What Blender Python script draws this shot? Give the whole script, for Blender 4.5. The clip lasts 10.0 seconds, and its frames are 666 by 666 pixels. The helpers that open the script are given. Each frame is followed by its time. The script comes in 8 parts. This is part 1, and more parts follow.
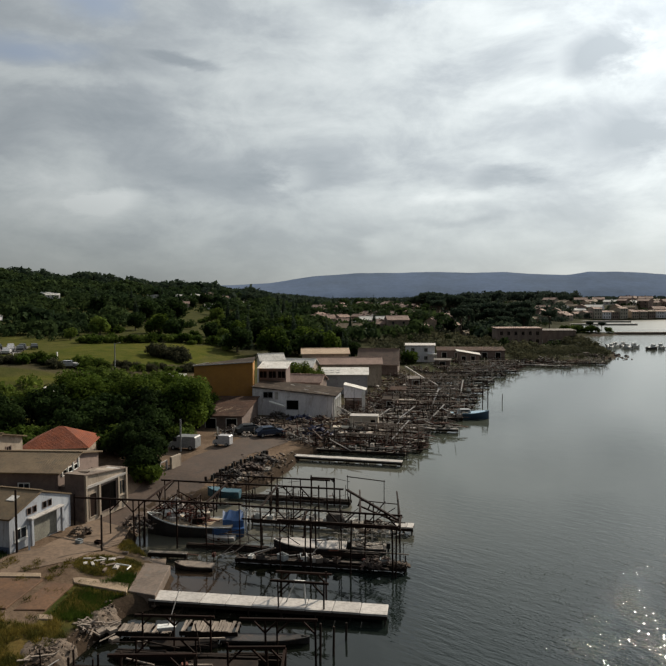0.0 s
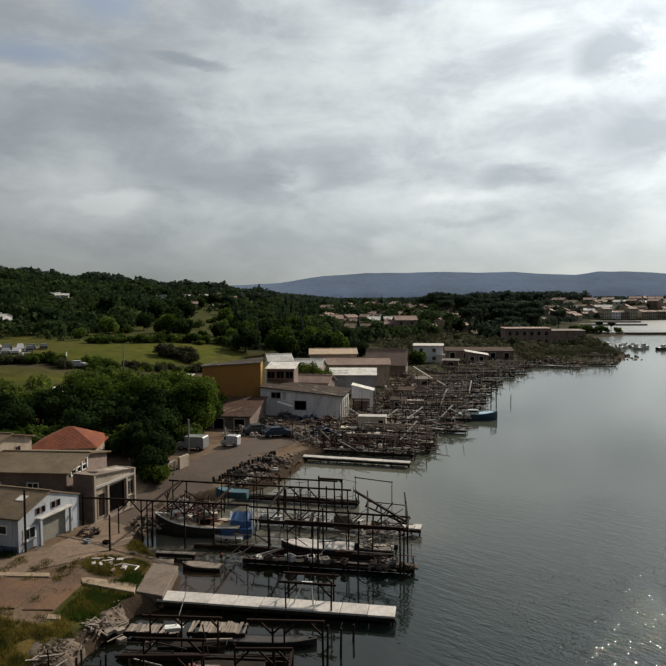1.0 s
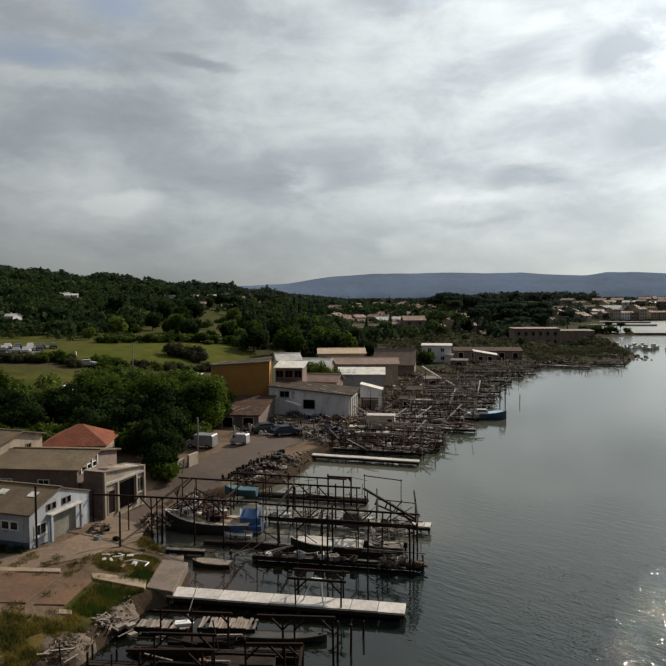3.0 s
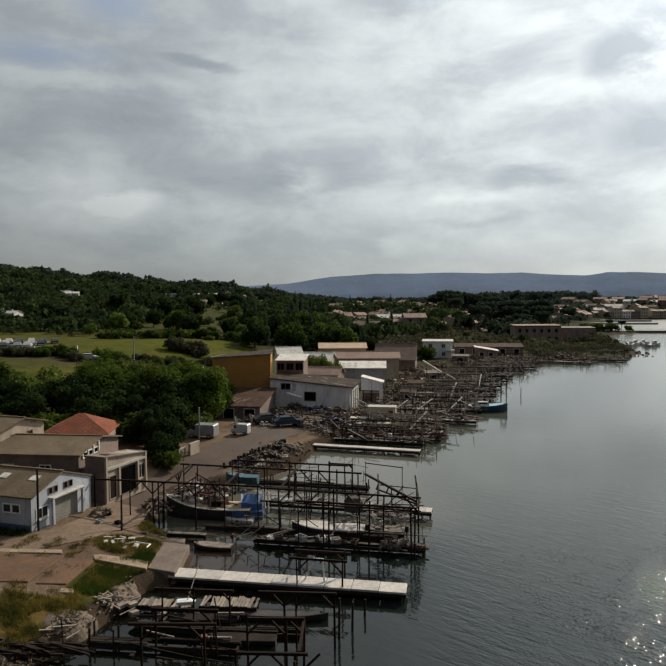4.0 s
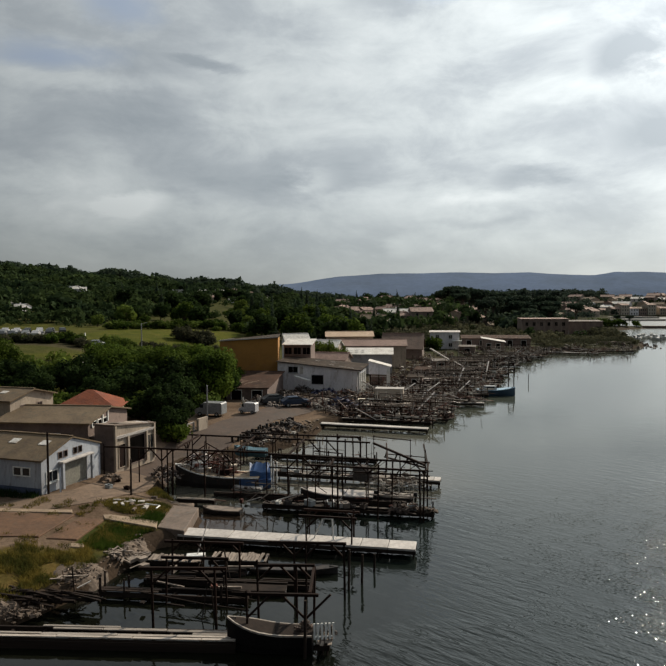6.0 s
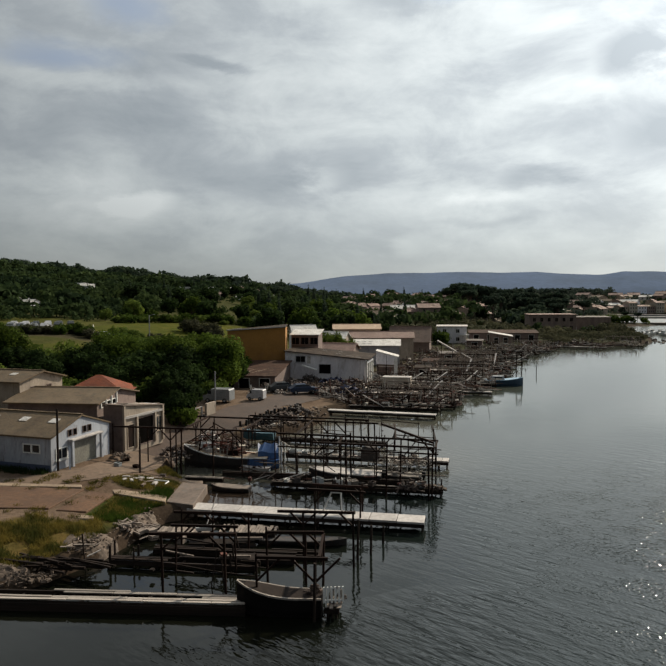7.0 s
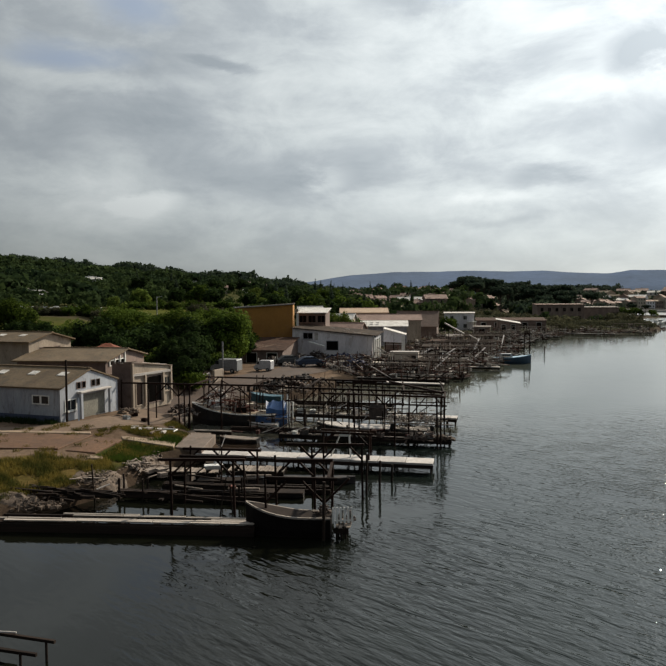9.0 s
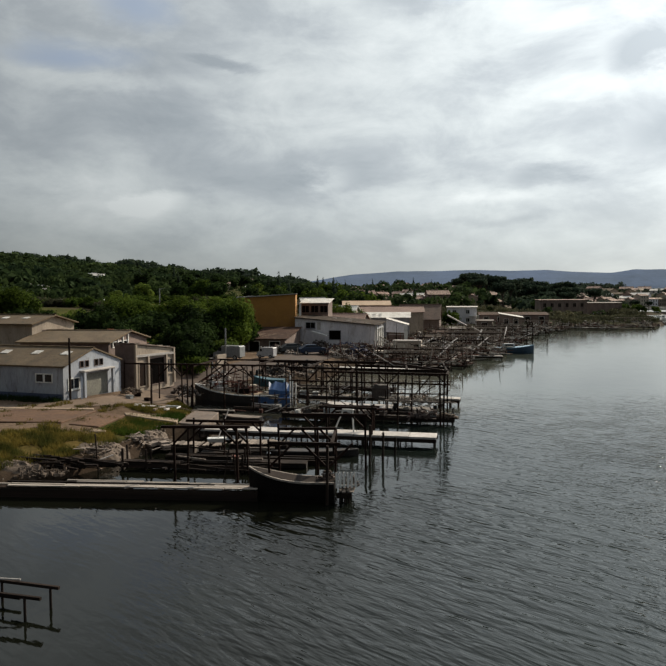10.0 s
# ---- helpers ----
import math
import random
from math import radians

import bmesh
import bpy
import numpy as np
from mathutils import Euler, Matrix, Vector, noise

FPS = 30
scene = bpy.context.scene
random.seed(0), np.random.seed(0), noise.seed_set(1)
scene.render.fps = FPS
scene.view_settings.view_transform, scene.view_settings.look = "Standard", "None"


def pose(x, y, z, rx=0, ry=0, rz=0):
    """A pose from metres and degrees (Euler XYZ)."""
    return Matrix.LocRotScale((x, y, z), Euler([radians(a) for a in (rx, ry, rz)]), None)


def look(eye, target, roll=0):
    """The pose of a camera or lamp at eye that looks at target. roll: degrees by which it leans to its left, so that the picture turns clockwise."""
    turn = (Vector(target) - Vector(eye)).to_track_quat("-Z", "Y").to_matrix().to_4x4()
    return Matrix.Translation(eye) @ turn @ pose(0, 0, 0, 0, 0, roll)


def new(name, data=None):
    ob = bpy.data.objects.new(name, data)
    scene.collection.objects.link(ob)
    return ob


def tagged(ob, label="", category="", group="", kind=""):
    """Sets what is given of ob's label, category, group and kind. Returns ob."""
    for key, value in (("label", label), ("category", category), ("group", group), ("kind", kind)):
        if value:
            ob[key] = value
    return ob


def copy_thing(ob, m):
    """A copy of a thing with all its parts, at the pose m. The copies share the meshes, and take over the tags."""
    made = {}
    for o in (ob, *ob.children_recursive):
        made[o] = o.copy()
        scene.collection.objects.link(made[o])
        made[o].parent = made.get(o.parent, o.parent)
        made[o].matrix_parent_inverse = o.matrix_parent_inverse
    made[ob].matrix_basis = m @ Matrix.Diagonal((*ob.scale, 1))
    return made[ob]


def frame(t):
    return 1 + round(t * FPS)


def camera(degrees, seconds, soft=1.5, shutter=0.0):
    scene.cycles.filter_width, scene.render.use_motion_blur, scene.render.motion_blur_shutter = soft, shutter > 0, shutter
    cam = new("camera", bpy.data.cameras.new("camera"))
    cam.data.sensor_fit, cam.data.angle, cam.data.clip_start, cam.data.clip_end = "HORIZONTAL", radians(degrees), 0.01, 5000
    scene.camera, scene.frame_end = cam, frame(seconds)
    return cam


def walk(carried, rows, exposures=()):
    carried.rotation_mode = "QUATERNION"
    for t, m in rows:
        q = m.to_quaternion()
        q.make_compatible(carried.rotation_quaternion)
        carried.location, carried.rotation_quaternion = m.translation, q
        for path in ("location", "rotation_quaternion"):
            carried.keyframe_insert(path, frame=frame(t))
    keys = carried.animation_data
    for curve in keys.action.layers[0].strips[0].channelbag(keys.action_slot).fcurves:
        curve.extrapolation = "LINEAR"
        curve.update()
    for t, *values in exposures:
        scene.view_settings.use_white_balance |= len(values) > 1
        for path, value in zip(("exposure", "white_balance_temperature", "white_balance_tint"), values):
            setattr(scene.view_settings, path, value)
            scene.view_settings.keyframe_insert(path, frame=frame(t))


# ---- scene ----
cam = camera(52.59, 10.0, soft=1.7)
# seconds, x, y, z, yaw, pitch, roll
ROWS = [
    (0.0, 0.004, 0.001, 22.001, 0.002, -3.028, 0.319),
    (0.5, 0.037, 0.045, 22.051, 0.372, -3.029, 0.312),
    (1.0, 0.044, 0.082, 22.068, 0.694, -3.027, 0.324),
    (1.5, 0.012, 0.031, 22.117, 0.900, -3.005, 0.312),
    (2.0, -0.038, 0.069, 22.130, 1.093, -2.999, 0.282),
    (2.5, -0.091, 0.089, 22.103, 1.261, -2.985, 0.293),
    (4.0, -0.151, -0.069, 20.409, 1.431, -2.943, 0.314),
    (4.5, -0.204, -0.098, 19.728, 1.478, -2.957, 0.318),
    (5.0, -0.248, -0.145, 19.042, 1.532, -2.944, 0.316),
    (6.5, -0.477, -0.322, 16.622, 2.240, -2.906, 0.304),
    (7.0, -0.546, -0.374, 15.698, 2.509, -2.920, 0.299),
    (7.5, -0.566, -0.404, 14.691, 2.672, -2.927, 0.329),
    (8.0, -0.591, -0.382, 13.647, 2.810, -2.943, 0.381),
    (8.5, -0.610, -0.471, 12.663, 2.959, -2.949, 0.352),
    (9.0, -0.679, -0.517, 11.758, 3.076, -2.946, 0.356),
    (9.5, -0.727, -0.583, 10.897, 3.167, -2.952, 0.345),
    (10.0, -0.747, -0.589, 10.042, 3.270, -2.982, 0.322),

]
walk(cam, [(t, pose(x, y, z, 90 + pitch, roll, yaw)) for t, x, y, z, yaw, pitch, roll in ROWS],
     exposures=((0.0, 0.0), (5.0, 0.0), (8.0, 0.1), (10.0, 0.12)))

# ---- light: a cloudy backlit afternoon, the sun ahead and to the right ----
SUN_AZ, SUN_EL = 38.0, 32.0            # degrees right of +y, degrees up
world = bpy.data.worlds.new("cloudy_sky")
scene.world = world
world.use_nodes = True


class Nodes:
    """A short way to write a node tree."""

    def __init__(self, tree):
        self.tree = tree
        tree.nodes.clear()

    def add(self, kind, **settings):
        n = self.tree.nodes.new(kind)
        for key, value in settings.items():
            if key == "ins":
                for k, v in value.items():
                    if isinstance(v, tuple) and len(v) == 2 and hasattr(v[0], "outputs"):
                        self.tree.links.new(v[0].outputs[v[1]], n.inputs[k])
                    else:
                        n.inputs[k].default_value = v
            else:
                setattr(n, key, value)
        return n

    def math(self, op, a, b=0.0, clamp=False):
        return self.add("ShaderNodeMath", operation=op, use_clamp=clamp, ins={0: a, 1: b})

    def mix(self, fac, a, b, blend="MIX"):
        return self.add("ShaderNodeMix", data_type="RGBA", blend_type=blend, ins={0: fac, 6: a, 7: b})

    def ramp(self, fac, *stops):
        n = self.add("ShaderNodeValToRGB", ins={0: fac})
        r = n.color_ramp
        while len(r.elements) < len(stops):
            r.elements.new(0.5)
        for e, (pos, c) in zip(r.elements, stops):
            e.position = pos
            e.color = (*c, 1) if isinstance(c, tuple) else (c, c, c, 1)
        return n


# clouds with a shape of their own: bearing and height of the middle, half width and half height (degrees), lighter (+) or heavier (-)
CLOUDS = [(-20.0, 14.3, 11.5, 2.7, -0.085), (-12.6, 18.5, 4.0, 0.5, -0.180), (-6.9, 9.6, 5.0, 2.2, -0.090), (-20.5, 5.6, 13.0, 2.2, -0.040),
          (0.5, 12.9, 7.5, 1.8, -0.050), (14.2, 10.0, 3.0, 1.1, -0.180), (21.8, 18.0, 3.0, 2.2, -0.260), (23.5, 12.2, 3.6, 2.0, -0.180),
          (3.4, 23.4, 4.4, 1.2, -0.130), (9.9, 6.4, 5.0, 0.5, -0.060), (-17.4, 7.3, 2.2, 1.2, 0.200), (-22.0, 9.9, 5.5, 1.4, 0.070),
          (-4.4, 10.2, 1.9, 1.1, 0.130), (11.2, 8.3, 5.0, 0.6, 0.080), (2.3, 4.3, 1.9, 0.7, 0.090), (-20.5, 16.5, 8.0, 0.7, 0.070),
          (8.0, 17.5, 8.0, 4.0, -0.045), (17.0, 15.4, 5.0, 1.2, 0.060)]
CLEAR = [(-19.2, 22.3, 3.0, 1.5), (-24.3, 18.4, 4.6, 1.3), (7.5, 23.8, 3.0, 1.0)]      # gaps where blue shows through


def build_sky():
    n = Nodes(world.node_tree)
    sky = n.add("ShaderNodeTexSky", sky_type="NISHITA", sun_disc=False,
                sun_elevation=radians(SUN_EL), sun_rotation=radians(SUN_AZ))
    co = n.add("ShaderNodeTexCoord")
    sep = n.add("ShaderNodeSeparateXYZ", ins={0: (co, "Generated")})
    up = n.math("MAXIMUM", (sep, 2), 0.0)
    den = n.math("ADD", (up, 0), 0.34)
    u = n.math("DIVIDE", (sep, 0), (den, 0))
    v = n.math("DIVIDE", (sep, 1), (den, 0))
    flat = n.add("ShaderNodeCombineXYZ", ins={0: (u, 0), 1: (v, 0), 2: 0.0})
    big = n.add("ShaderNodeTexNoise", ins={"Vector": (flat, 0), "Scale": 1.2, "Detail": 5.0, "Roughness": 0.45, "Distortion": 0.15})
    heap = n.add("ShaderNodeMapping", ins={"Vector": (co, "Generated"), "Location": (0.7, 0.2, 0.4), "Scale": (1.0, 1.0, 2.1)})
    puff = n.add("ShaderNodeTexNoise", ins={"Vector": (heap, 0), "Scale": 6.5, "Detail": 8.0, "Roughness": 0.63, "Distortion": 0.3})
    torn = n.add("ShaderNodeMapping", ins={"Vector": (co, "Generated"), "Location": (2.7, 1.2, 0.1), "Rotation": (0.0, 0.10, 0.0), "Scale": (1.0, 1.0, 3.4)})
    streak = n.add("ShaderNodeTexNoise", ins={"Vector": (torn, 0), "Scale": 4.6, "Detail": 5.0, "Roughness": 0.5, "Distortion": 0.3})
    # bearing and height in degrees, frayed a little
    az = n.math("MULTIPLY", (n.math("ARCTAN2", (sep, 0), (sep, 1)), 0), 57.2958)
    el = n.math("MULTIPLY", (n.math("ARCSINE", (sep, 2)), 0), 57.2958)
    fray = n.add("ShaderNodeVectorMath", operation="MULTIPLY_ADD", ins={0: (puff, 1), 1: (7.0, 3.0, 0.0), 2: (-3.5, -1.5, 0.0)})
    fine = n.add("ShaderNodeVectorMath", operation="MULTIPLY_ADD", ins={0: (streak, 1), 1: (5.0, 2.4, 0.0), 2: (-2.5, -1.2, 0.0)})
    spot = n.add("ShaderNodeCombineXYZ", ins={0: (az, 0), 1: (el, 0), 2: 0.0})
    spot = n.add("ShaderNodeVectorMath", operation="ADD", ins={0: (spot, 0), 1: (fray, 0)})
    spot = n.add("ShaderNodeVectorMath", operation="ADD", ins={0: (spot, 0), 1: (fine, 0)})

    def blot(a, e, w, h):
        w, h = w * 1.35, h * 1.35
        p = n.add("ShaderNodeVectorMath", operation="MULTIPLY_ADD", ins={0: (spot, 0), 1: (1 / w, 1 / h, 0.0), 2: (-a / w, -e / h, 0.0)})
        d = n.add("ShaderNodeVectorMath", operation="DOT_PRODUCT", ins={0: (p, 0), 1: (p, 0)})
        f = n.math("SUBTRACT", 1.0, (d, "Value"), clamp=True)
        return n.math("MULTIPLY", (f, 0), (f, 0))

    layer = n.math("ADD", (n.math("MULTIPLY", (big, 0), 0.30), 0), (n.math("MULTIPLY", (streak, 0), 0.28), 0))
    cloud = n.math("ADD", (layer, 0), (n.math("MULTIPLY", (puff, 0), 0.42), 0))
    for a, e, w, h, weight in CLOUDS:
        cloud = n.math("ADD", (cloud, 0), (n.math("MULTIPLY", (blot(a, e, w, h), 0), weight), 0))
    tone = n.ramp((cloud, 0), (0.34, (0.40, 0.445, 0.475)), (0.44, (0.51, 0.555, 0.58)), (0.53, (0.67, 0.72, 0.728)), (0.66, (0.88, 0.925, 0.92)))
    rift = (tone, 0)
    for a, e, w, h in CLEAR:
        g = n.mix((blot(a, e, w, h), 0), rift, (0.44, 0.52, 0.64, 1))
        rift = (g, 2)
    # the veiled sun brightens the clouds round it
    a, e = radians(SUN_AZ), radians(SUN_EL)
    to_sun = (math.sin(a) * math.cos(e), math.cos(a) * math.cos(e), math.sin(e))
    dot = n.add("ShaderNodeVectorMath", operation="DOT_PRODUCT", ins={0: (co, "Generated"), 1: to_sun})
    near = n.math("POWER", (n.math("MAXIMUM", (dot, "Value"), 0.0), 0), 9.0)
    near = n.math("MULTIPLY", (near, 0), 0.56)
    wide = n.math("POWER", (n.math("MULTIPLY", (n.math("ADD", (dot, "Value"), 1.0), 0), 0.5), 0), 2.0)
    core = n.math("MULTIPLY", (n.math("POWER", (n.math("MAXIMUM", (dot, "Value"), 0.0), 0), 45.0), 0), 1.4)
    gain = n.math("ADD", (n.math("ADD", (near, 0), (core, 0)), 0), (n.math("ADD", (n.math("MULTIPLY", (n.math("POWER", (wide, 0), 1.15), 0), 0.95), 0), 0.115), 0))
    lit = n.add("ShaderNodeVectorMath", operation="SCALE", ins={0: rift, "Scale": (gain, 0)})
    # clear air towards the horizon: even pale grey
    low = n.ramp((up, 0), (0.0, 0.8), (0.15, 0.0))
    horizon = n.add("ShaderNodeVectorMath", operation="SCALE", ins={0: (0.49, 0.54, 0.55), "Scale": (n.math("MAXIMUM", (n.math("MULTIPLY", (n.math("POWER", (wide, 0), 2.4), 0), 1.40), 0), 0.2), 0)})
    veil = n.mix((low, 0), (lit, 0), (horizon, 0))
    thin = n.add("ShaderNodeVectorMath", operation="SCALE", ins={0: (sky, 0), "Scale": 0.006})
    both = n.add("ShaderNodeVectorMath", operation="ADD", ins={0: (veil, 2), 1: (thin, 0)})
    bg = n.add("ShaderNodeBackground", ins={"Color": (both, 0), "Strength": 1.0})
    n.add("ShaderNodeOutputWorld", ins={"Surface": (bg, 0)})


build_sky()
sun = new("sun", bpy.data.lights.new("sun", "SUN"))
sun.data.energy, sun.data.angle, sun.data.color = 4.8, radians(1.6), (1.0, 0.88, 0.70)
sun.matrix_world = look((0, 0, 0), (-math.sin(radians(SUN_AZ)) * math.cos(radians(SUN_EL)), -math.cos(radians(SUN_AZ)) * math.cos(radians(SUN_EL)), -math.sin(radians(SUN_EL))))


# ---- materials ----
def surface(name, c1, c2, scale=1.0, rough=0.85, bump=0.25, fine=9.0, grit=(0.62, 1.3), gloss=0.35, metal=0.0, vary=0.0, stain=None, wave=None, stretch=(1, 1, 1), island=0.0):
    """Two-scale mottled paint: large patches of c1 and c2, fine grain, optional stains, waves (corrugation) and piece-to-piece change."""
    m = bpy.data.materials.new(name)
    m.use_nodes = True
    n = Nodes(m.node_tree)
    co = n.add("ShaderNodeTexCoord")
    mp = n.add("ShaderNodeMapping", ins={"Vector": (co, "Object"), "Scale": stretch})
    patch = n.add("ShaderNodeTexNoise", ins={"Vector": (mp, 0), "Scale": scale, "Detail": 5.0, "Roughness": 0.65})
    grain = n.add("ShaderNodeTexNoise", ins={"Vector": (mp, 0), "Scale": scale * fine, "Detail": 4.0, "Roughness": 0.7})
    f = n.ramp((patch, 0), (0.36, 0.0), (0.64, 1.0))
    col = n.mix((f, 0), (*c1, 1), (*c2, 1))
    g = n.ramp((grain, 0), (0.25, grit[0]), (0.75, grit[1]))
    col = n.mix(1.0, (col, 2), (g, 0), "MULTIPLY")
    if stain:
        sp = n.add("ShaderNodeTexNoise", ins={"Vector": (mp, 0), "Scale": scale * 2.3, "Detail": 6.0, "Roughness": 0.75, "Distortion": 0.8})
        sf = n.ramp((sp, 0), (0.54, 0.0), (0.66, 0.85))
        col = n.mix((sf, 0), (col, 2), (*stain, 1))
    if vary:
        info = n.add("ShaderNodeObjectInfo")
        v = n.math("ADD", (n.math("MULTIPLY", (info, "Random"), 2 * vary), 0), 1.0 - vary)
        col = n.add("ShaderNodeVectorMath", operation="SCALE", ins={0: (col, 2), "Scale": (v, 0)})
        out = (col, 0)
    elif island:
        geo = n.add("ShaderNodeNewGeometry")
        v = n.math("ADD", (n.math("MULTIPLY", (geo, "Random Per Island"), 2 * island), 0), 1.0 - island)
        col = n.add("ShaderNodeVectorMath", operation="SCALE", ins={0: (col, 2), "Scale": (v, 0)})
        out = (col, 0)
    else:
        out = (col, 2)
    height = (grain, 0)
    if wave:
        wv = n.add("ShaderNodeTexWave", bands_direction=wave[0], ins={"Vector": (co, "Object"), "Scale": wave[1], "Distortion": 0.0})
        height = (n.math("ADD", (n.math("MULTIPLY", (wv, 1), 1.5), 0), (grain, 0)), 0)
    bm_ = n.add("ShaderNodeBump", ins={"Strength": bump, "Distance": 0.05, "Height": height})
    sh = n.add("ShaderNodeBsdfPrincipled", ins={"Base Color": out, "Roughness": rough, "Metallic": metal, "Specular IOR Level": gloss, "Normal": (bm_, 0)})
    n.add("ShaderNodeOutputMaterial", ins={"Surface": (sh, 0)})
    return m


M_CONCRETE = surface("concrete", (0.19, 0.145, 0.118), (0.115, 0.088, 0.072), 0.6, stain=(0.12, 0.11, 0.10), vary=0.08)
M_SLAB = surface("pale_concrete", (0.47, 0.445, 0.425), (0.36, 0.335, 0.32), 0.8, stain=(0.19, 0.165, 0.15), vary=0.14)
M_TIMBER = surface("weathered_timber", (0.26, 0.215, 0.18), (0.15, 0.12, 0.10), 1.2, stretch=(1, 1, 1), vary=0.35, stain=(0.06, 0.05, 0.045))
M_PALEDECK = surface("bleached_deck_boards", (0.40, 0.355, 0.315), (0.23, 0.20, 0.175), 1.2, stain=(0.10, 0.082, 0.070), vary=0.4)
M_DARKWOOD = surface("tarred_timber", (0.030, 0.021, 0.017), (0.013, 0.010, 0.009), 1.5, gloss=0.1, vary=0.3)
M_RUST = surface("rusty_steel", (0.024, 0.011, 0.008), (0.009, 0.006, 0.005), 1.2, rough=0.85, gloss=0.1, vary=0.35)
M_WHITEWALL = surface("white_render", (0.79, 0.77, 0.80), (0.62, 0.60, 0.64), 0.6, grit=(0.82, 1.1), stain=(0.42, 0.38, 0.37), stretch=(1, 1, 0.35))
M_SHEDWALL = surface("lime_washed_wall", (0.40, 0.43, 0.48), (0.29, 0.31, 0.355), 0.7, grit=(0.82, 1.1), stain=(0.15, 0.13, 0.12), stretch=(1, 1, 0.3))
M_GREYWALL = surface("grey_render", (0.36, 0.36, 0.38), (0.26, 0.26, 0.28), 0.35, grit=(0.86, 1.1), stain=(0.18, 0.17, 0.17))
M_CREAM = surface("cream_render", (0.40, 0.335, 0.27), (0.28, 0.23, 0.185), 0.7, grit=(0.78, 1.12), stain=(0.14, 0.11, 0.085), stretch=(1, 1, 0.35))
M_OCHRE = surface("ochre_cladding", (0.40, 0.195, 0.048), (0.31, 0.152, 0.040), 0.2, grit=(0.88, 1.08), stain=(0.33, 0.165, 0.06), wave=("X", 2.2))
M_PINK = surface("pink_render", (0.27, 0.205, 0.175), (0.18, 0.132, 0.112), 0.6, grit=(0.78, 1.15), stain=(0.10, 0.075, 0.066), stretch=(1, 1, 0.35))
M_ROOFBROWN = surface("fibre_cement_brown", (0.165, 0.118, 0.07), (0.105, 0.074, 0.045), 0.5, wave=("X", 1.9), bump=0.6, stain=(0.075, 0.064, 0.045))
M_ROOFGREY = surface("fibre_cement_grey", (0.15, 0.125, 0.11), (0.10, 0.085, 0.078), 0.25, wave=("X", 1.9), bump=0.5, stain=(0.085, 0.075, 0.065))
M_ROOFDARK = surface("dark_felt_roof", (0.060, 0.045, 0.036), (0.036, 0.029, 0.025), 0.3, bump=0.4, gloss=0.06, stain=(0.13, 0.105, 0.085))
M_ROOFWHITE = surface("white_sheet_roof", (0.70, 0.68, 0.65), (0.54, 0.52, 0.49), 0.5, wave=("X", 1.9), bump=0.4, stain=(0.30, 0.26, 0.22))
M_TILE = surface("red_roof_tile", (0.23, 0.052, 0.015), (0.14, 0.033, 0.012), 0.6, wave=("X", 2.2), bump=0.7, stain=(0.20, 0.07, 0.045))
M_TILEPALE = surface("old_roof_tile", (0.32, 0.215, 0.180), (0.235, 0.155, 0.128), 0.5, wave=("X", 2.2), bump=0.6, stain=(0.20, 0.13, 0.095))
M_GLASS = surface("dark_window_glass", (0.02, 0.024, 0.03), (0.015, 0.018, 0.02), 0.5, rough=0.12, bump=0.0)
# near-black colour painting the shade inside open doors and windows
M_DARK = surface("interior_shade_black", (0.008, 0.007, 0.007), (0.005, 0.0045, 0.004), 1.0, gloss=0.0)
M_FRAME = surface("white_paint", (0.72, 0.72, 0.70), (0.6, 0.6, 0.58), 1.0, rough=0.5, bump=0.08)
M_GREYPAINT = surface("grey_paint", (0.33, 0.35, 0.36), (0.25, 0.27, 0.28), 1.0, rough=0.5, bump=0.08)
M_BLUE = surface("blue_paint", (0.035, 0.10, 0.26), (0.03, 0.08, 0.20), 0.9, rough=0.45, bump=0.1, stain=(0.10, 0.13, 0.20))
M_PALEBLUE = surface("pale_blue_paint", (0.30, 0.45, 0.58), (0.22, 0.36, 0.48), 0.9, rough=0.45, bump=0.1)
M_NAVY = surface("navy_tarpaulin", (0.034, 0.036, 0.080), (0.020, 0.022, 0.048), 1.1, rough=0.6)
M_TEAL = surface("teal_paint", (0.035, 0.105, 0.145), (0.025, 0.075, 0.105), 0.9, rough=0.5, bump=0.1, stain=(0.12, 0.14, 0.15))
M_GREENPAINT = surface("green_paint", (0.035, 0.075, 0.062), (0.025, 0.055, 0.046), 0.9, rough=0.5, bump=0.1)
M_BROWNTILE = surface("brown_old_tile", (0.165, 0.105, 0.082), (0.110, 0.072, 0.058), 0.4, wave=("X", 2.2), bump=0.5, stain=(0.075, 0.055, 0.046))
M_RUBBER = surface("black_rubber", (0.018, 0.018, 0.018), (0.012, 0.012, 0.012), 2.0, rough=0.8)
M_NET = surface("net_heap", (0.075, 0.060, 0.055), (0.035, 0.032, 0.030), 1.5, bump=0.8, fine=12, island=0.3)
M_STONE = surface("rubble_stone", (0.165, 0.122, 0.092), (0.085, 0.064, 0.050), 0.9, bump=0.5, island=0.4)
M_DEBRIS = surface("dark_debris", (0.100, 0.068, 0.054), (0.040, 0.031, 0.028), 1.2, bump=0.5, island=0.5)
M_STEEL = surface("galvanised_steel", (0.36, 0.36, 0.36), (0.28, 0.28, 0.28), 1.2, rough=0.5, metal=0.3, bump=0.1)
M_BARK = surface("bark", (0.11, 0.085, 0.065), (0.06, 0.045, 0.035), 2.0, bump=0.7)
M_HULL = surface("dark_hull", (0.04, 0.036, 0.036), (0.022, 0.02, 0.02), 0.8, rough=0.6, stain=(0.09, 0.06, 0.045))
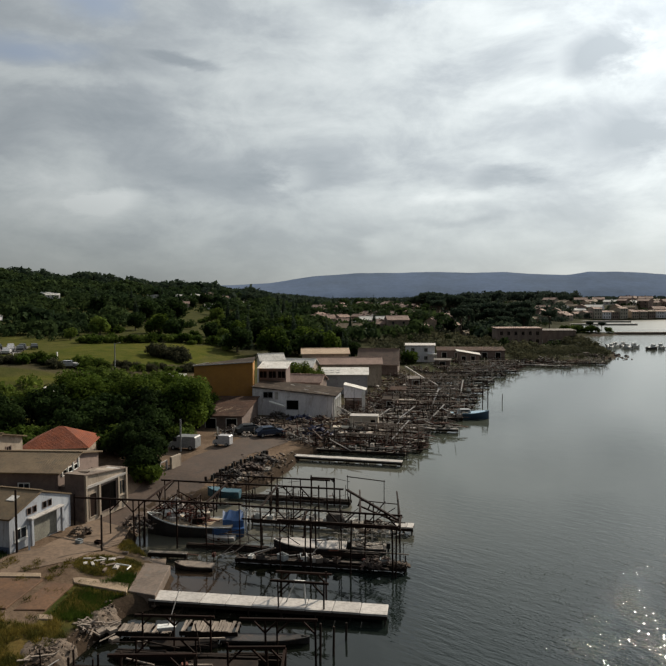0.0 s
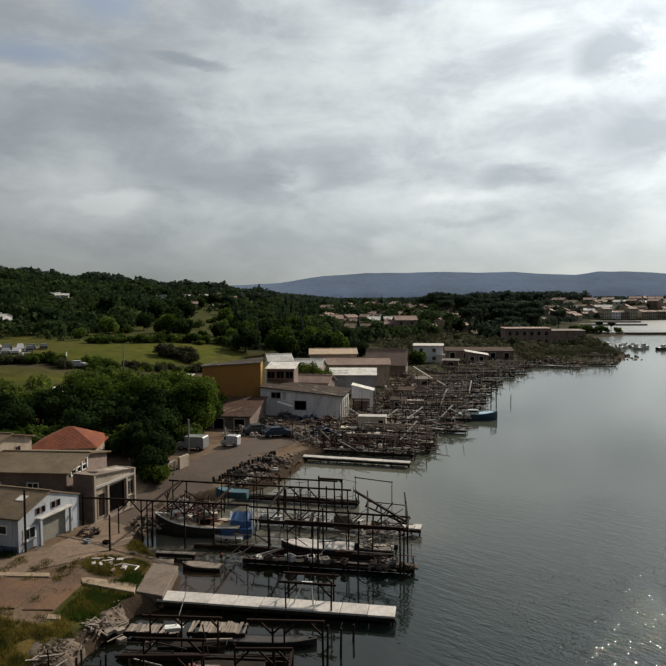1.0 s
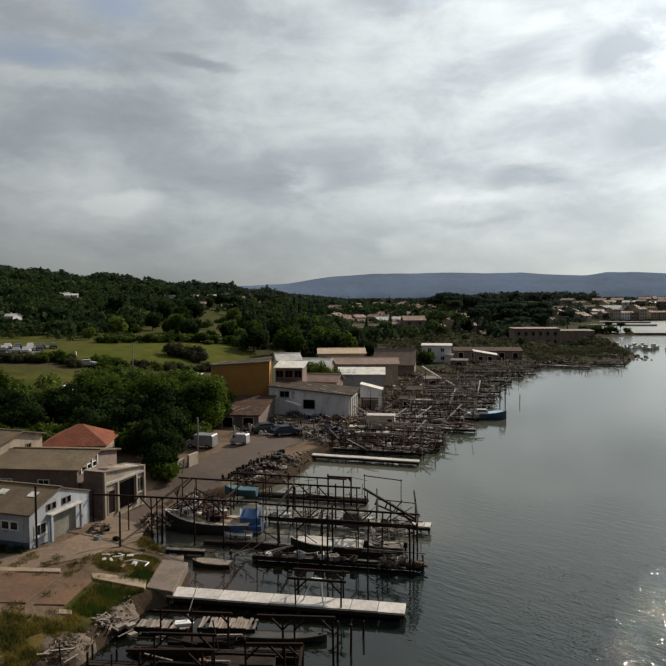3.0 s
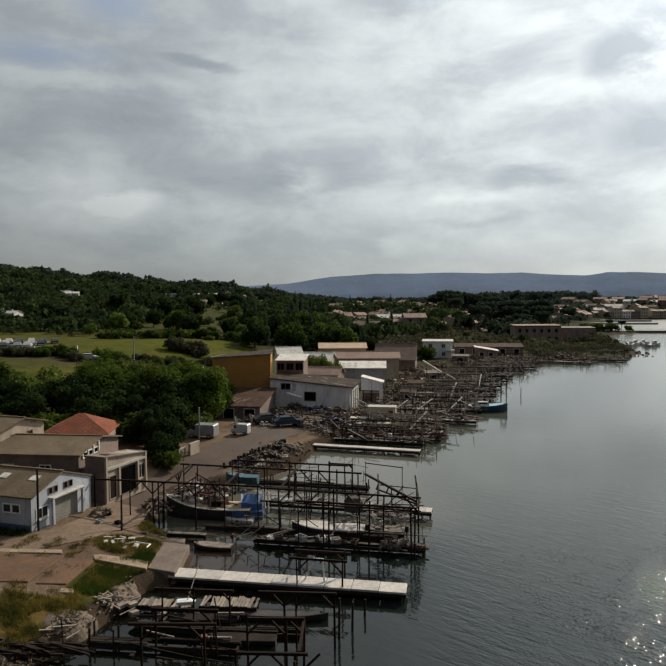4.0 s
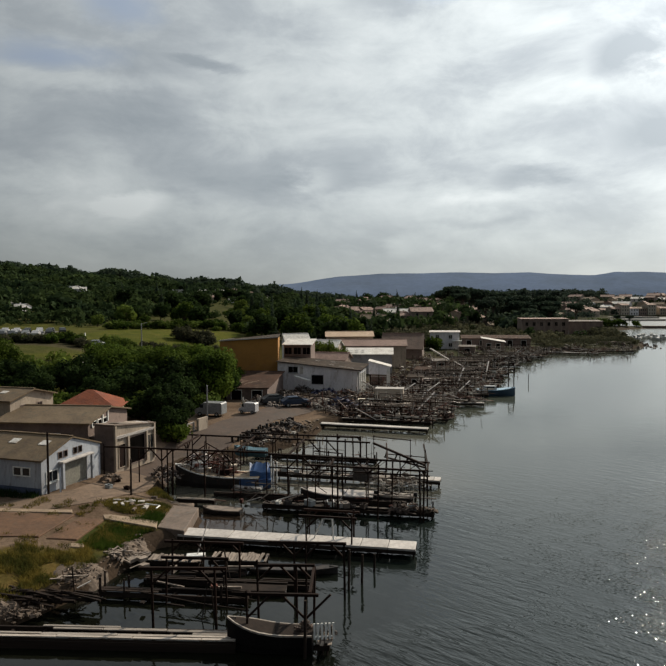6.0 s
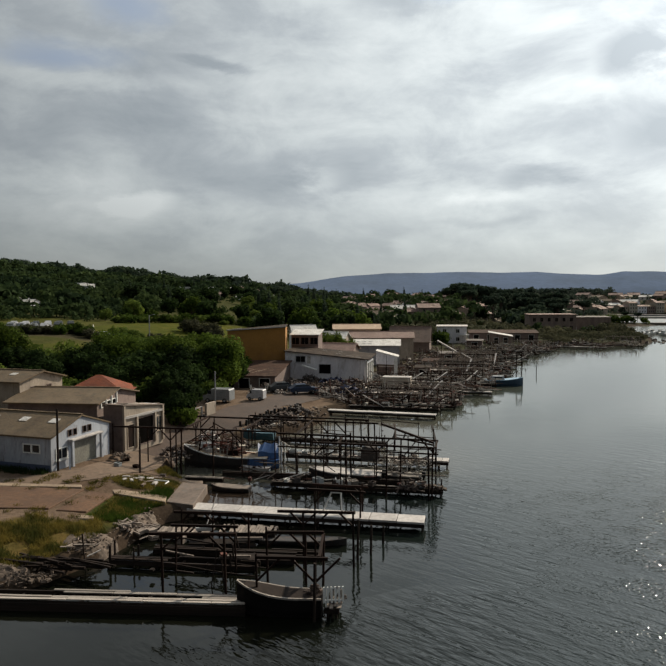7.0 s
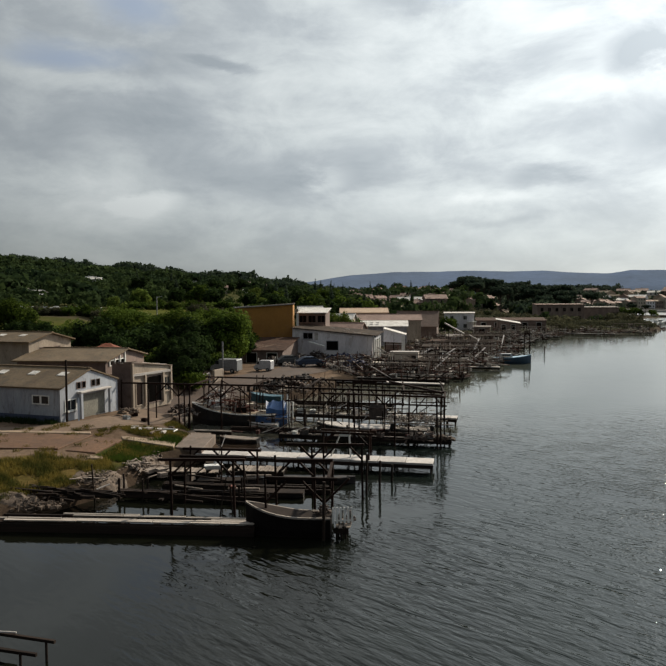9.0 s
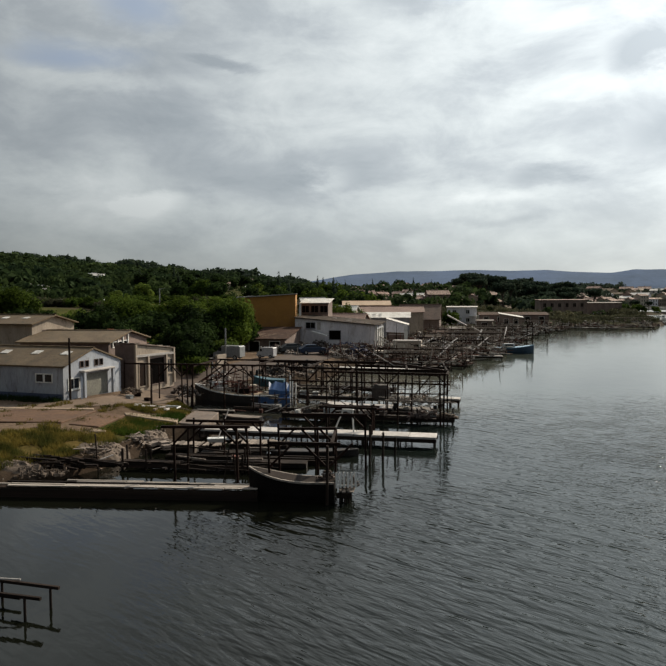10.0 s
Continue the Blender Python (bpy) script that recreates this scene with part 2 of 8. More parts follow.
M_DECK = surface("worn_deck", (0.48, 0.43, 0.35), (0.36, 0.31, 0.25), 1.1, stain=(0.22, 0.18, 0.14))
M_CANVAS = surface("faded_boat_cover", (0.46, 0.43, 0.41), (0.36, 0.335, 0.32), 1.3, bump=0.3, stain=(0.24, 0.215, 0.20))
# aerial haze is put into the ridge's blue-grey base colour
M_HAZEHILL = surface("haze_tinted_ridge", (0.140, 0.184, 0.276), (0.122, 0.157, 0.222), 0.004, fine=9, bump=0.0, grit=(0.9, 1.1), gloss=0.0)
M_CARWHITE = surface("car_white", (0.44, 0.44, 0.46), (0.38, 0.38, 0.40), 0.5, rough=0.3, bump=0.0)
M_CARDARK = surface("car_dark", (0.05, 0.055, 0.06), (0.04, 0.045, 0.05), 0.5, rough=0.3, bump=0.0)
M_CARSILVER = surface("car_silver", (0.24, 0.25, 0.26), (0.20, 0.21, 0.22), 0.5, rough=0.3, bump=0.0)
M_CARBLUE = surface("car_blue", (0.012, 0.026, 0.060), (0.010, 0.022, 0.050), 0.5, rough=0.3, bump=0.0)


def foliage(name, c1, c2, patches=0.11):
    m = bpy.data.materials.new(name)
    m.use_nodes = True
    n = Nodes(m.node_tree)
    geo = n.add("ShaderNodeNewGeometry")
    info = n.add("ShaderNodeObjectInfo")
    co = n.add("ShaderNodeTexCoord")
    patch = n.add("ShaderNodeTexNoise", ins={"Vector": (co, "Object"), "Scale": patches, "Detail": 4.0})
    pf = n.ramp((patch, 0), (0.41, 0.0), (0.59, 1.0))
    mixf = n.math("ADD", (n.math("MULTIPLY", (geo, "Random Per Island"), 0.35), 0), (n.math("MULTIPLY", (pf, 0), 0.65), 0))
    col = n.mix((mixf, 0), (*c1, 1), (*c2, 1))
    v = n.math("ADD", (n.math("MULTIPLY", (info, "Random"), 0.5), 0), 0.75)
    col = n.add("ShaderNodeVectorMath", operation="SCALE", ins={0: (col, 2), "Scale": (v, 0)})
    sh = n.add("ShaderNodeBsdfPrincipled", ins={"Base Color": (col, 0), "Roughness": 0.9, "Specular IOR Level": 0.03})
    tr = n.add("ShaderNodeBsdfTranslucent", ins={"Color": (col, 0)})
    mx = n.add("ShaderNodeMixShader", ins={0: 0.34, 1: (sh, 0), 2: (tr, 0)})
    n.add("ShaderNodeOutputMaterial", ins={"Surface": (mx, 0)})
    return m


M_LEAF = foliage("leaf_green", (0.017, 0.036, 0.007), (0.092, 0.132, 0.020))
M_LEAFDARK = foliage("leaf_dark", (0.011, 0.021, 0.008), (0.034, 0.057, 0.015))
M_LEAFPALE = foliage("leaf_pale", (0.050, 0.080, 0.018), (0.130, 0.170, 0.032))
M_PINE = foliage("pine_needles", (0.026, 0.042, 0.030), (0.054, 0.074, 0.046))
M_GRASS = foliage("grass_tufts", (0.026, 0.036, 0.010), (0.165, 0.125, 0.030), 0.75)
M_WOODS = foliage("woodland", (0.018, 0.033, 0.017), (0.047, 0.070, 0.024), 0.02)
M_SCRUB = foliage("reeds_and_scrub", (0.042, 0.046, 0.028), (0.082, 0.080, 0.048), 0.05)
# paler bluish foliage colour that paints distance haze onto the far woods
M_FARWOODS = foliage("haze_tinted_woods", (0.026, 0.040, 0.034), (0.056, 0.074, 0.054), 0.006)


def ground_material():
    m = bpy.data.materials.new("earth_and_grass")
    m.use_nodes = True
    n = Nodes(m.node_tree)
    co = n.add("ShaderNodeTexCoord")
    zone = n.add("ShaderNodeVertexColor", layer_name="zone")
    sp = n.add("ShaderNodeSeparateColor", ins={0: (zone, 0)})
    big = n.add("ShaderNodeTexNoise", ins={"Vector": (co, "Object"), "Scale": 0.22, "Detail": 6.0, "Roughness": 0.65})
    fine = n.add("ShaderNodeTexNoise", ins={"Vector": (co, "Object"), "Scale": 3.5, "Detail": 5.0, "Roughness": 0.7})
    bf = n.ramp((big, 0), (0.38, 0.0), (0.62, 1.0))
    dirt = n.mix((bf, 0), (0.098, 0.068, 0.048, 1), (0.152, 0.110, 0.080, 1))
    grass = n.mix((bf, 0), (0.038, 0.044, 0.012, 1), (0.10, 0.070, 0.024, 1))
    field = n.mix((bf, 0), (0.050, 0.064, 0.008, 1), (0.088, 0.086, 0.016, 1))
    edge = n.math("ADD", (sp, 0), (n.math("MULTIPLY", (n.math("SUBTRACT", (fine, 0), 0.5), 0), 0.7), 0))
    gf = n.ramp((edge, 0), (0.35, 0.0), (0.6, 1.0))
    col = n.mix((gf, 0), (dirt, 2), (grass, 2))
    col = n.mix((sp, 1), (col, 2), (field, 2))
    scrub = n.mix((bf, 0), (0.024, 0.026, 0.013, 1), (0.040, 0.042, 0.019, 1))
    col = n.mix((sp, 2), (col, 2), (scrub, 2))
    col = n.mix((n.math("SUBTRACT", 1.0, (zone, 1)), 0), (col, 2), (0.046, 0.033, 0.024, 1))      # wet mud at the water's edge
    g = n.ramp((fine, 0), (0.25, 0.6), (0.75, 1.35))
    col = n.mix(1.0, (col, 2), (g, 0), "MULTIPLY")
    b = n.add("ShaderNodeBump", ins={"Strength": 0.6, "Distance": 0.12, "Height": (fine, 0)})
    sh = n.add("ShaderNodeBsdfPrincipled", ins={"Base Color": (col, 2), "Roughness": 0.95, "Specular IOR Level": 0.02, "Normal": (b, 0)})
    n.add("ShaderNodeOutputMaterial", ins={"Surface": (sh, 0)})
    return m


def water_material():
    m = bpy.data.materials.new("lagoon_water")
    m.use_nodes = True
    n = Nodes(m.node_tree)
    co = n.add("ShaderNodeTexCoord")
    sep = n.add("ShaderNodeSeparateXYZ", ins={0: (co, "Object")})
    mp = n.add("ShaderNodeMapping", vector_type="TEXTURE", ins={"Vector": (co, "Object"), "Rotation": (0, 0, radians(-40)), "Scale": (1.5, 0.48, 1)})
    swell = n.add("ShaderNodeTexNoise", ins={"Vector": (mp, 0), "Scale": 0.8, "Detail": 2.0, "Roughness": 0.45, "Distortion": 0.5})
    turned = n.add("ShaderNodeMapping", vector_type="TEXTURE", ins={"Vector": (co, "Object"), "Rotation": (0, 0, radians(-34))})
    crest = n.add("ShaderNodeTexWave", bands_direction="Y", ins={"Vector": (turned, 0), "Scale": 0.6, "Distortion": 7.0, "Detail": 2.0, "Detail Scale": 0.55, "Detail Roughness": 0.5})
    ripple = n.add("ShaderNodeTexNoise", ins={"Vector": (mp, 0), "Scale": 2.6, "Detail": 1.0, "Roughness": 0.5})
    chop = n.add("ShaderNodeTexNoise", ins={"Vector": (co, "Object"), "Scale": 5.0, "Detail": 1.0, "Roughness": 0.5})
    clump = n.add("ShaderNodeTexNoise", ins={"Vector": (co, "Object"), "Scale": 0.35, "Detail": 2.0})
    gusty = n.add("ShaderNodeMapRange", ins={"Value": (sep, 0), 1: 5.0, 2: 20.0, 3: 0.0, 4: 1.0})
    spent = n.add("ShaderNodeMapRange", ins={"Value": (sep, 1), 1: 34.0, 2: 66.0, 3: 1.0, 4: 0.03})
    gust = n.add("ShaderNodeTexNoise", ins={"Vector": (co, "Object"), "Scale": 0.05, "Detail": 3.0})
    calm = n.ramp((gust, 0), (0.35, 0.5), (0.65, 1.0))
    h = n.math("ADD", (n.math("MULTIPLY", (swell, 0), 1.0), 0), (n.math("ADD", (n.math("MULTIPLY", (ripple, 0), 0.30), 0), (n.math("MULTIPLY", (crest, 1), 0.05), 0)), 0))
    # quieter water among the landing stages, along the bank and further out
    lee = n.add("ShaderNodeMapRange", ins={"Value": (sep, 1), 1: 34.0, 2: 76.0, 3: 1.0, 4: 0.06})
    brink = n.add("ShaderNodeMapRange", ins={"Value": (sep, 1), 1: 29.0, 2: 36.0, 3: -9.0, 4: 3.5})
    out = n.math("SUBTRACT", (sep, 0), (brink, 0))
    open_ = n.add("ShaderNodeMapRange", ins={"Value": (out, 0), 1: -1.0, 2: 4.0, 3: 0.12, 4: 1.0})
    h = n.math("MULTIPLY", (n.math("MULTIPLY", (n.math("MULTIPLY", (h, 0), (calm, 0)), 0), (lee, 0)), 0), (open_, 0))
    h = n.math("ADD", (h, 0), (n.math("MULTIPLY", (n.math("MULTIPLY", (n.math("MULTIPLY", (chop, 0), (n.ramp((clump, 0), (0.4, 0.35), (0.6, 1.0)), 0)), 0), (gusty, 0)), 0), (spent, 0)), 0))
    b = n.add("ShaderNodeBump", ins={"Strength": 0.6, "Distance": 0.25, "Height": (h, 0)})
    # turbid open water and a pale mud bank between the back stages, both lightened for reflected sky; darkened close in
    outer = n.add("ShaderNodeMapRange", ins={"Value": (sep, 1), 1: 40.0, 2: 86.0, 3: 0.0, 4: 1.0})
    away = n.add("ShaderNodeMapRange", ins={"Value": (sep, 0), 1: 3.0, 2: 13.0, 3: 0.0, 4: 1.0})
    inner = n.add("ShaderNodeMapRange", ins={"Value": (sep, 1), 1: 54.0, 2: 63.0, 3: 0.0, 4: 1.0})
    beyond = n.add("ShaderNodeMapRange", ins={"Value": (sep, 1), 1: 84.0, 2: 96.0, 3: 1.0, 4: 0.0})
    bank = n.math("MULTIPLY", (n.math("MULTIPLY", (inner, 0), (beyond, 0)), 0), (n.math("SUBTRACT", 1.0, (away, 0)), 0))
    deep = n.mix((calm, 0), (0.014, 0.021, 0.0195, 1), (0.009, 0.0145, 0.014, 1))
    # shore side tinted darker to carry the dim reflections there
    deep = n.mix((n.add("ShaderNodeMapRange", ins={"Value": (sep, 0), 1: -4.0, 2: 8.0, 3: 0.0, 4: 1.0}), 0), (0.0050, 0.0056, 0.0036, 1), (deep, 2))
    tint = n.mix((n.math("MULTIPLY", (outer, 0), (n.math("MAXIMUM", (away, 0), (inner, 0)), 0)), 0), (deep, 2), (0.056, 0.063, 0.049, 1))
    shoal = n.add("ShaderNodeVectorMath", operation="DISTANCE", ins={0: (co, "Object"), 1: (-11.5, 50.6, 0.0)})
    shoal = n.add("ShaderNodeMapRange", ins={"Value": (shoal, "Value"), 1: 1.5, 2: 5.5, 3: 0.85, 4: 0.0})
    tint = n.mix((shoal, 0), (tint, 2), (0.040, 0.027, 0.019, 1))
    tint = n.mix((bank, 0), (tint, 2), (0.105, 0.100, 0.082, 1))
    far = n.add("ShaderNodeMapRange", ins={"Value": (sep, 1), 1: 220.0, 2: 460.0, 3: 0.05, 4: 0.30})
    sh = n.add("ShaderNodeBsdfPrincipled", ins={"Base Color": (tint, 2), "Roughness": (far, 0), "IOR": 1.34, "Normal": (b, 0)})
    n.add("ShaderNodeOutputMaterial", ins={"Surface": (sh, 0)})
    return m


M_GROUND = ground_material()
M_WATER = water_material()
M_ROAD = surface("worn_tarmac", (0.066, 0.041, 0.029), (0.042, 0.027, 0.020), 0.3, stain=(0.032, 0.025, 0.021), fine=14)


# ---- building blocks ----
def part(name, bm, material, parent, label="", kind=""):
    """Links a bmesh as one mesh object under a thing or a part."""
    me = bpy.data.meshes.new(name)
    bm.to_mesh(me)
    bm.free()
    me.materials.append(material)
    ob = new(name, me)
    ob.parent = parent
    return tagged(ob, label=label, kind=kind)


def thing(name, x, y, z, turn, label, category, group="", kind=""):
    ob = new(name)
    ob.empty_display_size = 0.3
    ob.matrix_basis = pose(x, y, z, 0, 0, turn)
    return tagged(ob, label, category, group, kind)


def box(bm, x0, x1, y0, y1, z0, z1):
    v = [bm.verts.new((x, y, z)) for z in (z0, z1) for x, y in ((x0, y0), (x1, y0), (x1, y1), (x0, y1))]
    for f in ((3, 2, 1, 0), (4, 5, 6, 7), (0, 1, 5, 4), (1, 2, 6, 5), (2, 3, 7, 6), (3, 0, 4, 7)):
        bm.faces.new([v[i] for i in f])
    return v


def bevelled(bm, w):
    bmesh.ops.bevel(bm, geom=list(bm.edges), offset=w, segments=1, affect="EDGES")
    return bm


def tube(bm, p, q, r0, r1=None, n=8):
    """A round bar from p to q."""
    p, q = Vector(p), Vector(q)
    r1 = r0 if r1 is None else r1
    turn = (q - p).to_track_quat("Z", "Y").to_matrix()
    rings = []
    for c, r in ((p, r0), (q, r1)):
        rings.append([bm.verts.new(c + turn @ Vector((r * math.cos(k * math.tau / n), r * math.sin(k * math.tau / n), 0))) for k in range(n)])
    for k in range(n):
        bm.faces.new((rings[0][k], rings[0][(k + 1) % n], rings[1][(k + 1) % n], rings[1][k]))
    bm.faces.new(rings[0][::-1])
    bm.faces.new(rings[1])


def loft(bm, rings, closed=True, caps=True):
    """Skin over rings of points, each a list of the same length."""
    vs = [[bm.verts.new(p) for p in r] for r in rings]
    n = len(vs[0])
    for a, b in zip(vs, vs[1:]):
        for k in range(n if closed else n - 1):
            bm.faces.new((a[k], a[(k + 1) % n], b[(k + 1) % n], b[k]))
    if caps:
        bm.faces.new(vs[0][::-1])
        bm.faces.new(vs[-1])
    bmesh.ops.recalc_face_normals(bm, faces=bm.faces)


SHARED = {}


def shared_mesh(kind, material):
    """Unit pieces, one mesh for each material: a squared bar, a round bar, a board."""
    key = (kind, material.name)
    if key not in SHARED:
        bm = bmesh.new()
        if kind == "bar":
            box(bm, -0.5, 0.5, -0.5, 0.5, 0, 1)
            for v in bm.verts:      # slightly hewn
                v.co.x *= 1 - 0.12 * v.co.z
        elif kind == "log":
            tube(bm, (0, 0, 0), (0, 0, 1), 0.5, 0.42, 7)
        else:
            box(bm, -0.5, 0.5, -0.5, 0.5, -0.5, 0.5)
            bevelled(bm, 0.03)
        me = bpy.data.meshes.new(kind)
        bm.to_mesh(me)
        bm.free()
        me.materials.append(material)
        SHARED[key] = me
    return SHARED[key]


def bar(name, parent, p, q, w, material, kind="bar", h=None):
    """A bar from p to q (in the thing's own space), w wide."""
    p, q = Vector(p), Vector(q)
    ob = new(name, shared_mesh(kind, material))
    ob.parent = parent
    d = q - p
    ob.matrix_basis = Matrix.LocRotScale(p, d.to_track_quat("Z", "Y"), (w, h or w, d.length))
    return ob


def board(name, parent, x, y, z, sx, sy, sz, material, rz=0, rx=0, ry=0):
    ob = new(name, shared_mesh("board", material))
    ob.parent = parent
    ob.matrix_basis = pose(x, y, z, rx, ry, rz) @ Matrix.Diagonal((sx, sy, sz, 1))
    return ob


# ---- lie of the land ----
SHORE = [(-70, -30), (-45, 5), (-30, 22), (-24, 29), (-20.5, 33), (-18.6, 35.5), (-16.6, 39), (-15.6, 42.5), (-14.9, 46), (-13.0, 47),
         (-13.0, 52), (-15.5, 54.5), (-18.2, 59), (-19.5, 66), (-17.5, 70), (-11.5, 74.5), (-8.0, 79), (-6, 85), (-5, 91), (-0.5, 97.5),
         (4.7, 113.8), (9.6, 131), (18.9, 170), (42, 208), (55, 219), (72, 219), (85, 226), (99, 237), (103, 246), (107, 262),
         (110, 285), (110, 310), (126, 364), (158, 374), (161, 384), (142, 396), (180, 500), (228, 588), (250, 600), (330, 625), (620, 690), (2600, 900), (5200, 1500)]


def ss(a, b, v):
    t = np.clip((v - a) / (b - a), 0, 1)
    return t * t * (3 - 2 * t)


def inland(x, y):
    """Metres from the shore line, landwards positive (numpy arrays)."""
    x, y = np.asarray(x, float), np.asarray(y, float)
    best = np.full(x.shape, 1e9)
    sign = np.ones(x.shape)
    for (ax, ay), (bx, by) in zip(SHORE, SHORE[1:]):
        dx, dy = bx - ax, by - ay
        t = np.clip(((x - ax) * dx + (y - ay) * dy) / (dx * dx + dy * dy), 0, 1)
        px, py = x - ax - t * dx, y - ay - t * dy
        d = np.hypot(px, py)
        side = np.where(dx * (y - ay) - dy * (x - ax) > 0, 1.0, -1.0)
        sign = np.where(d < best - 1e-9, side, sign)
        best = np.minimum(best, d)
    return best * sign


def relief(x, y):
    """Height of the ground."""
    x, y = np.asarray(x, float), np.asarray(y, float)
    d = inland(x, y)
    h = -1.2 + 2.1 * ss(-1.6, 0.6, d) + 0.9 * ss(0.5, 7, d)
    flat = ss(150, 250, y) * ss(-60, 10, x)               # low ground by the shore further on
    h = h + 6.6 * ss(34, 78, d) * (1 - 0.6 * flat) + 9.5 * ss(110, 340, d)
    west = np.clip((-45 - x) / 250, 0, 1.3)
    h = h + 19.0 * west * ss(240, 600, y) + 4.0 * west * ss(150, 260, y)
    h = h + 9.5 * np.exp(-((x - 24) / 48) ** 2 - ((y - 430) / 80) ** 2)      # the village knoll
    back = y - 602 - 0.31 * (x - 226)
    h = h + 8.0 * ss(14, 80, back) * (1 - ss(110, 190, back)) * ss(160, 235, x)      # the town climbs behind its quay
    h = h + 0.03 * np.sin(x * 0.7 + 1.3 * np.sin(y * 0.31)) * np.sin(y * 0.53) * ss(1, 6, d)
    return h


def lie(x, y):
    return float(relief(np.array([x]), np.array([y]))[0])


CLEARINGS = [(-136, 262, 14, 20), (-64, 246, 22, 30), (-66, 300, 18, 26), (-62, 370, 16, 50), (-130, 250, 18, 10), (-180, 330, 30, 14), (-110, 352, 22, 12),
             (-160, 382, 9, 17), (-122, 457, 9, 17), (-110, 483, 9, 17), (-104, 517, 9, 17), (-96, 606, 9, 20), (-236, 610, 12, 20)]


def build_ground():
    xs = np.unique(np.concatenate([np.arange(-60, 30, 0.75), np.arange(-140, 140, 3.0), np.arange(-420, 420, 12.0), np.linspace(-4800, 4800, 61)]))
    ys = np.unique(np.concatenate([np.arange(24, 100, 0.75), np.arange(-30, 260, 2.5), np.arange(260, 760, 10.0), np.linspace(-300, 4800, 60)]))
    gx, gy = np.meshgrid(xs, ys)
    gz = relief(gx, gy)
    nx, ny = len(xs), len(ys)
    co = np.stack([gx.ravel(), gy.ravel(), gz.ravel()], 1)
    i = np.arange(nx * ny).reshape(ny, nx)
    quads = np.stack([i[:-1, :-1].ravel(), i[:-1, 1:].ravel(), i[1:, 1:].ravel(), i[1:, :-1].ravel()], 1)
    me = bpy.data.meshes.new("ground")
    me.from_pydata(co.tolist(), [], quads.tolist())
    me.polygons.foreach_set("use_smooth", [True] * len(me.polygons))
    d = inland(gx, gy).ravel()
    x, y = gx.ravel(), gy.ravel()
    # rough grass by the near bank and round the yards
    grass = ss(0.2, 1.2, d) * (1 - ss(5, 8, d)) * (1 - ss(46, 50, y)) * ss(30, 33, y)
    grass = grass * (1 - 0.85 * ss(-18.6, -19.2, x) * ss(41.6, 42.2, y))
    grass = np.maximum(grass, np.exp(-(((x + 17.5) / 2.6) ** 2 + ((y - 51.5) / 2.6) ** 2)) * 1.1)
    grass = np.maximum(grass, np.exp(-(((x + 16.6) / 1.9) ** 2 + ((y - 57.0) / 2.0) ** 2)))
    field = np.where((x < -36) & (x > -74) & (y > 150 + np.maximum(0, x + 55) * 1.25) & (y < 198 + (x + 72) * 0.3), 1.0, 0.0) * ss(0, 3, d)
    field = np.maximum(field, ((x < -50) & (x > -95) & (y > 182.5 + x * 0.98) & (y < 191.5 + x * 1.04)) * 0.95)
    field = np.maximum(field, 0.9 * ss(26, 40, d))
    field = np.where((x < -30) & (x > -74) & (y > 136) & (y < 150 + np.maximum(0, x + 55) * 1.25), 0.1, field)
    field = field * (1 - 0.95 * ss(200, 215, y) * (x > -30))
    for cx, cy, rx, ry in CLEARINGS:
        field = np.maximum(field, (((x - cx) / rx) ** 2 + ((y - cy) / ry) ** 2 < 1.1) * 0.9)
    scrub = ss(198, 206, y + 0.3 * np.minimum(0, x + 36) ** 1) * ss(12, 30, d)
    scrub = np.maximum(scrub, ((x < -34) & (x > -74) & (y > 134) & (y < 176)) * 0.8)
    scrub = np.maximum(scrub, ss(40, 60, d) * (y < 148) * 0.8)
    scrub = np.maximum(scrub, 0.75 * ss(104, 130, y) * ss(0, 3, d) * (d < 34))
    scrub = np.maximum(scrub, ss(170, 190, y) * (x > 20))
    scrub = np.maximum(scrub, 0.35 * ss(26, 40, d))
    scrub = np.maximum(scrub, 0.9 * ss(105, 140, y) * (x > -30) * ss(8, 16, d))
    scrub = np.maximum(scrub, 0.95 * ss(255, 275, y) * (x > -20))
    scrub = np.maximum(scrub * (1 - 0.8 * np.where(field > 0.92, field, 0.5 * field)), 1 - ss(0.3, 1.3, d))
    attr = me.color_attributes.new("zone", "FLOAT_COLOR", "POINT")
    mud = 1 - ss(0.5, 1.5, d)
    rgba = np.stack([np.clip(grass, 0, 1), field, scrub, 1 - mud], 1)
    attr.data.foreach_set("color", rgba.ravel())
    me.materials.append(M_GROUND)
    tagged(new("ground", me), "bare earth and rough grass sloping up from the lagoon", "ground", kind="structure")


build_ground()

bm = bmesh.new()
bmesh.ops.create_grid(bm, x_segments=8, y_segments=8, size=4800)
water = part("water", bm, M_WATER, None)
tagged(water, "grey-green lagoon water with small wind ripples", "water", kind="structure")


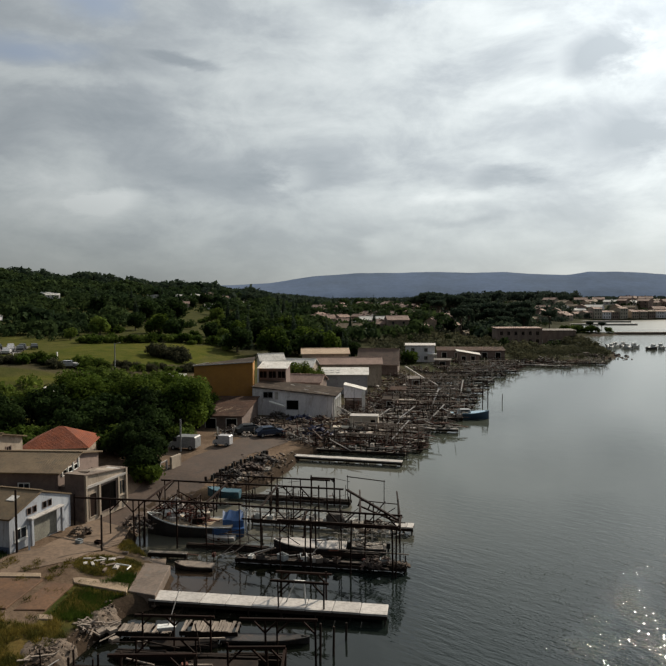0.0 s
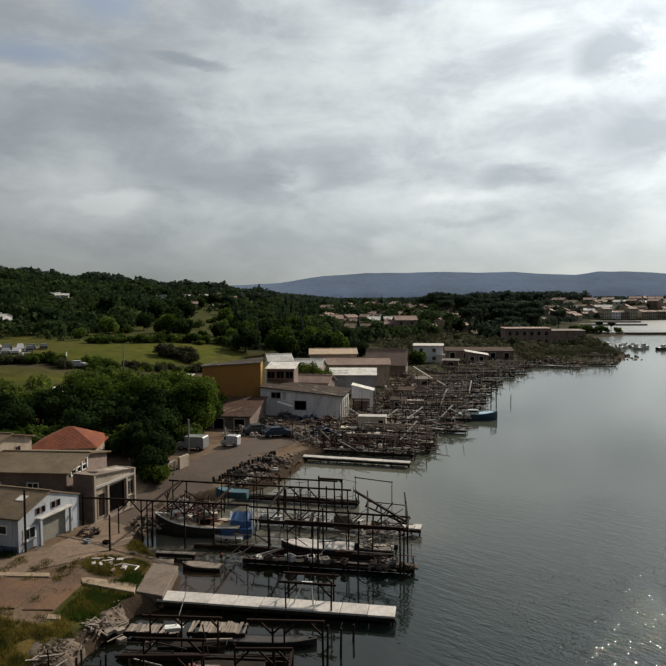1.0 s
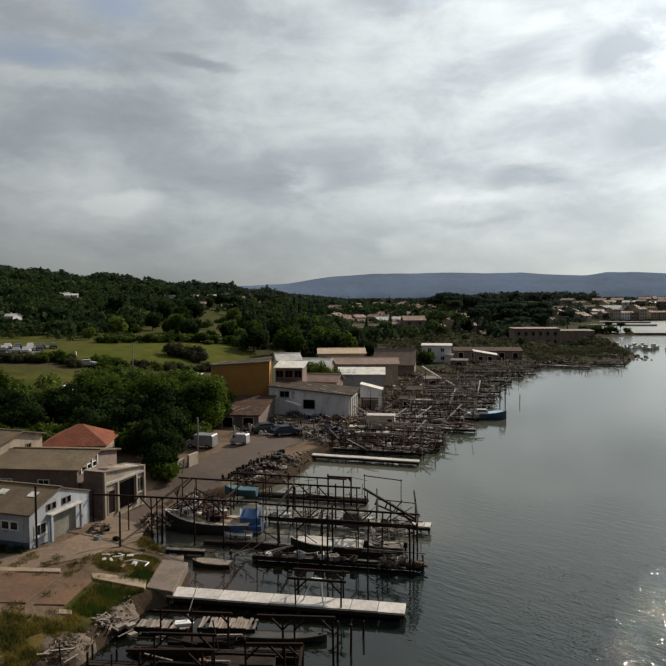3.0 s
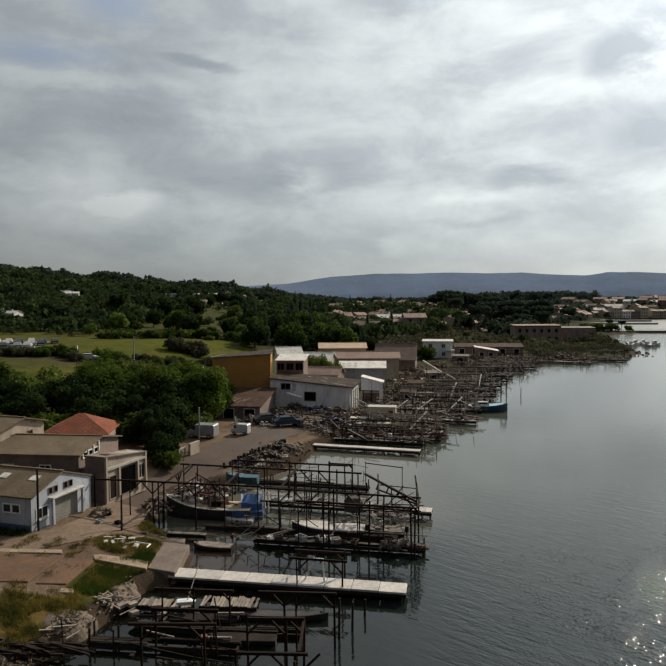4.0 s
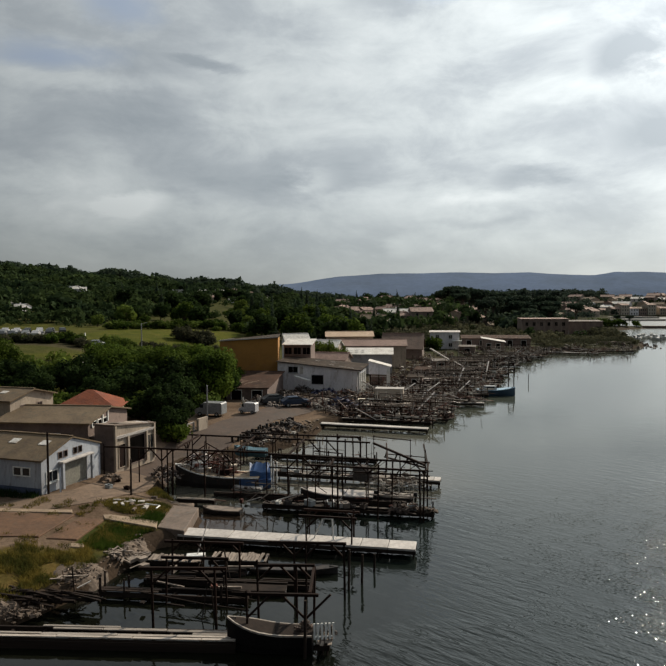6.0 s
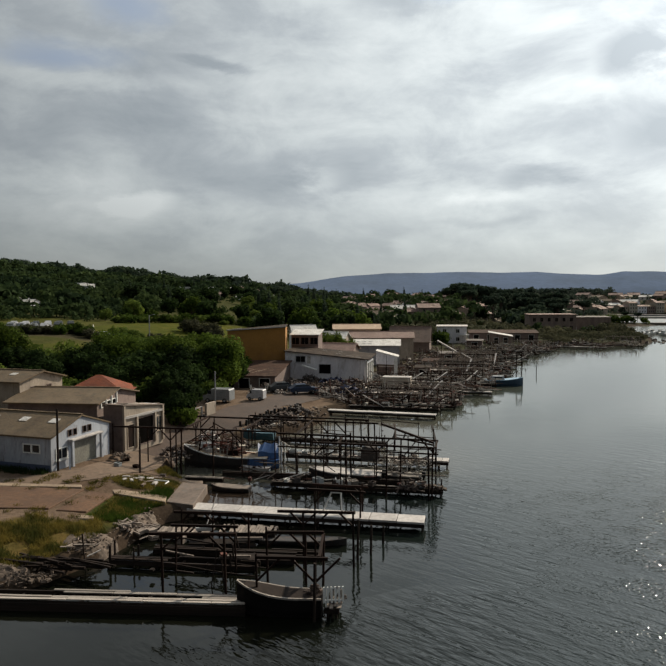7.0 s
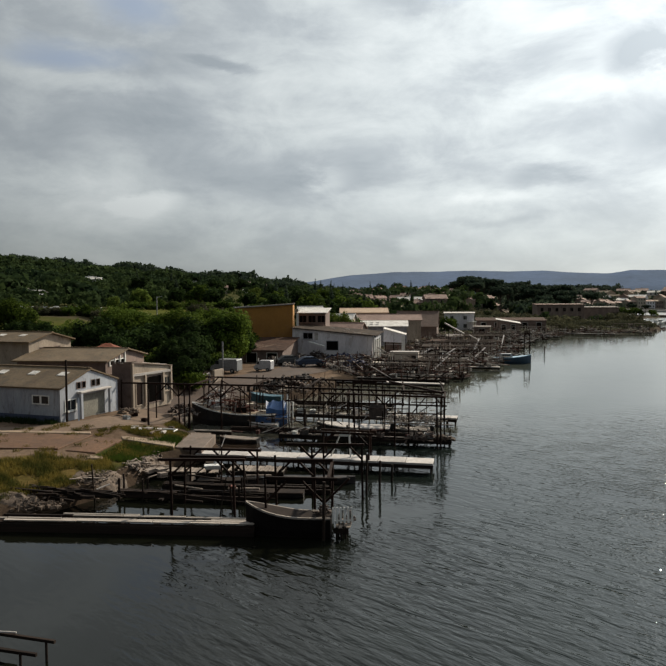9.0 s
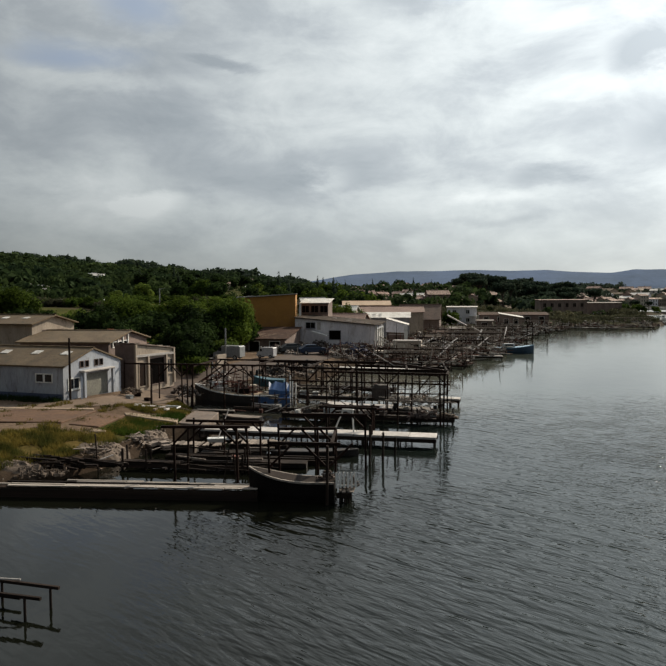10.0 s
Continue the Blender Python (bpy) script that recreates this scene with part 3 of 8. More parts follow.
def ribbon(name, pts, width, lift, material, label):
    """A paved strip draped over the ground along a line of points."""
    bm = bmesh.new()
    dense = []
    for (ax, ay), (bx, by) in zip(pts, pts[1:]):
        k = max(2, int(math.hypot(bx - ax, by - ay) / 0.8))
        dense += [(ax + (bx - ax) * j / k, ay + (by - ay) * j / k) for j in range(k)]
    dense.append(pts[-1])
    rows = []
    for j, (x, y) in enumerate(dense):
        x0, y0 = dense[max(0, j - 2)]
        x1, y1 = dense[min(len(dense) - 1, j + 2)]
        l = math.hypot(x1 - x0, y1 - y0)
        nx, ny = -(y1 - y0) / l, (x1 - x0) / l
        row = []
        for s in np.linspace(-0.5, 0.5, 9):
            w = width * (1 + 0.05 * math.sin(j * 0.9 + (2 if s > 0 else 0)))
            px, py = x + nx * w * s, y + ny * w * s
            row.append(bm.verts.new((px, py, lie(px, py) + lift)))
        rows.append(row)
    for a, b in zip(rows, rows[1:]):
        for k in range(8):
            bm.faces.new((a[k], a[k + 1], b[k + 1], b[k]))
    bmesh.ops.recalc_face_normals(bm, faces=bm.faces)
    ob = part(name, bm, material, None)
    return tagged(ob, label, name.split("_")[0], kind="structure")


ribbon("road", [(-21.5, 62), (-18.6, 70), (-17.0, 78), (-13.6, 88), (-9.3, 97), (-6.0, 106)], 6.0, 0.05, M_ROAD, "worn brownish tarmac quay road along the sheds")
ribbon("pavement_carpark", [(-124, 166), (-98, 174), (-82, 179)], 24, 0.06, surface("grey_tarmac", (0.12, 0.112, 0.105), (0.09, 0.084, 0.08), 0.2), "grey tarmac car park beside the field")
ribbon("road_lane", [(-40, 46.5), (-27, 48.5), (-22.3, 52.5), (-20.6, 57), (-20.9, 62.5)], 4.2, 0.045, surface("trodden_concrete", (0.165, 0.113, 0.078), (0.112, 0.077, 0.053), 0.35, stain=(0.095, 0.068, 0.048)), "trodden pale concrete yard lane before the white shed")


# ---- buildings ----
def gable_house(name, x, y, turn, length, width, eave, ridge, wall_mat, roof_mat, label, z=None, over=0.35, category="building", lean=0.0):
    """A gabled building: ridge along its own x axis, facade at +x."""
    z = lie(x, y) if z is None else z
    t = thing(name, x, y, z, turn, label, category)
    hl, hw = length / 2, width / 2
    bm = bmesh.new()
    prof = [(-hw, -0.6), (hw, -0.6), (hw, eave), (0, ridge - 0.06), (-hw, eave)]
    loft(bm, [[(-hl, a, b) for a, b in prof], [(hl, a, b) for a, b in prof]])
    part("wall", bm, wall_mat, t)
    slope = (ridge - eave) / hw
    for side in (-1, 1):
        bm = bmesh.new()
        lo, th = hw + over, 0.13
        pr = [(0, ridge), (side * lo, ridge - slope * lo), (side * lo, ridge - slope * lo + th), (0, ridge + th)]
        loft(bm, [[(-hl - over, a, b) for a, b in pr], [(hl + over, a, b) for a, b in pr]])
        part("roof", bm, roof_mat, t)
    bar("ridge_cap", t, (-hl - over, 0, ridge + 0.13), (hl + over, 0, ridge + 0.13), 0.3, roof_mat, h=0.12)
    return t


def opening(t, kind, face, along, z0, w, h, dims, pane_mat=None, frame_mat=None, detail=True):
    """A window or door on a face (+x, -x, +y, -y) of a building of dims (length, width)."""
    frame_mat = frame_mat or M_FRAME
    pane_mat = pane_mat or M_GLASS
    hl, hw = dims[0] / 2, dims[1] / 2
    turn = {"+x": 0, "-x": 180, "+y": 90, "-y": -90}[face]
    off = hl if face[1] == "x" else hw
    m = pose(0, 0, 0, 0, 0, turn)
    o = new(kind)
    o.parent = t
    bm = bmesh.new()
    fw = 0.09 if w > 0.5 else 0.045
    rings = []
    for u, g in ((off + 0.05, fw), (off + 0.05, 0.0), (off - 0.05, 0.0), (off - 0.05, fw), (off + 0.05, fw)):
        rings.append([(u, along - w / 2 - g, z0 - g), (u, along + w / 2 + g, z0 - g), (u, along + w / 2 + g, z0 + h + g), (u, along - w / 2 - g, z0 + h + g)])
    loft(bm, rings, caps=False)
    bmesh.ops.remove_doubles(bm, verts=bm.verts, dist=0.001)
    me = bpy.data.meshes.new(kind)
    bm.to_mesh(me)
    bm.free()
    me.materials.append(frame_mat)
    o.parent = None
    bpy.data.objects.remove(o)
    o = new(kind, me)
    o.parent = t
    o.matrix_basis = m
    bm = bmesh.new()
    box(bm, off - 0.02, off + 0.012, along - w / 2, along + w / 2, z0, z0 + h)
    # an M_DARK pane or leaf is a flat sheet painted as the unlit opening
    part("pane" if kind == "window" else "leaf", bm, pane_mat, o)
    if kind == "window" and detail and w > 0.5:
        bm = bmesh.new()
        box(bm, off - 0.03, off + 0.035, along - 0.03, along + 0.03, z0, z0 + h)
        part("mullion", bm, frame_mat, o)
        bm = bmesh.new()
        box(bm, off - 0.06, off + 0.14, along - w / 2 - 0.15, along + w / 2 + 0.15, z0 - fw - 0.07, z0 - fw - 0.003)
        part("sill", bm, frame_mat, o)
    return o


# white gabled boat shed beside the yard
M_EDGE = surface("sandy_concrete", (0.30, 0.225, 0.155), (0.21, 0.155, 0.108), 0.7, stain=(0.15, 0.11, 0.08))
M_SLABWALL = surface("pale_town_render", (0.46, 0.41, 0.34), (0.36, 0.32, 0.27), 0.3, grit=(0.85, 1.1))
M_DINGY = surface("dingy_brown_render", (0.21, 0.155, 0.135), (0.14, 0.105, 0.095), 0.3, grit=(0.8, 1.15), stain=(0.09, 0.07, 0.06))
M_SLATDOOR = surface("slatted_grey_door", (0.24, 0.235, 0.20), (0.17, 0.165, 0.145), 0.6, wave=("Y", 2.4), bump=0.6)
d_ = (14.0, 7.4)
shed = gable_house("boat_shed", -31.4, 57.9, -16.1, d_[0], d_[1], 2.75, 4.0, M_SHEDWALL, M_ROOFBROWN, "white rendered boat shed with a brown corrugated roof", over=0.12)
opening(shed, "window", "-y", 4.62, 1.52, 0.7, 0.6, d_, M_GLASS, M_FRAME, detail=False)
opening(shed, "window", "-y", 5.5, 1.52, 0.7, 0.6, d_, M_GLASS, M_FRAME, detail=False)
# darker blue band over the lowest part of the side wall
bm = bmesh.new()
box(bm, -6.9, 6.9, -3.712, -3.69, -0.3, 0.55)
part("plinth", bm, surface("dark_blue_band", (0.085, 0.105, 0.17), (0.060, 0.072, 0.115), 0.6, stain=(0.05, 0.055, 0.07)), shed, "blue-painted plinth along the wall")
opening(shed, "window", "-y", -2.2, 1.3, 0.8, 0.65, d_)
opening(shed, "door", "+x", 0.3, 0.0, 2.9, 1.95, d_, M_SLATDOOR, M_GREYWALL)
opening(shed, "window", "+x", -2.5, 0.9, 1.2, 0.8, d_)
for a in (-1.5, -0.85, 0.35, 1.0):
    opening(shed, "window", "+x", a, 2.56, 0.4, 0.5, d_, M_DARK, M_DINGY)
bm = bmesh.new()
box(bm, 7.0, 7.5, -1.75, 2.3, 2.14, 2.3)
part("canopy", bevelled(bm, 0.03), M_SLAB, shed, "white concrete door canopy")
for a in (-1.6, 2.15):
    bar("pillar", shed, (7.35, a, 0), (7.35, a, 2.14), 0.24, M_SHEDWALL)
bar("buttress", shed, (7.2, -1.75, 1.7), (7.9, -2.6, 0.0), 0.16, M_SHEDWALL)
for a in (-1.2, 2.2, 5.3, -4.8):
    bm = bmesh.new()
    yy = -1.3
    zz = 4.0 + 0.13 + (4.0 - 2.75) / 3.7 * yy
    box(bm, a - 0.4, a + 0.4, -0.36, 0.36, 0, 0.04)
    o = part("skylight", bm, M_ROOFWHITE, shed, "pale translucent roof sheet")
    o.matrix_basis = pose(a, yy, zz, math.degrees(math.atan2(1.25, 3.7)), 0, 0) @ pose(-a, 0, 0)

# long building behind it, with a squat annex on the yard
d_ = (9.0, 8.6)
store = gable_house("storehouse", -29.6, 66.1, -5.0, d_[0], d_[1], 4.15, 5.0, M_DINGY, M_ROOFBROWN, "long stained storehouse with a brown corrugated roof", z=1.8)
for a in (-2.5, 1.2):
    opening(store, "window", "-y", a, 2.3, 1.0, 0.8, d_)
for a in (-3.6, -2.5, -1.4, -0.3):
    bar("gable_post", store, (4.56, a, 3.7), (4.56, a, 4.85 - abs(a) * 0.2), 0.14, M_FRAME)
for a in (-3.05, -1.95, -0.85):
    opening(store, "window", "+x", a, 3.68, 0.8, 0.42, d_, M_DARK, M_FRAME, detail=False)
d_ = (3.6, 7.2)
annex = thing("annex", -23.4, 64.7, 1.8, -18.0, "weathered rendered annex with an open dark doorway", "building")
bm = bmesh.new()
prof = [(-3.6, -0.6), (2.7, -0.6), (2.7, 3.2), (-3.6, 4.0)]
loft(bm, [[(-0.35, a, b) for a, b in prof], [(1.8, a, b) for a, b in prof]])
part("wall", bm, M_CREAM, annex)
bm = bmesh.new()
box(bm, -1.8, -0.36, -3.4, 2.6, -0.6, 2.7)
part("wall", bm, M_DINGY, annex, "lower stained back part")
# thin darker skin over the end wall only
bm = bmesh.new()
loft(bm, [[(-0.34, -3.64, -0.6), (1.78, -3.64, -0.6), (1.78, -3.64, 4.02), (-0.34, -3.64, 4.02)], [(-0.34, -3.598, -0.6), (1.78, -3.598, -0.6), (1.78, -3.598, 4.02), (-0.34, -3.598, 4.02)]])
part("render_coat", bm, M_DINGY, annex, "dark bare render on the end wall")
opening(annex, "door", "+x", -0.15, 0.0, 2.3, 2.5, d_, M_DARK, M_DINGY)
opening(annex, "door", "+x", -2.45, 0.0, 0.9, 2.1, d_, M_RUST, M_CREAM)
opening(annex, "window", "+x", 1.95, 0.9, 0.9, 1.3, d_, M_GLASS, M_CREAM)
bar("lintel", annex, (1.87, -3.5, 2.9), (1.87, 2.7, 2.8), 0.22, M_SLAB)
for a, h in ((-3.47, 4.0), (-1.6, 2.8), (1.3, 2.75), (2.58, 3.25)):
    bar("pillar", annex, (1.87, a, -0.2), (1.87, a, h), 0.24, M_CREAM)
bm = bmesh.new()
loft(bm, [[(-0.45, -3.7, 4.06), (1.95, -3.7, 4.06), (1.95, 2.8, 3.24), (-0.45, 2.8, 3.24)], [(-0.45, -3.7, 4.16), (1.95, -3.7, 4.16), (1.95, 2.8, 3.34), (-0.45, 2.8, 3.34)]])
part("roof", bm, M_CONCRETE, annex)
bm = bmesh.new()
box(bm, -1.9, -0.5, -3.5, 2.7, 2.72, 2.86)
part("roof", bm, M_CONCRETE, annex)
rr = random.Random(8)
for k in range(7):
    a = -2.4 + 0.75 * k
    board("roof_sheet", annex, rr.uniform(0.4, 1.4), a, 4.08 - 0.13 * (a + 3.0), 1.4, 0.6, 0.05, rr.choice((M_SLAB, M_TIMBER, M_CREAM, M_ROOFDARK)), rr.uniform(-8, 8), rr.uniform(-3, 3), rr.uniform(-6, 6))

# house with a hipped red roof
def hip_house(name, x, y, turn, lx, ly, eave, top, wall_mat, roof_mat, label, z=None, crest=0.0):
    z = lie(x, y) if z is None else z
    t = thing(name, x, y, z, turn, label, "house")
    bm = bmesh.new()
    box(bm, -lx / 2, lx / 2, -ly / 2, ly / 2, -0.6, eave)
    part("wall", bm, wall_mat, t)
    bm = bmesh.new()
    o = 0.45
    base = [bm.verts.new(p) for p in ((-lx / 2 - o, -ly / 2 - o, eave), (lx / 2 + o, -ly / 2 - o, eave), (lx / 2 + o, ly / 2 + o, eave), (-lx / 2 - o, ly / 2 + o, eave))]
    a, b = bm.verts.new((-crest / 2 - 0.01, 0, top)), bm.verts.new((crest / 2 + 0.01, 0, top))
    for f in ((base[0], base[1], b, a), (base[1], base[2], b), (base[2], base[3], a, b), (base[3], base[0], a)):
        bm.faces.new(f)
    bm.faces.new(base[::-1])
    part("roof", bm, roof_mat, t)
    return t


red = hip_house("red_roofed_house", -33.7, 82.6, 8, 7.4, 7.0, 2.6, 4.6, M_CREAM, M_TILE, "small house under a hipped red tile roof", z=1.7, crest=0.6)
opening(red, "window", "-y", 1.5, 1.0, 1.0, 1.0, (7.4, 7.0))
d_ = (11.0, 6.0)
low = gable_house("upper_house", -38.9, 68.9, -16.1, d_[0], d_[1], 5.8, 6.55, M_CREAM, M_ROOFBROWN, "taller cream house with a faded brown roof beside the storehouse", z=1.8)
for a in (-1.2, 1.0):
    opening(low, "window", "+x", a, 4.6, 0.6, 0.5, d_, M_DARK, M_DINGY)
for a in (-2.5, 0.5, 3.2):
    bm = bmesh.new()
    box(bm, a - 0.35, a + 0.35, -0.3, 0.3, 0, 0.04)
    o = part("skylight", bm, M_ROOFWHITE, low, "pale translucent roof sheet")
    o.matrix_basis = pose(0, -1.3, 6.36, math.degrees(math.atan2(0.75, 3.0)), 0, 0)

# big wedge-shaped ochre hall
hall = thing("ochre_hall", -19.3, 121.0, 2.0, 0, "large windowless ochre hall with a pale roof edge", "building")
plan = [(-5.1, -3.5), (5.2, -3.6), (4.5, 5.2), (-2.9, -1.1)]
tops = [8.1, 8.7, 8.8, 8.3]
bm = bmesh.new()
loft(bm, [[(x, y, -0.6) for x, y in plan], [(x, y, h - 0.05) for (x, y), h in zip(plan, tops)]])
part("wall", bm, M_OCHRE, hall)
bm = bmesh.new()
loft(bm, [[(x * 1.03, y * 1.04, h) for (x, y), h in zip(plan, tops)], [(x * 1.03, y * 1.04, h + 0.14) for (x, y), h in zip(plan, tops)]])
part("roof", bm, M_ROOFDARK, hall)
bar("verge", hall, (-5.25, -3.66, 8.2), (5.3, -3.76, 8.8), 0.16, M_SLAB)
bar("verge", hall, (-5.25, -3.6, 8.22), (-2.95, -1.1, 8.45), 0.16, M_SLAB)

def wedge(bm, plan, low, tops):
    """A block over a plan of four corners, each corner with its own height."""
    loft(bm, [[(x, y, low) for x, y in plan], [(x, y, h) for (x, y), h in zip(plan, tops)]])


# white waterfront house, its flat roof falling towards the water
white = thing("white_house", -7.1, 114.2, 1.6, -11.9, "long whitewashed waterfront house under a dark flat roof", "house")
plan = [(-7.05, 0.0), (7.05, 0.0), (7.0, 6.6), (-7.0, 6.6)]
tops = [5.0, 3.72, 4.15, 5.3]
bm = bmesh.new()
wedge(bm, plan, -0.6, tops)
part("wall", bm, M_WHITEWALL, white)
bm = bmesh.new()
eaves = [(-7.2, -0.25), (7.75, -0.3), (7.7, 6.9), (-7.2, 6.9)]
loft(bm, [[(x, y, h + 0.01) for (x, y), h in zip(eaves, tops)], [(x, y, h + 0.17) for (x, y), h in zip(eaves, tops)]])
part("roof", bm, M_ROOFDARK, white)
for a, b, w in ((1.6, 2.0, 1.0), (3.6, 1.2, 1.3), (5.2, 0.7, 1.1), (-1.5, 4.6, 0.8), (1.2, 4.9, 0.9)):
    bar("roof_batten", white, (a, b, 4.55 - 0.09 * a + 0.05 * b), (a + w, b - 0.25, 4.55 - 0.09 * (a + w) + 0.05 * b), 0.16, M_SLAB)
d_ = (14.1, 0.0)
opening(white, "window", "-y", -4.25, 3.25, 1.6, 0.95, d_, M_DARK, M_GREYWALL)
opening(white, "door", "-y", 0.1, 1.35, 2.0, 1.5, d_, M_DARK, M_GREYWALL)
bm = bmesh.new()
box(bm, -3.05, -2.45, -0.06, 0.02, 3.0, 4.3)
part("shutter", bm, M_SLAB, white)
bar("awning", white, (-3.7, -0.9, 2.75), (-1.0, -1.1, 2.05), 0.9, M_FRAME, h=0.12)
d_ = (14.1, 0.0)
for a in (0.9, 2.6, 4.3):
    opening(white, "door", "+x", a, 0.3, 0.9, 2.4, (14.1, 0.0), M_DARK, M_FRAME)
for a in (0.15, 1.75, 3.5, 5.2):
    bar("pillar", white, (7.3, a, -0.4), (7.3, a, 3.6), 0.34, M_FRAME)
bar("lintel", white, (7.3, 0.0, 3.3), (7.3, 5.4, 3.45), 0.3, M_SHEDWALL)
bar("brace", white, (7.4, 2.0, 1.8), (9.6, 2.4, 0.6), 0.2, M_SLAB)


def flat_shed(name, x, y, turn, lx, ly, h0, h1, wall_mat, roof_mat, label, z=None, doors=1):
    """A lean-to: a box under one sloping sheet roof."""
    z = lie(x, y) if z is None else z
    t = thing(name, x, y, z, turn, label, "building")
    bm = bmesh.new()
    pr = [(-ly / 2, -0.6), (ly / 2, -0.6), (ly / 2, h1 - 0.05), (-ly / 2, h0 - 0.05)]
    loft(bm, [[(-lx / 2, a, b) for a, b in pr], [(lx / 2, a, b) for a, b in pr]])
    part("wall", bm, wall_mat, t)
    bm = bmesh.new()
    o = 0.3
    s = (h1 - h0) / ly
    pr = [(-ly / 2 - o, h0 - s * o), (ly / 2 + o, h1 + s * o), (ly / 2 + o, h1 + s * o + 0.12), (-ly / 2 - o, h0 - s * o + 0.12)]
    loft(bm, [[(-lx / 2 - o, a, b) for a, b in pr], [(lx / 2 + o, a, b) for a, b in pr]])
    part("roof", bm, roof_mat, t)
    for k in range(doors):
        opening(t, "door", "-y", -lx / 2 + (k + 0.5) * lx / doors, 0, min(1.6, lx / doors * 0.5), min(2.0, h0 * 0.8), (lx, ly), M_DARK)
    return t


shelter = thing("white_shelter", 3.9, 121.6, 1.5, 0, "open shelter with a bright white sheet roof beside the white house", "shelter")
bm = bmesh.new()
loft(bm, [[(-2.1, -0.7, 4.65), (2.0, 0.5, 3.45), (2.3, 2.7, 3.6), (-1.8, 1.5, 4.8)], [(-2.1, -0.7, 4.8), (2.0, 0.5, 3.6), (2.3, 2.7, 3.75), (-1.8, 1.5, 4.95)]])
part("roof", bm, M_ROOFWHITE, shelter)
bm = bmesh.new()
box(bm, 1.25, 1.85, 0.3, 0.6, -0.5, 3.35)
part("pillar", bm, M_FRAME, shelter)
bm = bmesh.new()
loft(bm, [[(-2.0, -0.45, 2.35), (1.85, 0.55, 2.1), (1.85, 0.55, 3.5), (-2.0, -0.45, 4.62)], [(-2.03, -0.33, 2.35), (1.82, 0.67, 2.1), (1.82, 0.67, 3.5), (-2.03, -0.33, 4.62)]])
part("fascia", bm, M_WHITEWALL, shelter, "whitewashed boarded front under the roof")
bm = bmesh.new()
box(bm, -1.8, 1.9, 2.2, 2.4, -0.5, 3.5)
part("back_wall", bm, M_DINGY, shelter)
for a, h in ((-1.7, 4.4), (-0.2, 3.9)):
    bar("post", shelter, (a, 0.1, -0.5), (a, 0.1, h), 0.16, M_RUST)
bar("rail", shelter, (-1.7, 0.1, 1.9), (1.4, 0.4, 1.8), 0.12, M_SLAB)
wsh = flat_shed("white_roofed_shed", 2.4, 142.2, -3, 9.6, 4.6, 4.95, 5.85, M_GREYWALL, M_ROOFWHITE, "shed under a bright white corrugated roof", z=0.9, doors=4)
for a in (-3.9, -2.6, -1.3):
    for b in (-0.9, 0.7):
        bm = bmesh.new()
        box(bm, a - 0.35, a + 0.35, b - 0.35, b + 0.35, 5.53 + 0.196 * b, 5.57 + 0.196 * b)
        part("skylight", bm, M_FRAME, wsh, "bright translucent roof light")
loft_ = flat_shed("cream_loft", -10.9, 124.6, -6, 5.0, 4.6, 7.3, 8.0, M_DINGY, M_ROOFWHITE, "tall dingy loft with an open upper floor and white roof", z=1.8, doors=1)
for a in (-1.7, 0.0, 1.7):
    opening(loft_, "window", "-y", a, 5.6, 1.3, 1.2, (5.0, 4.6), M_DARK, M_DINGY)
M_DARKROOF = surface("rusty_dark_sheet", (0.080, 0.044, 0.032), (0.046, 0.030, 0.024), 0.4, wave=("X", 1.9), bump=0.5, gloss=0.06, stain=(0.15, 0.10, 0.075))
lean = flat_shed("brown_lean_to", -16.9, 109.6, -6, 6.6, 11.5, 1.9, 3.2, M_DINGY, M_DARKROOF, "low brown-roofed lean-to before the ochre hall", z=1.75, doors=2)
for a, b in ((-1.9, -3.2), (-0.9, -3.9), (-0.1, -3.0), (-2.3, -4.4)):
    bar("roof_batten", lean, (a, b, 2.62 + 0.113 * b), (a + 0.9, b + 2.0, 2.62 + 0.113 * (b + 2.0)), 0.12, M_EDGE)
gable_house("tiled_store", -5.6, 131.5, -14, 7.5, 5.0, 4.0, 5.1, M_PINK, M_TILEPALE, "low store with a faded tile roof", z=1.8)
gable_house("orange_roofed_hall", -2.1, 168.5, 3, 11.4, 7.5, 6.2, 7.2, M_CREAM, surface("orange_sheet", (0.52, 0.39, 0.28), (0.43, 0.31, 0.22), 0.3, wave=("X", 1.9)), "hall with a pale cream roof and white end", z=2.0)
gable_house("brown_roofed_row", 3.5, 157, 0, 15, 7.0, 4.8, 6.0, M_CREAM, M_TILEPALE, "long row of workshops under brown roofing", z=1.9)
gable_house("workshop", -13.4, 143.5, 16, 5.0, 5, 6.4, 7.6, M_WHITEWALL, M_ROOFWHITE, "white walled workshop behind the ochre hall", z=2.4)
gable_house("workshop_pale", -7.5, 151, -12, 7, 6, 4.8, 6.2, M_CREAM, M_ROOFWHITE, "pale workshop with a light sheet roof", z=2.0)
gable_house("brown_roofed_shed", 12.3, 181, -8, 10.5, 12, 2.6, 6.3, M_DINGY, M_BROWNTILE, "low shed under a broad dull brown tile roof near the shore", z=1.8)
cube_ = flat_shed("cream_house", 27.4, 212, -8, 9.0, 7.0, 5.3, 5.5, M_WHITEWALL, M_SLAB, "two-storey whitish house with a white outside stair", z=1.6, doors=0)
for a in (-2.2, 1.8):
    for h in (0.9, 3.4):
        opening(cube_, "window", "-y", a, h, 1.0, 1.1, (8.5, 7.0))
for a in (2.6, 4.9):
    bar("stair_post", cube_, (a, -4.6, -0.3), (a, -4.6, 2.8), 0.28, M_FRAME)
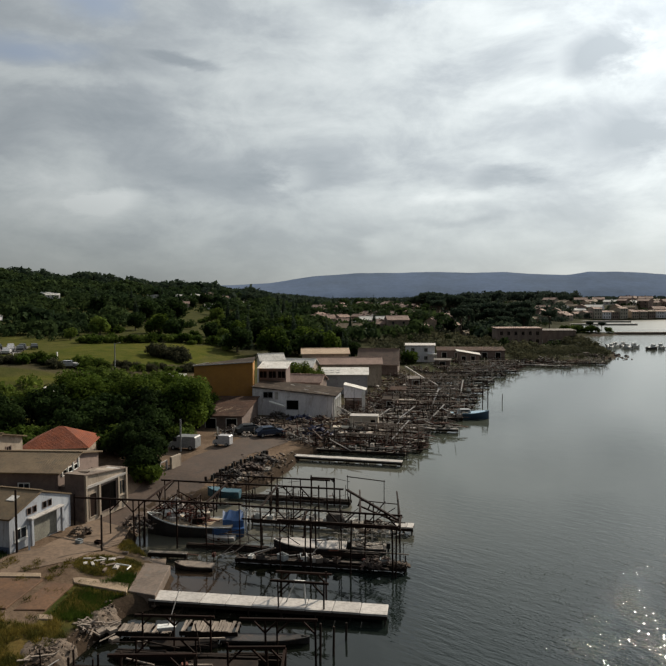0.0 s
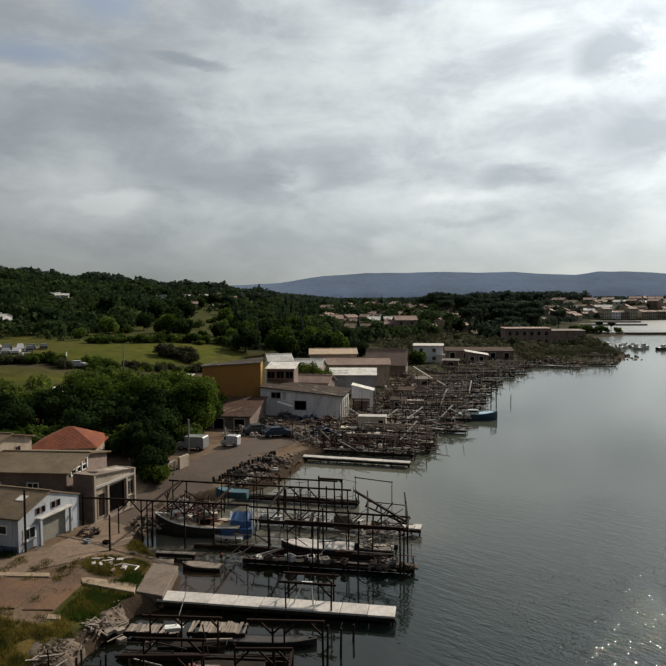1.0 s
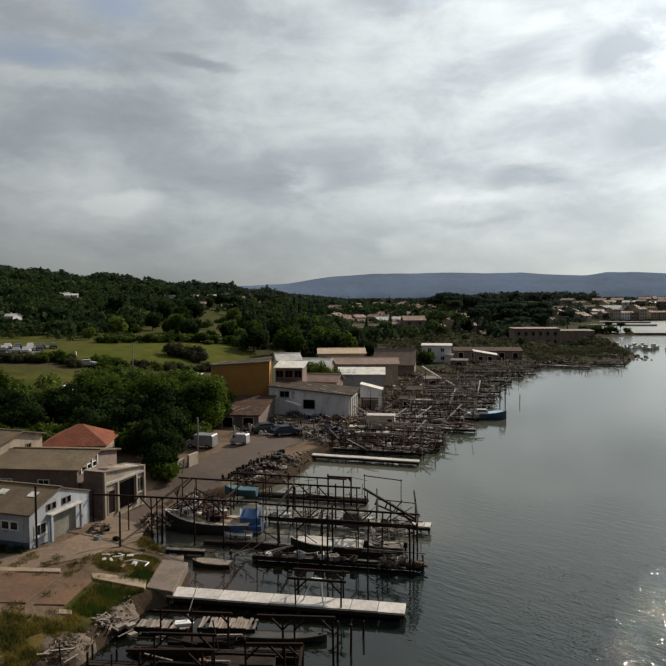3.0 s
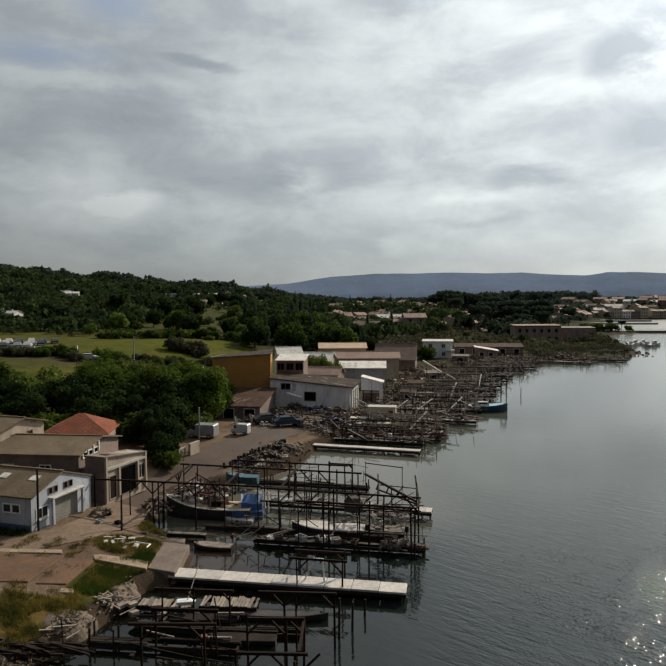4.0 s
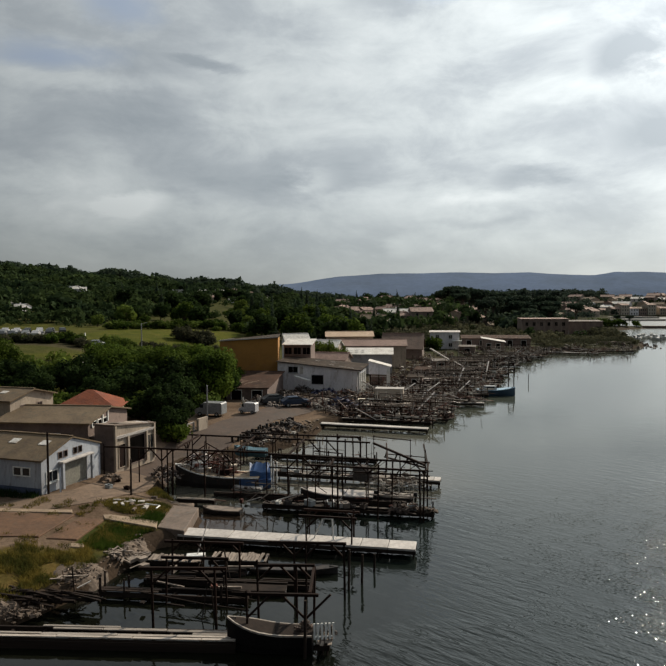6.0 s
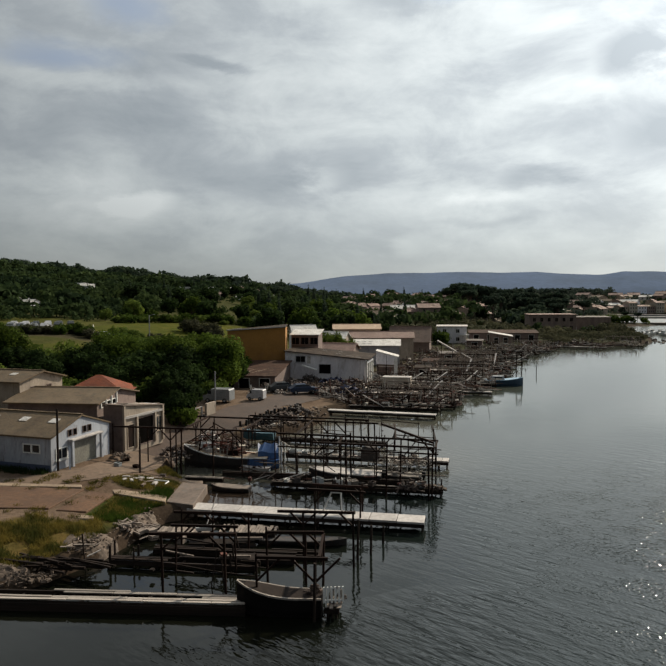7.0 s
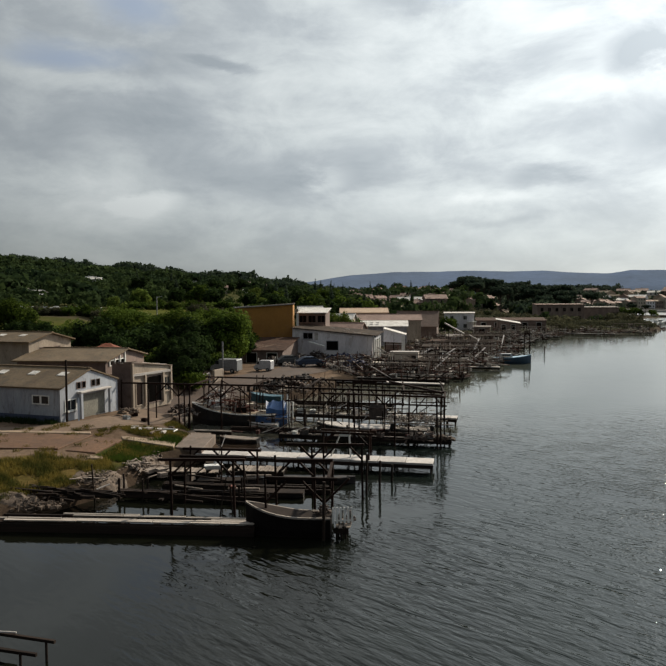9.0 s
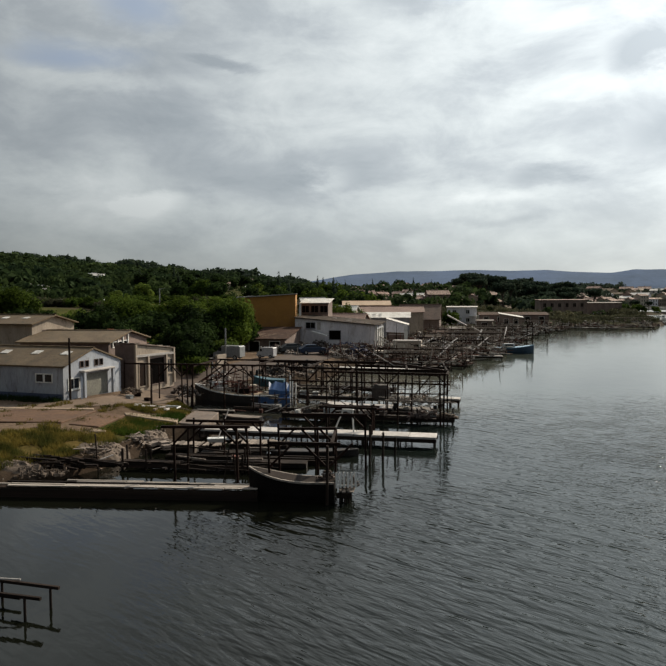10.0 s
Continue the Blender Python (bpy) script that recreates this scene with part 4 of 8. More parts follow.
bar("landing", cube_, (2.3, -4.4, 2.75), (5.2, -4.4, 2.75), 1.6, M_FRAME, h=0.22)
flat_shed("long_shed", 46, 226, -6, 22, 6.5, 2.6, 3.3, M_DINGY, M_DARKROOF, "long dingy shed with a dull brown roof", z=1.5, doors=5)
awn = thing("white_awning_shed", 43.0, 214.6, 1.3, -3, "small shed under a tilted bright white sheet roof", "building")
bm = bmesh.new()
wedge(bm, [(-3.4, -1.2), (3.4, -1.2), (3.4, 1.2), (-3.4, 1.2)], -0.6, [3.35, 2.2, 2.4, 3.55])
part("wall", bm, M_PINK, awn)
bm = bmesh.new()
loft(bm, [[(-3.8, -1.6, 3.4), (3.8, -1.6, 2.12), (3.8, 1.3, 2.5), (-3.8, 1.3, 3.75)], [(-3.8, -1.6, 3.55), (3.8, -1.6, 2.27), (3.8, 1.3, 2.65), (-3.8, 1.3, 3.9)]])
part("roof", bm, M_ROOFWHITE, awn)
for a in (-1.5, 1.4):
    opening(awn, "door", "-y", a, 0, 1.3, 1.8, (6.8, 2.4), M_DARK)
d_ = (19, 9)
ruin = flat_shed("old_factory", 78, 286, -1, 19, 9, 7.4, 7.6, M_PINK, M_TILEPALE, "old brown factory block with rows of dark windows", z=1.2, doors=0)
for a in (-7.5, -4.5, -1.5, 1.5, 4.5, 7.5):
    for h in (1.3, 4.6):
        opening(ruin, "window", "-y", a, h, 1.1, 1.5, d_, M_DARK, M_PINK)
flat_shed("factory_wing", 96, 294, -4, 17, 9, 6.0, 6.3, M_PINK, M_ROOFGREY, "lower wing of the old brown factory", z=1.2, doors=4)


# ---- far ridge ----
def far_ridge():
    """A long low limestone ridge across the lagoon."""
    bm = bmesh.new()
    prof = [(-2400, 60), (-1200, 72), (-520, 88), (-320, 99), (-100, 132), (150, 146), (480, 150), (700, 146), (880, 148), (1100, 133), (1210, 131),
            (1310, 148), (1470, 147), (1740, 130), (2300, 118), (3200, 90)]
    prof = [(1.2 * x, 14 + 1.2 * (h - 14) - 3) for x, h in prof]
    xs = np.arange(-2880, 3840, 26.0)
    hs = np.interp(xs, [p[0] for p in prof], [p[1] for p in prof])
    rings = []
    for k in range(9):
        s = k / 8
        row = []
        for x, h in zip(xs, hs):
            wob = noise.fractal(Vector((x * 0.004, s * 3.0, 5.0)), 0.8, 2.0, 4)
            row.append((x * (0.86 + 0.14 * s), 3540 + 624 * s + 22 * wob * (1 - s), -4 + (h + 4 + 3.0 * wob * (s > 0.9)) * (s ** 0.75)))
        rings.append(row)
    loft(bm, rings, closed=False, caps=False)
    for f in bm.faces:
        f.smooth = True
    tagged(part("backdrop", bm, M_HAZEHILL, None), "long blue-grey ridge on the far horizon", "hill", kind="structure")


far_ridge()


# ---- yard slabs and bank ----
def slab(name, corners, z, thick, material, label):
    """A cast slab with a worn edge, from its four corners."""
    bm = bmesh.new()
    zs = z if isinstance(z, tuple) else (z,) * 4
    lo = [(x, y, h - thick) for (x, y), h in zip(corners, zs)]
    hi = [(x, y, h) for (x, y), h in zip(corners, zs)]
    loft(bm, [lo, hi])
    bmesh.ops.bevel(bm, geom=list(bm.edges), offset=0.04, segments=1, affect="EDGES")
    return tagged(part(name, bm, material, None), label, "slab", kind="structure")


M_BROWNSLAB = surface("earthy_concrete", (0.122, 0.064, 0.033), (0.082, 0.043, 0.024), 0.5, stain=(0.10, 0.066, 0.044))
slab("pavement_landing", [(-14.9, 47.4), (-12.7, 46.6), (-12.9, 52.0), (-15.1, 52.6)], 1.02, 0.9, M_CONCRETE, "cracked concrete landing at the head of the jetty")
slab("pavement_strip", [(-18.8, 47.6), (-14.8, 46.9), (-15.1, 48.4), (-19.4, 48.7)], (1.56, 1.16, 1.16, 1.6), 0.9, M_EDGE, "pale concrete kerb strip leading to the jetty")
slab("pavement_yard", [(-27.5, 42.9), (-21.5, 43.0), (-20.95, 47.5), (-27.5, 48.0)], (1.9, 1.86, 1.88, 1.9), 0.6, M_BROWNSLAB, "reddish earthy concrete yard slab")
slab("pavement_ramp", [(-21.0, 43.0), (-19.2, 43.6), (-18.75, 47.4), (-20.4, 47.1)], (1.74, 1.46, 1.56, 1.82), 0.9, M_BROWNSLAB, "reddish earthy concrete slab at the bank")
slab("pavement_edge", [(-32, 42.0), (-18.3, 42.6), (-18.5, 43.2), (-32, 42.8)], (1.84, 1.3, 1.34, 1.86), 0.7, M_EDGE, "pale concrete edging across the yard")
slab("pavement_edge_upper", [(-32, 48.3), (-21.3, 47.9), (-21.6, 48.6), (-32, 49.1)], 1.89, 0.5, M_EDGE, "pale concrete edging before the shed lane")


def lump(bm, x, y, z, r, rng, flat=0.7):
    """One angular stone."""
    start = len(bm.verts)
    a = rng.random() * 6.28
    pts = []
    for k in range(3):
        zz = (-0.6, 0.15, 0.75)[k] * r * flat
        rr = (0.85, 1.0, 0.55)[k] * r
        ring = []
        for j in range(5):
            t = a + j * 1.2566 + rng.uniform(-0.25, 0.25)
            q = rr * rng.uniform(0.75, 1.2)
            ring.append((x + q * math.cos(t), y + q * math.sin(t), z + zz + rng.uniform(-0.12, 0.12) * r))
        pts.append(ring)
    vs = [[bm.verts.new(p) for p in ring] for ring in pts]
    for lo, hi in zip(vs, vs[1:]):
        for k in range(5):
            bm.faces.new((lo[k], lo[(k + 1) % 5], hi[(k + 1) % 5], hi[k]))
    bm.faces.new(vs[2])


def scrap(bm, x, y, z, r, rng):
    """One odd length of board, bar or box lying askew."""
    m = pose(x, y, z, rng.uniform(-35, 35), rng.uniform(-35, 35), rng.uniform(0, 360))
    kind = rng.random()
    a, b, c = (r * rng.uniform(2, 5), r * 0.5, r * 0.3) if kind < 0.5 else (r * 1.6, r * 1.3, r * rng.uniform(0.4, 1.2)) if kind < 0.8 else (r * 2.2, r * 1.8, r * 0.25)
    for v in box(bm, -a / 2, a / 2, -b / 2, b / 2, -c / 2, c / 2):
        v.co = m @ v.co


def rubble(name, spots, n, size, material, label, seed, heap=0.3):
    rng = random.Random(seed)
    bm = bmesh.new()
    for _ in range(n):
        x0, y0, sx, sy = rng.choice(spots)
        x, y = rng.gauss(x0, sx), rng.gauss(y0, sy)
        r = size * rng.uniform(0.35, 1.5)
        g = max(lie(x, y), -0.3)
        if rng.random() < (0.5 if material is M_DEBRIS else 0.3):
            scrap(bm, x, y, g + r * 0.3 + rng.random() * heap, r, rng)
        else:
            lump(bm, x, y, g + r * 0.1 + rng.random() * heap * 0.6, r, rng, 0.5)
    tagged(part(name, bm, material, None), label, "rubble", kind="stuff")


M_SHELL = surface("oyster_shells", (0.42, 0.37, 0.33), (0.24, 0.20, 0.18), 0.9, bump=0.5, island=0.4)
rubble("bank_stones", [(-17.2, 38.6, 0.7, 0.5), (-15.8, 42.4, 0.45, 0.5), (-16.6, 39.6, 0.5, 0.8), (-19.4, 34.9, 0.8, 0.3), (-15.2, 44.5, 0.5, 0.7)], 190, 0.09, M_STONE, "broken stones and rubble along the water's edge", 3)
rubble("yard_debris", [(-13.0, 77.3, 0.4, 0.6), (-12.2, 77, 0.7, 0.8), (-10.0, 81, 0.8, 1.2), (-8.1, 85.5, 0.9, 1.3), (-9.0, 79, 0.8, 1.0), (-11.2, 80, 0.5, 1.2), (-10.2, 85, 0.7, 1.4)], 520, 0.15, M_DEBRIS, "dark heap of scrap and nets along the quay road", 4, heap=0.15)
rubble("quay_stones", [(-9.5, 78.5, 1.3, 1.6), (-6.8, 83, 0.6, 2.4), (-6.5, 88, 0.8, 1.5), (-12, 75.4, 1.0, 0.5)], 90, 0.17, M_STONE, "pale rubble and stones sloping to the water", 5)
rubble("shore_clutter", [(-1, 100, 2.2, 2.0), (4, 109, 2.0, 3.5), (8, 119, 2.5, 4), (13, 135, 2.5, 6), (17, 155, 3, 8), (25, 180, 5, 8), (36, 200, 5, 4)], 900, 0.24, M_DEBRIS, "dark scrap, ropes and shell heaps along the shore", 6, heap=0.7)
rubble("shell_heaps", [(1, 103, 1.6, 1.6), (6, 113, 1.6, 2.2), (10, 124, 1.6, 3), (16, 146, 2, 5), (24, 172, 3, 6), (45, 208, 6, 3)], 300, 0.22, M_SHELL, "pale oyster shell heaps among the sheds", 7, heap=0.5)
rubble("point_rocks", [(66, 218.5, 8, 1.2), (92, 233, 6, 1.5), (104, 248, 2, 5)], 200, 0.5, M_DEBRIS, "dark rocks round the reedy point", 8, heap=0.3)

# the tilted broken slab on the bank and loose boards round it
def mound(name, x, y, rx, ry, h, material, label, seed):
    """A low lumpy heap of broken concrete and earth."""
    bm = bmesh.new()
    n = 26
    grid = []
    for i in range(n + 1):
        row = []
        for j in range(n + 1):
            u, v = -1 + 2 * i / n, -1 + 2 * j / n
            q = min(1.0, math.hypot(u, v))
            px, py = x + u * rx, y + v * ry
            k = noise.fractal(Vector((px * 1.6, py * 1.6, seed)), 0.7, 2.0, 5)
            c = noise.cell(Vector((px * 3.1, py * 3.1, seed))) * 0.10
            row.append(bm.verts.new((px, py, max(lie(px, py), -0.4) - 0.12 + (1 - q * q) * (h + 0.16 * k + 0.5 * c))))
        grid.append(row)
    for i in range(n):
        for j in range(n):
            bm.faces.new((grid[i][j], grid[i + 1][j], grid[i + 1][j + 1], grid[i][j + 1]))
    tagged(part(name, bm, material, None), label, "rubble", kind="stuff")


mound("rubble_mound", -15.1, 44.0, 2.1, 1.7, 0.3, M_STONE, "brown heap of broken concrete at the water's edge", 3.0)
mound("rubble_mound", -17.3, 39.7, 2.1, 1.6, 0.3, M_STONE, "brown heap of broken concrete sloping into the water", 8.0)
mound("rubble_mound", -20.3, 35.0, 1.6, 1.0, 0.35, M_STONE, "low brown rubble heap on the grassy bank", 5.0)
mound("rubble_mound", -14.4, 54.6, 1.6, 1.4, 0.5, M_STONE, "heap of old concrete beside the landing", 6.0)
rng = random.Random(64)
for k in range(9):
    x0, y0 = rng.choice(((-15.6, 43.0), (-15.6, 42.6), (-16.8, 39.0), (-14.9, 41.6), (-17.8, 38.0)))
    x, y = rng.gauss(x0, 0.4), rng.gauss(y0, 0.3)
    tagged(board("loose_board", None, x, y, max(lie(x, y), 0.1) + rng.uniform(0.2, 0.4), rng.uniform(0.5, 1.3), rng.uniform(0.07, 0.14), 0.05, rng.choice((M_TIMBER, M_SLAB, M_TIMBER, M_DARKWOOD)), 55 + rng.gauss(0, 25), rng.uniform(-12, 12), rng.uniform(-14, 14)), "loose weathered board on the rubble bank", "board", "loose boards")
for x, y, sx, sy, rz, rx, ry in ((-14.4, 53.6, 1.4, 1.0, 10, 6, 4),):
    o = tagged(board("broken_slab", None, x, y, max(lie(x, y), 0.1) + 0.25, sx, sy, 0.18, M_STONE, rz, rx, ry), "broken tilted concrete slab on the bank", "slab", "broken slabs")


# ---- landing stages ----
def pier(name, p, q, width, z, style, label, material=None, under=M_DARKWOOD, gap=2.4, seed=0, rail=0.0, category="pier", group="landing stages"):
    """A landing stage from p (shore) to q: piles, bearers and a deck of slabs, cross planks or long boards."""
    rng = random.Random(seed)
    (ax, ay), (bx, by) = p, q
    length = math.hypot(bx - ax, by - ay)
    t = thing(name, ax, ay, z, math.degrees(math.atan2(by - ay, bx - ax)), label, category, group)
    material = material or M_TIMBER
    hw = width / 2
    n = max(2, int(length / gap))
    for k in range(n + 1):
        x = 0.15 + k * (length - 0.3) / n
        for s in (-1, 1):
            top = 0.0 if not rail or rng.random() < 0.4 else rail * rng.uniform(0.7, 1.1)
            lean = rng.uniform(-0.05, 0.05)
            bar("post", t, (x, s * (hw - 0.08), -z - 1.0), (x + lean, s * (hw - 0.06), top - 0.06 if top == 0 else top), rng.uniform(0.12, 0.18), under, "log")
        bar("crosshead", t, (x, -hw, -0.24), (x, hw, -0.24), 0.14, under)
    for s in (-1, 1):
        bar("bearer", t, (0, s * (hw - 0.07), -0.2), (length, s * (hw - 0.07), -0.2), 0.12, under, h=0.26)
    if style == "slab":
        m = max(3, round(length / 1.85))
        for k in range(m):
            w = length / m
            board("slab", t, (k + 0.5) * w, rng.uniform(-0.02, 0.02), rng.uniform(-0.012, 0.012), w - 0.045, width, 0.14, material, rng.uniform(-0.4, 0.4))
    elif style == "plank":
        x = 0.1
        while x < length - 0.1:
            w = rng.uniform(0.16, 0.26)
            if rng.random() > 0.10:
                board("plank", t, x + w / 2, rng.uniform(-0.08, 0.08), rng.uniform(0, 0.02), w - 0.03, width * rng.uniform(0.85, 1.15), 0.05, material, rng.gauss(0, 3.0))
            x += w
    else:
        m = max(3, int(width / 0.24))
        for k in range(m):
            yy = -hw + (k + 0.5) * width / m
            x = 0.0
            while x < length:
                w = min(rng.uniform(2.6, 4.2), length - x)
                if rng.random() > 0.22 and w > 0.4:
                    board("plank", t, x + w / 2, yy + rng.uniform(-0.02, 0.02), rng.uniform(0, 0.03), w - 0.05, width / m * rng.uniform(0.55, 0.9), 0.06, material, rng.gauss(0, 0.5))
                x += w
    return t


pier("jetty", (-13.1, 47.45), (3.65, 44.9), 1.55, 0.66, "slab", "long jetty of pale concrete slabs on dark piles", M_SLAB, seed=1)
walkway = pier("boardwalk", (-23.5, 33.1), (-6.4, 32.75), 1.35, 0.55, "long", "low boardwalk of weathered long boards with gaps", M_PALEDECK, seed=2, gap=1.7)
# added dark strip painting the shadow and reflection under the deck
bar("skirt", walkway, (0.0, -0.72, -0.38), (17.1, -0.72, -0.38), 0.06, M_DARKWOOD, h=0.5)
pier("end_stage", (-2.45, 32.6), (-1.7, 32.55), 1.3, 0.55, "plank", "square end stage carrying a white grating", M_TIMBER, seed=70, gap=0.6)
pier("plank_stage", (-16.2, 43.4), (-10.6, 42.9), 1.1, 0.45, "plank", "broken plank stage with loose skewed boards", M_TIMBER, seed=3, gap=1.6)
pier("pallet_stage", (-10.0, 43.0), (-6.2, 42.8), 1.35, 0.62, "plank", "short stage of old pallets", M_TIMBER, seed=4, gap=1.6)
pier("dark_stage", (-15.6, 38.4), (-6.6, 37.7), 0.9, 0.45, "long", "dark narrow stage with a low rail", M_DARKWOOD, seed=5, rail=0.8, gap=1.5)
pier("dark_stage_inner", (-13.5, 40.3), (-3.0, 39.6), 0.7, 0.35, "long", "dark sagging walkway over the water", M_DARKWOOD, seed=6, gap=1.9)
pier("work_stage", (-8.2, 55.1), (5.8, 52.8), 0.75, 0.5, "long", "dark timber working stage crowded with gear", surface("brown_stage_boards", (0.085, 0.066, 0.055), (0.038, 0.031, 0.027), 1.2, vary=0.4), seed=7, rail=0.9)
pier("narrow_stage", (-15.8, 56.2), (-12.4, 55.8), 0.4, 0.5, "long", "narrow pale plank walkway from the bank", M_PALEDECK, seed=8)
pier("middle_stage", (-13.0, 58.6), (3.8, 55.6), 0.6, 0.4, "long", "narrow dark walkway beside the white boat", M_DARKWOOD, seed=9)
pier("grey_jetty", (-9.6, 65.0), (5.6, 62.1), 1.2, 0.62, "long", "timber jetty of bleached pale boards", M_PALEDECK, seed=10, rail=0.0)
pier("short_pier", (5.6, 62.1), (7.4, 61.75), 1.3, 0.68, "slab", "pale concrete head of the timber jetty", M_SLAB, seed=11)
pier("back_stage", (-11.5, 73.0), (1.8, 70.2), 1.0, 0.5, "long", "dark back stage under the net frames", M_DARKWOOD, seed=12, rail=0.8)
pier("white_jetty", (-5.2, 90.4), (8.9, 86.6), 1.15, 0.62, "slab", "narrow whitish concrete jetty", M_SLAB, seed=13)
FAR = [((-3, 95.5), (10, 92.0)), ((-0.8, 98.5), (12.5, 94.5)), ((1.0, 103), (13.8, 98.0)), ((2.2, 107), (14.5, 102.5)), ((3.6, 112), (20.2, 108.3)),
       ((5.6, 117), (19.5, 113.5)), ((6.5, 122), (23, 119.0)), ((8.5, 128), (23.5, 124.5)), ((9.5, 133), (27, 130)), ((11.5, 139), (29, 136.5)),
       ((13.5, 146), (31, 144)), ((15.5, 154), (34, 152)), ((17.5, 163), (37.5, 161.5)), ((20, 172), (41, 171)), ((27, 184), (47, 183)), ((33.5, 194), (53, 193.5)),
       ((42, 207), (58, 205.5)), ((55, 214), (73, 206)), ((72, 218), (87, 214))]
for k, (p, q) in enumerate(FAR):
    style = ("slab" if k in (4, 15, 17) else "long")
    pier("oyster_stage", p, q, 1.1 + 0.4 * (k % 3 == 0), 0.55, style, "timber oyster landing stage cluttered with frames" if style == "long" else "pale concrete landing stage on piles",
         M_SLAB if style == "slab" else (M_PALEDECK, M_TIMBER, M_DARKWOOD)[(k * 2) % 3], seed=20 + k, rail=0.9 if style == "long" else 0, gap=2.6)


# ---- hoisting and drying frames ----
def rig(name, a, b, z, posts, label, foot=-0.8, material=None, w=0.145, brace=0.9, second=None, skip=(), seed=0):
    """A row of posts from a to b (plan points) with a top beam at height z and knee braces. posts: shares of the length."""
    rng = random.Random(seed)
    material = material or M_RUST
    (ax, ay), (bx, by) = a, b
    length = math.hypot(bx - ax, by - ay)
    t = thing(name, ax, ay, 0, math.degrees(math.atan2(by - ay, bx - ax)), label, "frame", "hoisting frames")
    bar("beam", t, (0, 0, z), (length, 0, z + rng.uniform(-0.06, 0.06)), w, material)
    if second:
        bar("lower_beam", t, (0, 0.05, second), (length, 0.05, second + rng.uniform(-0.08, 0.08)), w * 0.8, material)
    for k, s in enumerate(posts):
        x = s * length
        lean = rng.uniform(-0.10, 0.10)
        bar("post", t, (x + lean, rng.uniform(-0.05, 0.05), foot), (x, 0, z + (rng.uniform(0.0, 0.35) if rng.random() < 0.3 else 0)), w * rng.uniform(0.8, 1.15), material, "log")
        if brace and k not in skip and (len(posts) <= 3 or rng.random() < 0.45):
            d = -1 if s > 0.5 else 1
            bar("brace", t, (x, 0, z - brace), (x + d * brace, 0, z), w * 0.7, material)
            if 0.15 < s < 0.85 and rng.random() < 0.5:
                bar("brace", t, (x, 0, z - brace), (x - d * brace, 0, z), w * 0.7, material)
    return t


L1 = "rusty steel hoisting frame with knee braces over the water"
L2 = "tall dark timber frame row for hanging nets"
# over the barge at the end of the boardwalk
rig("hoist_frame", (-5.9, 32.4), (-2.3, 32.4), 2.85, (0.0, 0.82), L1, seed=1, brace=1.25)
rig("hoist_frame", (-5.9, 36.0), (-2.7, 35.9), 2.85, (0.0, 0.68, 1.0), L1, seed=2)
rig("hoist_frame", (-2.75, 32.6), (-2.75, 35.9), 2.8, (0.5,), "steel tie beam between two hoisting frames", foot=1.9, brace=0.6, seed=3)
# beside it, towards the bank
rig("hoist_frame", (-11.6, 37.3), (-7.7, 37.2), 2.75, (0.08, 0.95), L1, seed=4)
rig("hoist_frame", (-12.0, 34.6), (-7.3, 34.6), 3.2, (0.14, 0.86), L1, seed=5)
rig("hoist_frame", (-5.6, 38.6), (-1.0, 38.3), 3.2, (0.33, 0.48, 0.97), L1, seed=6, brace=0.8)
rig("hoist_frame", (-12.4, 40.8), (-7.4, 40.5), 2.4, (0.1, 0.5, 0.95), L1, seed=7, brace=0.6)
# on the concrete jetty
rig("hoist_frame", (-4.4, 45.5), (-0.4, 44.9), 2.55, (0.12, 0.92), L1, seed=8)
rig("hoist_frame", (-4.2, 47.6), (-0.2, 47.0), 2.3, (0.1, 0.9), L1, seed=9, brace=0.7)
# the great frames round the boats
rig("hoist_frame", (-23.4, 59.8), (-8.0, 57.4), 4.15, (0.0, 0.22, 0.36, 0.395, 0.43, 0.62, 0.79, 0.985), L2, foot=-0.4, seed=10, brace=1.1, skip=(0, 3, 4))
rig("hoist_frame", (-8.0, 57.4), (5.6, 54.5), 4.05, (0.12, 0.3, 0.47, 0.63, 0.78, 0.985), L2, seed=11, brace=1.2, second=2.9)
rig("hoist_frame", (-17.2, 66.2), (0.9, 62.6), 3.95, (0.02, 0.10, 0.30, 0.48, 0.645, 0.70, 0.735, 0.83, 0.87, 0.98), L2, seed=12, brace=1.1, skip=(4, 5))
rig("hoist_frame", (-4.6, 53.5), (5.0, 51.7), 4.1, (0.02, 0.24, 0.28, 0.62, 0.95, 0.985), L2, seed=13, brace=1.0, skip=(1, 3))
rig("hoist_frame", (-12.6, 70.5), (-0.4, 67.8), 3.3, (0.05, 0.3, 0.5, 0.55, 0.75, 0.97), L2, seed=15, brace=0.8)
rig("hoist_frame", (-2.5, 70.6), (0.1, 70.0), 2.9, (0.03, 0.97), L1, seed=17, brace=0.35, w=0.19)
rig("hoist_frame", (1.4, 72.5), (5.4, 70.6), 2.5, (0.02, 0.98), L1, seed=18, brace=0.0, w=0.09)
for (p, q) in (((-16.8, 59.0), (-16.0, 65.9)), ((-11.3, 58.2), (-10.4, 64.9)), ((-6.3, 57.2), (-5.4, 63.9)), ((2.2, 55.5), (2.4, 62.2)), ((5.4, 54.7), (5.8, 61.5)), ((5.1, 52.1), (5.5, 54.6)), ((-2.6, 53.6), (-2.3, 56.3))):
    rig("tie_frame", p, q, 4.0, (0.5,), "dark tie beam across two net frames", foot=2.2, brace=0.8, seed=int(p[0] * 10) + 500)
tr = thing("side_truss", 1.2, 62.4, 0, -67.5, "dark braced side beam along the end of the frames", "frame")
bar("beam", tr, (0, 0, 3.95), (10.1, 0, 4.2), 0.17, M_RUST)
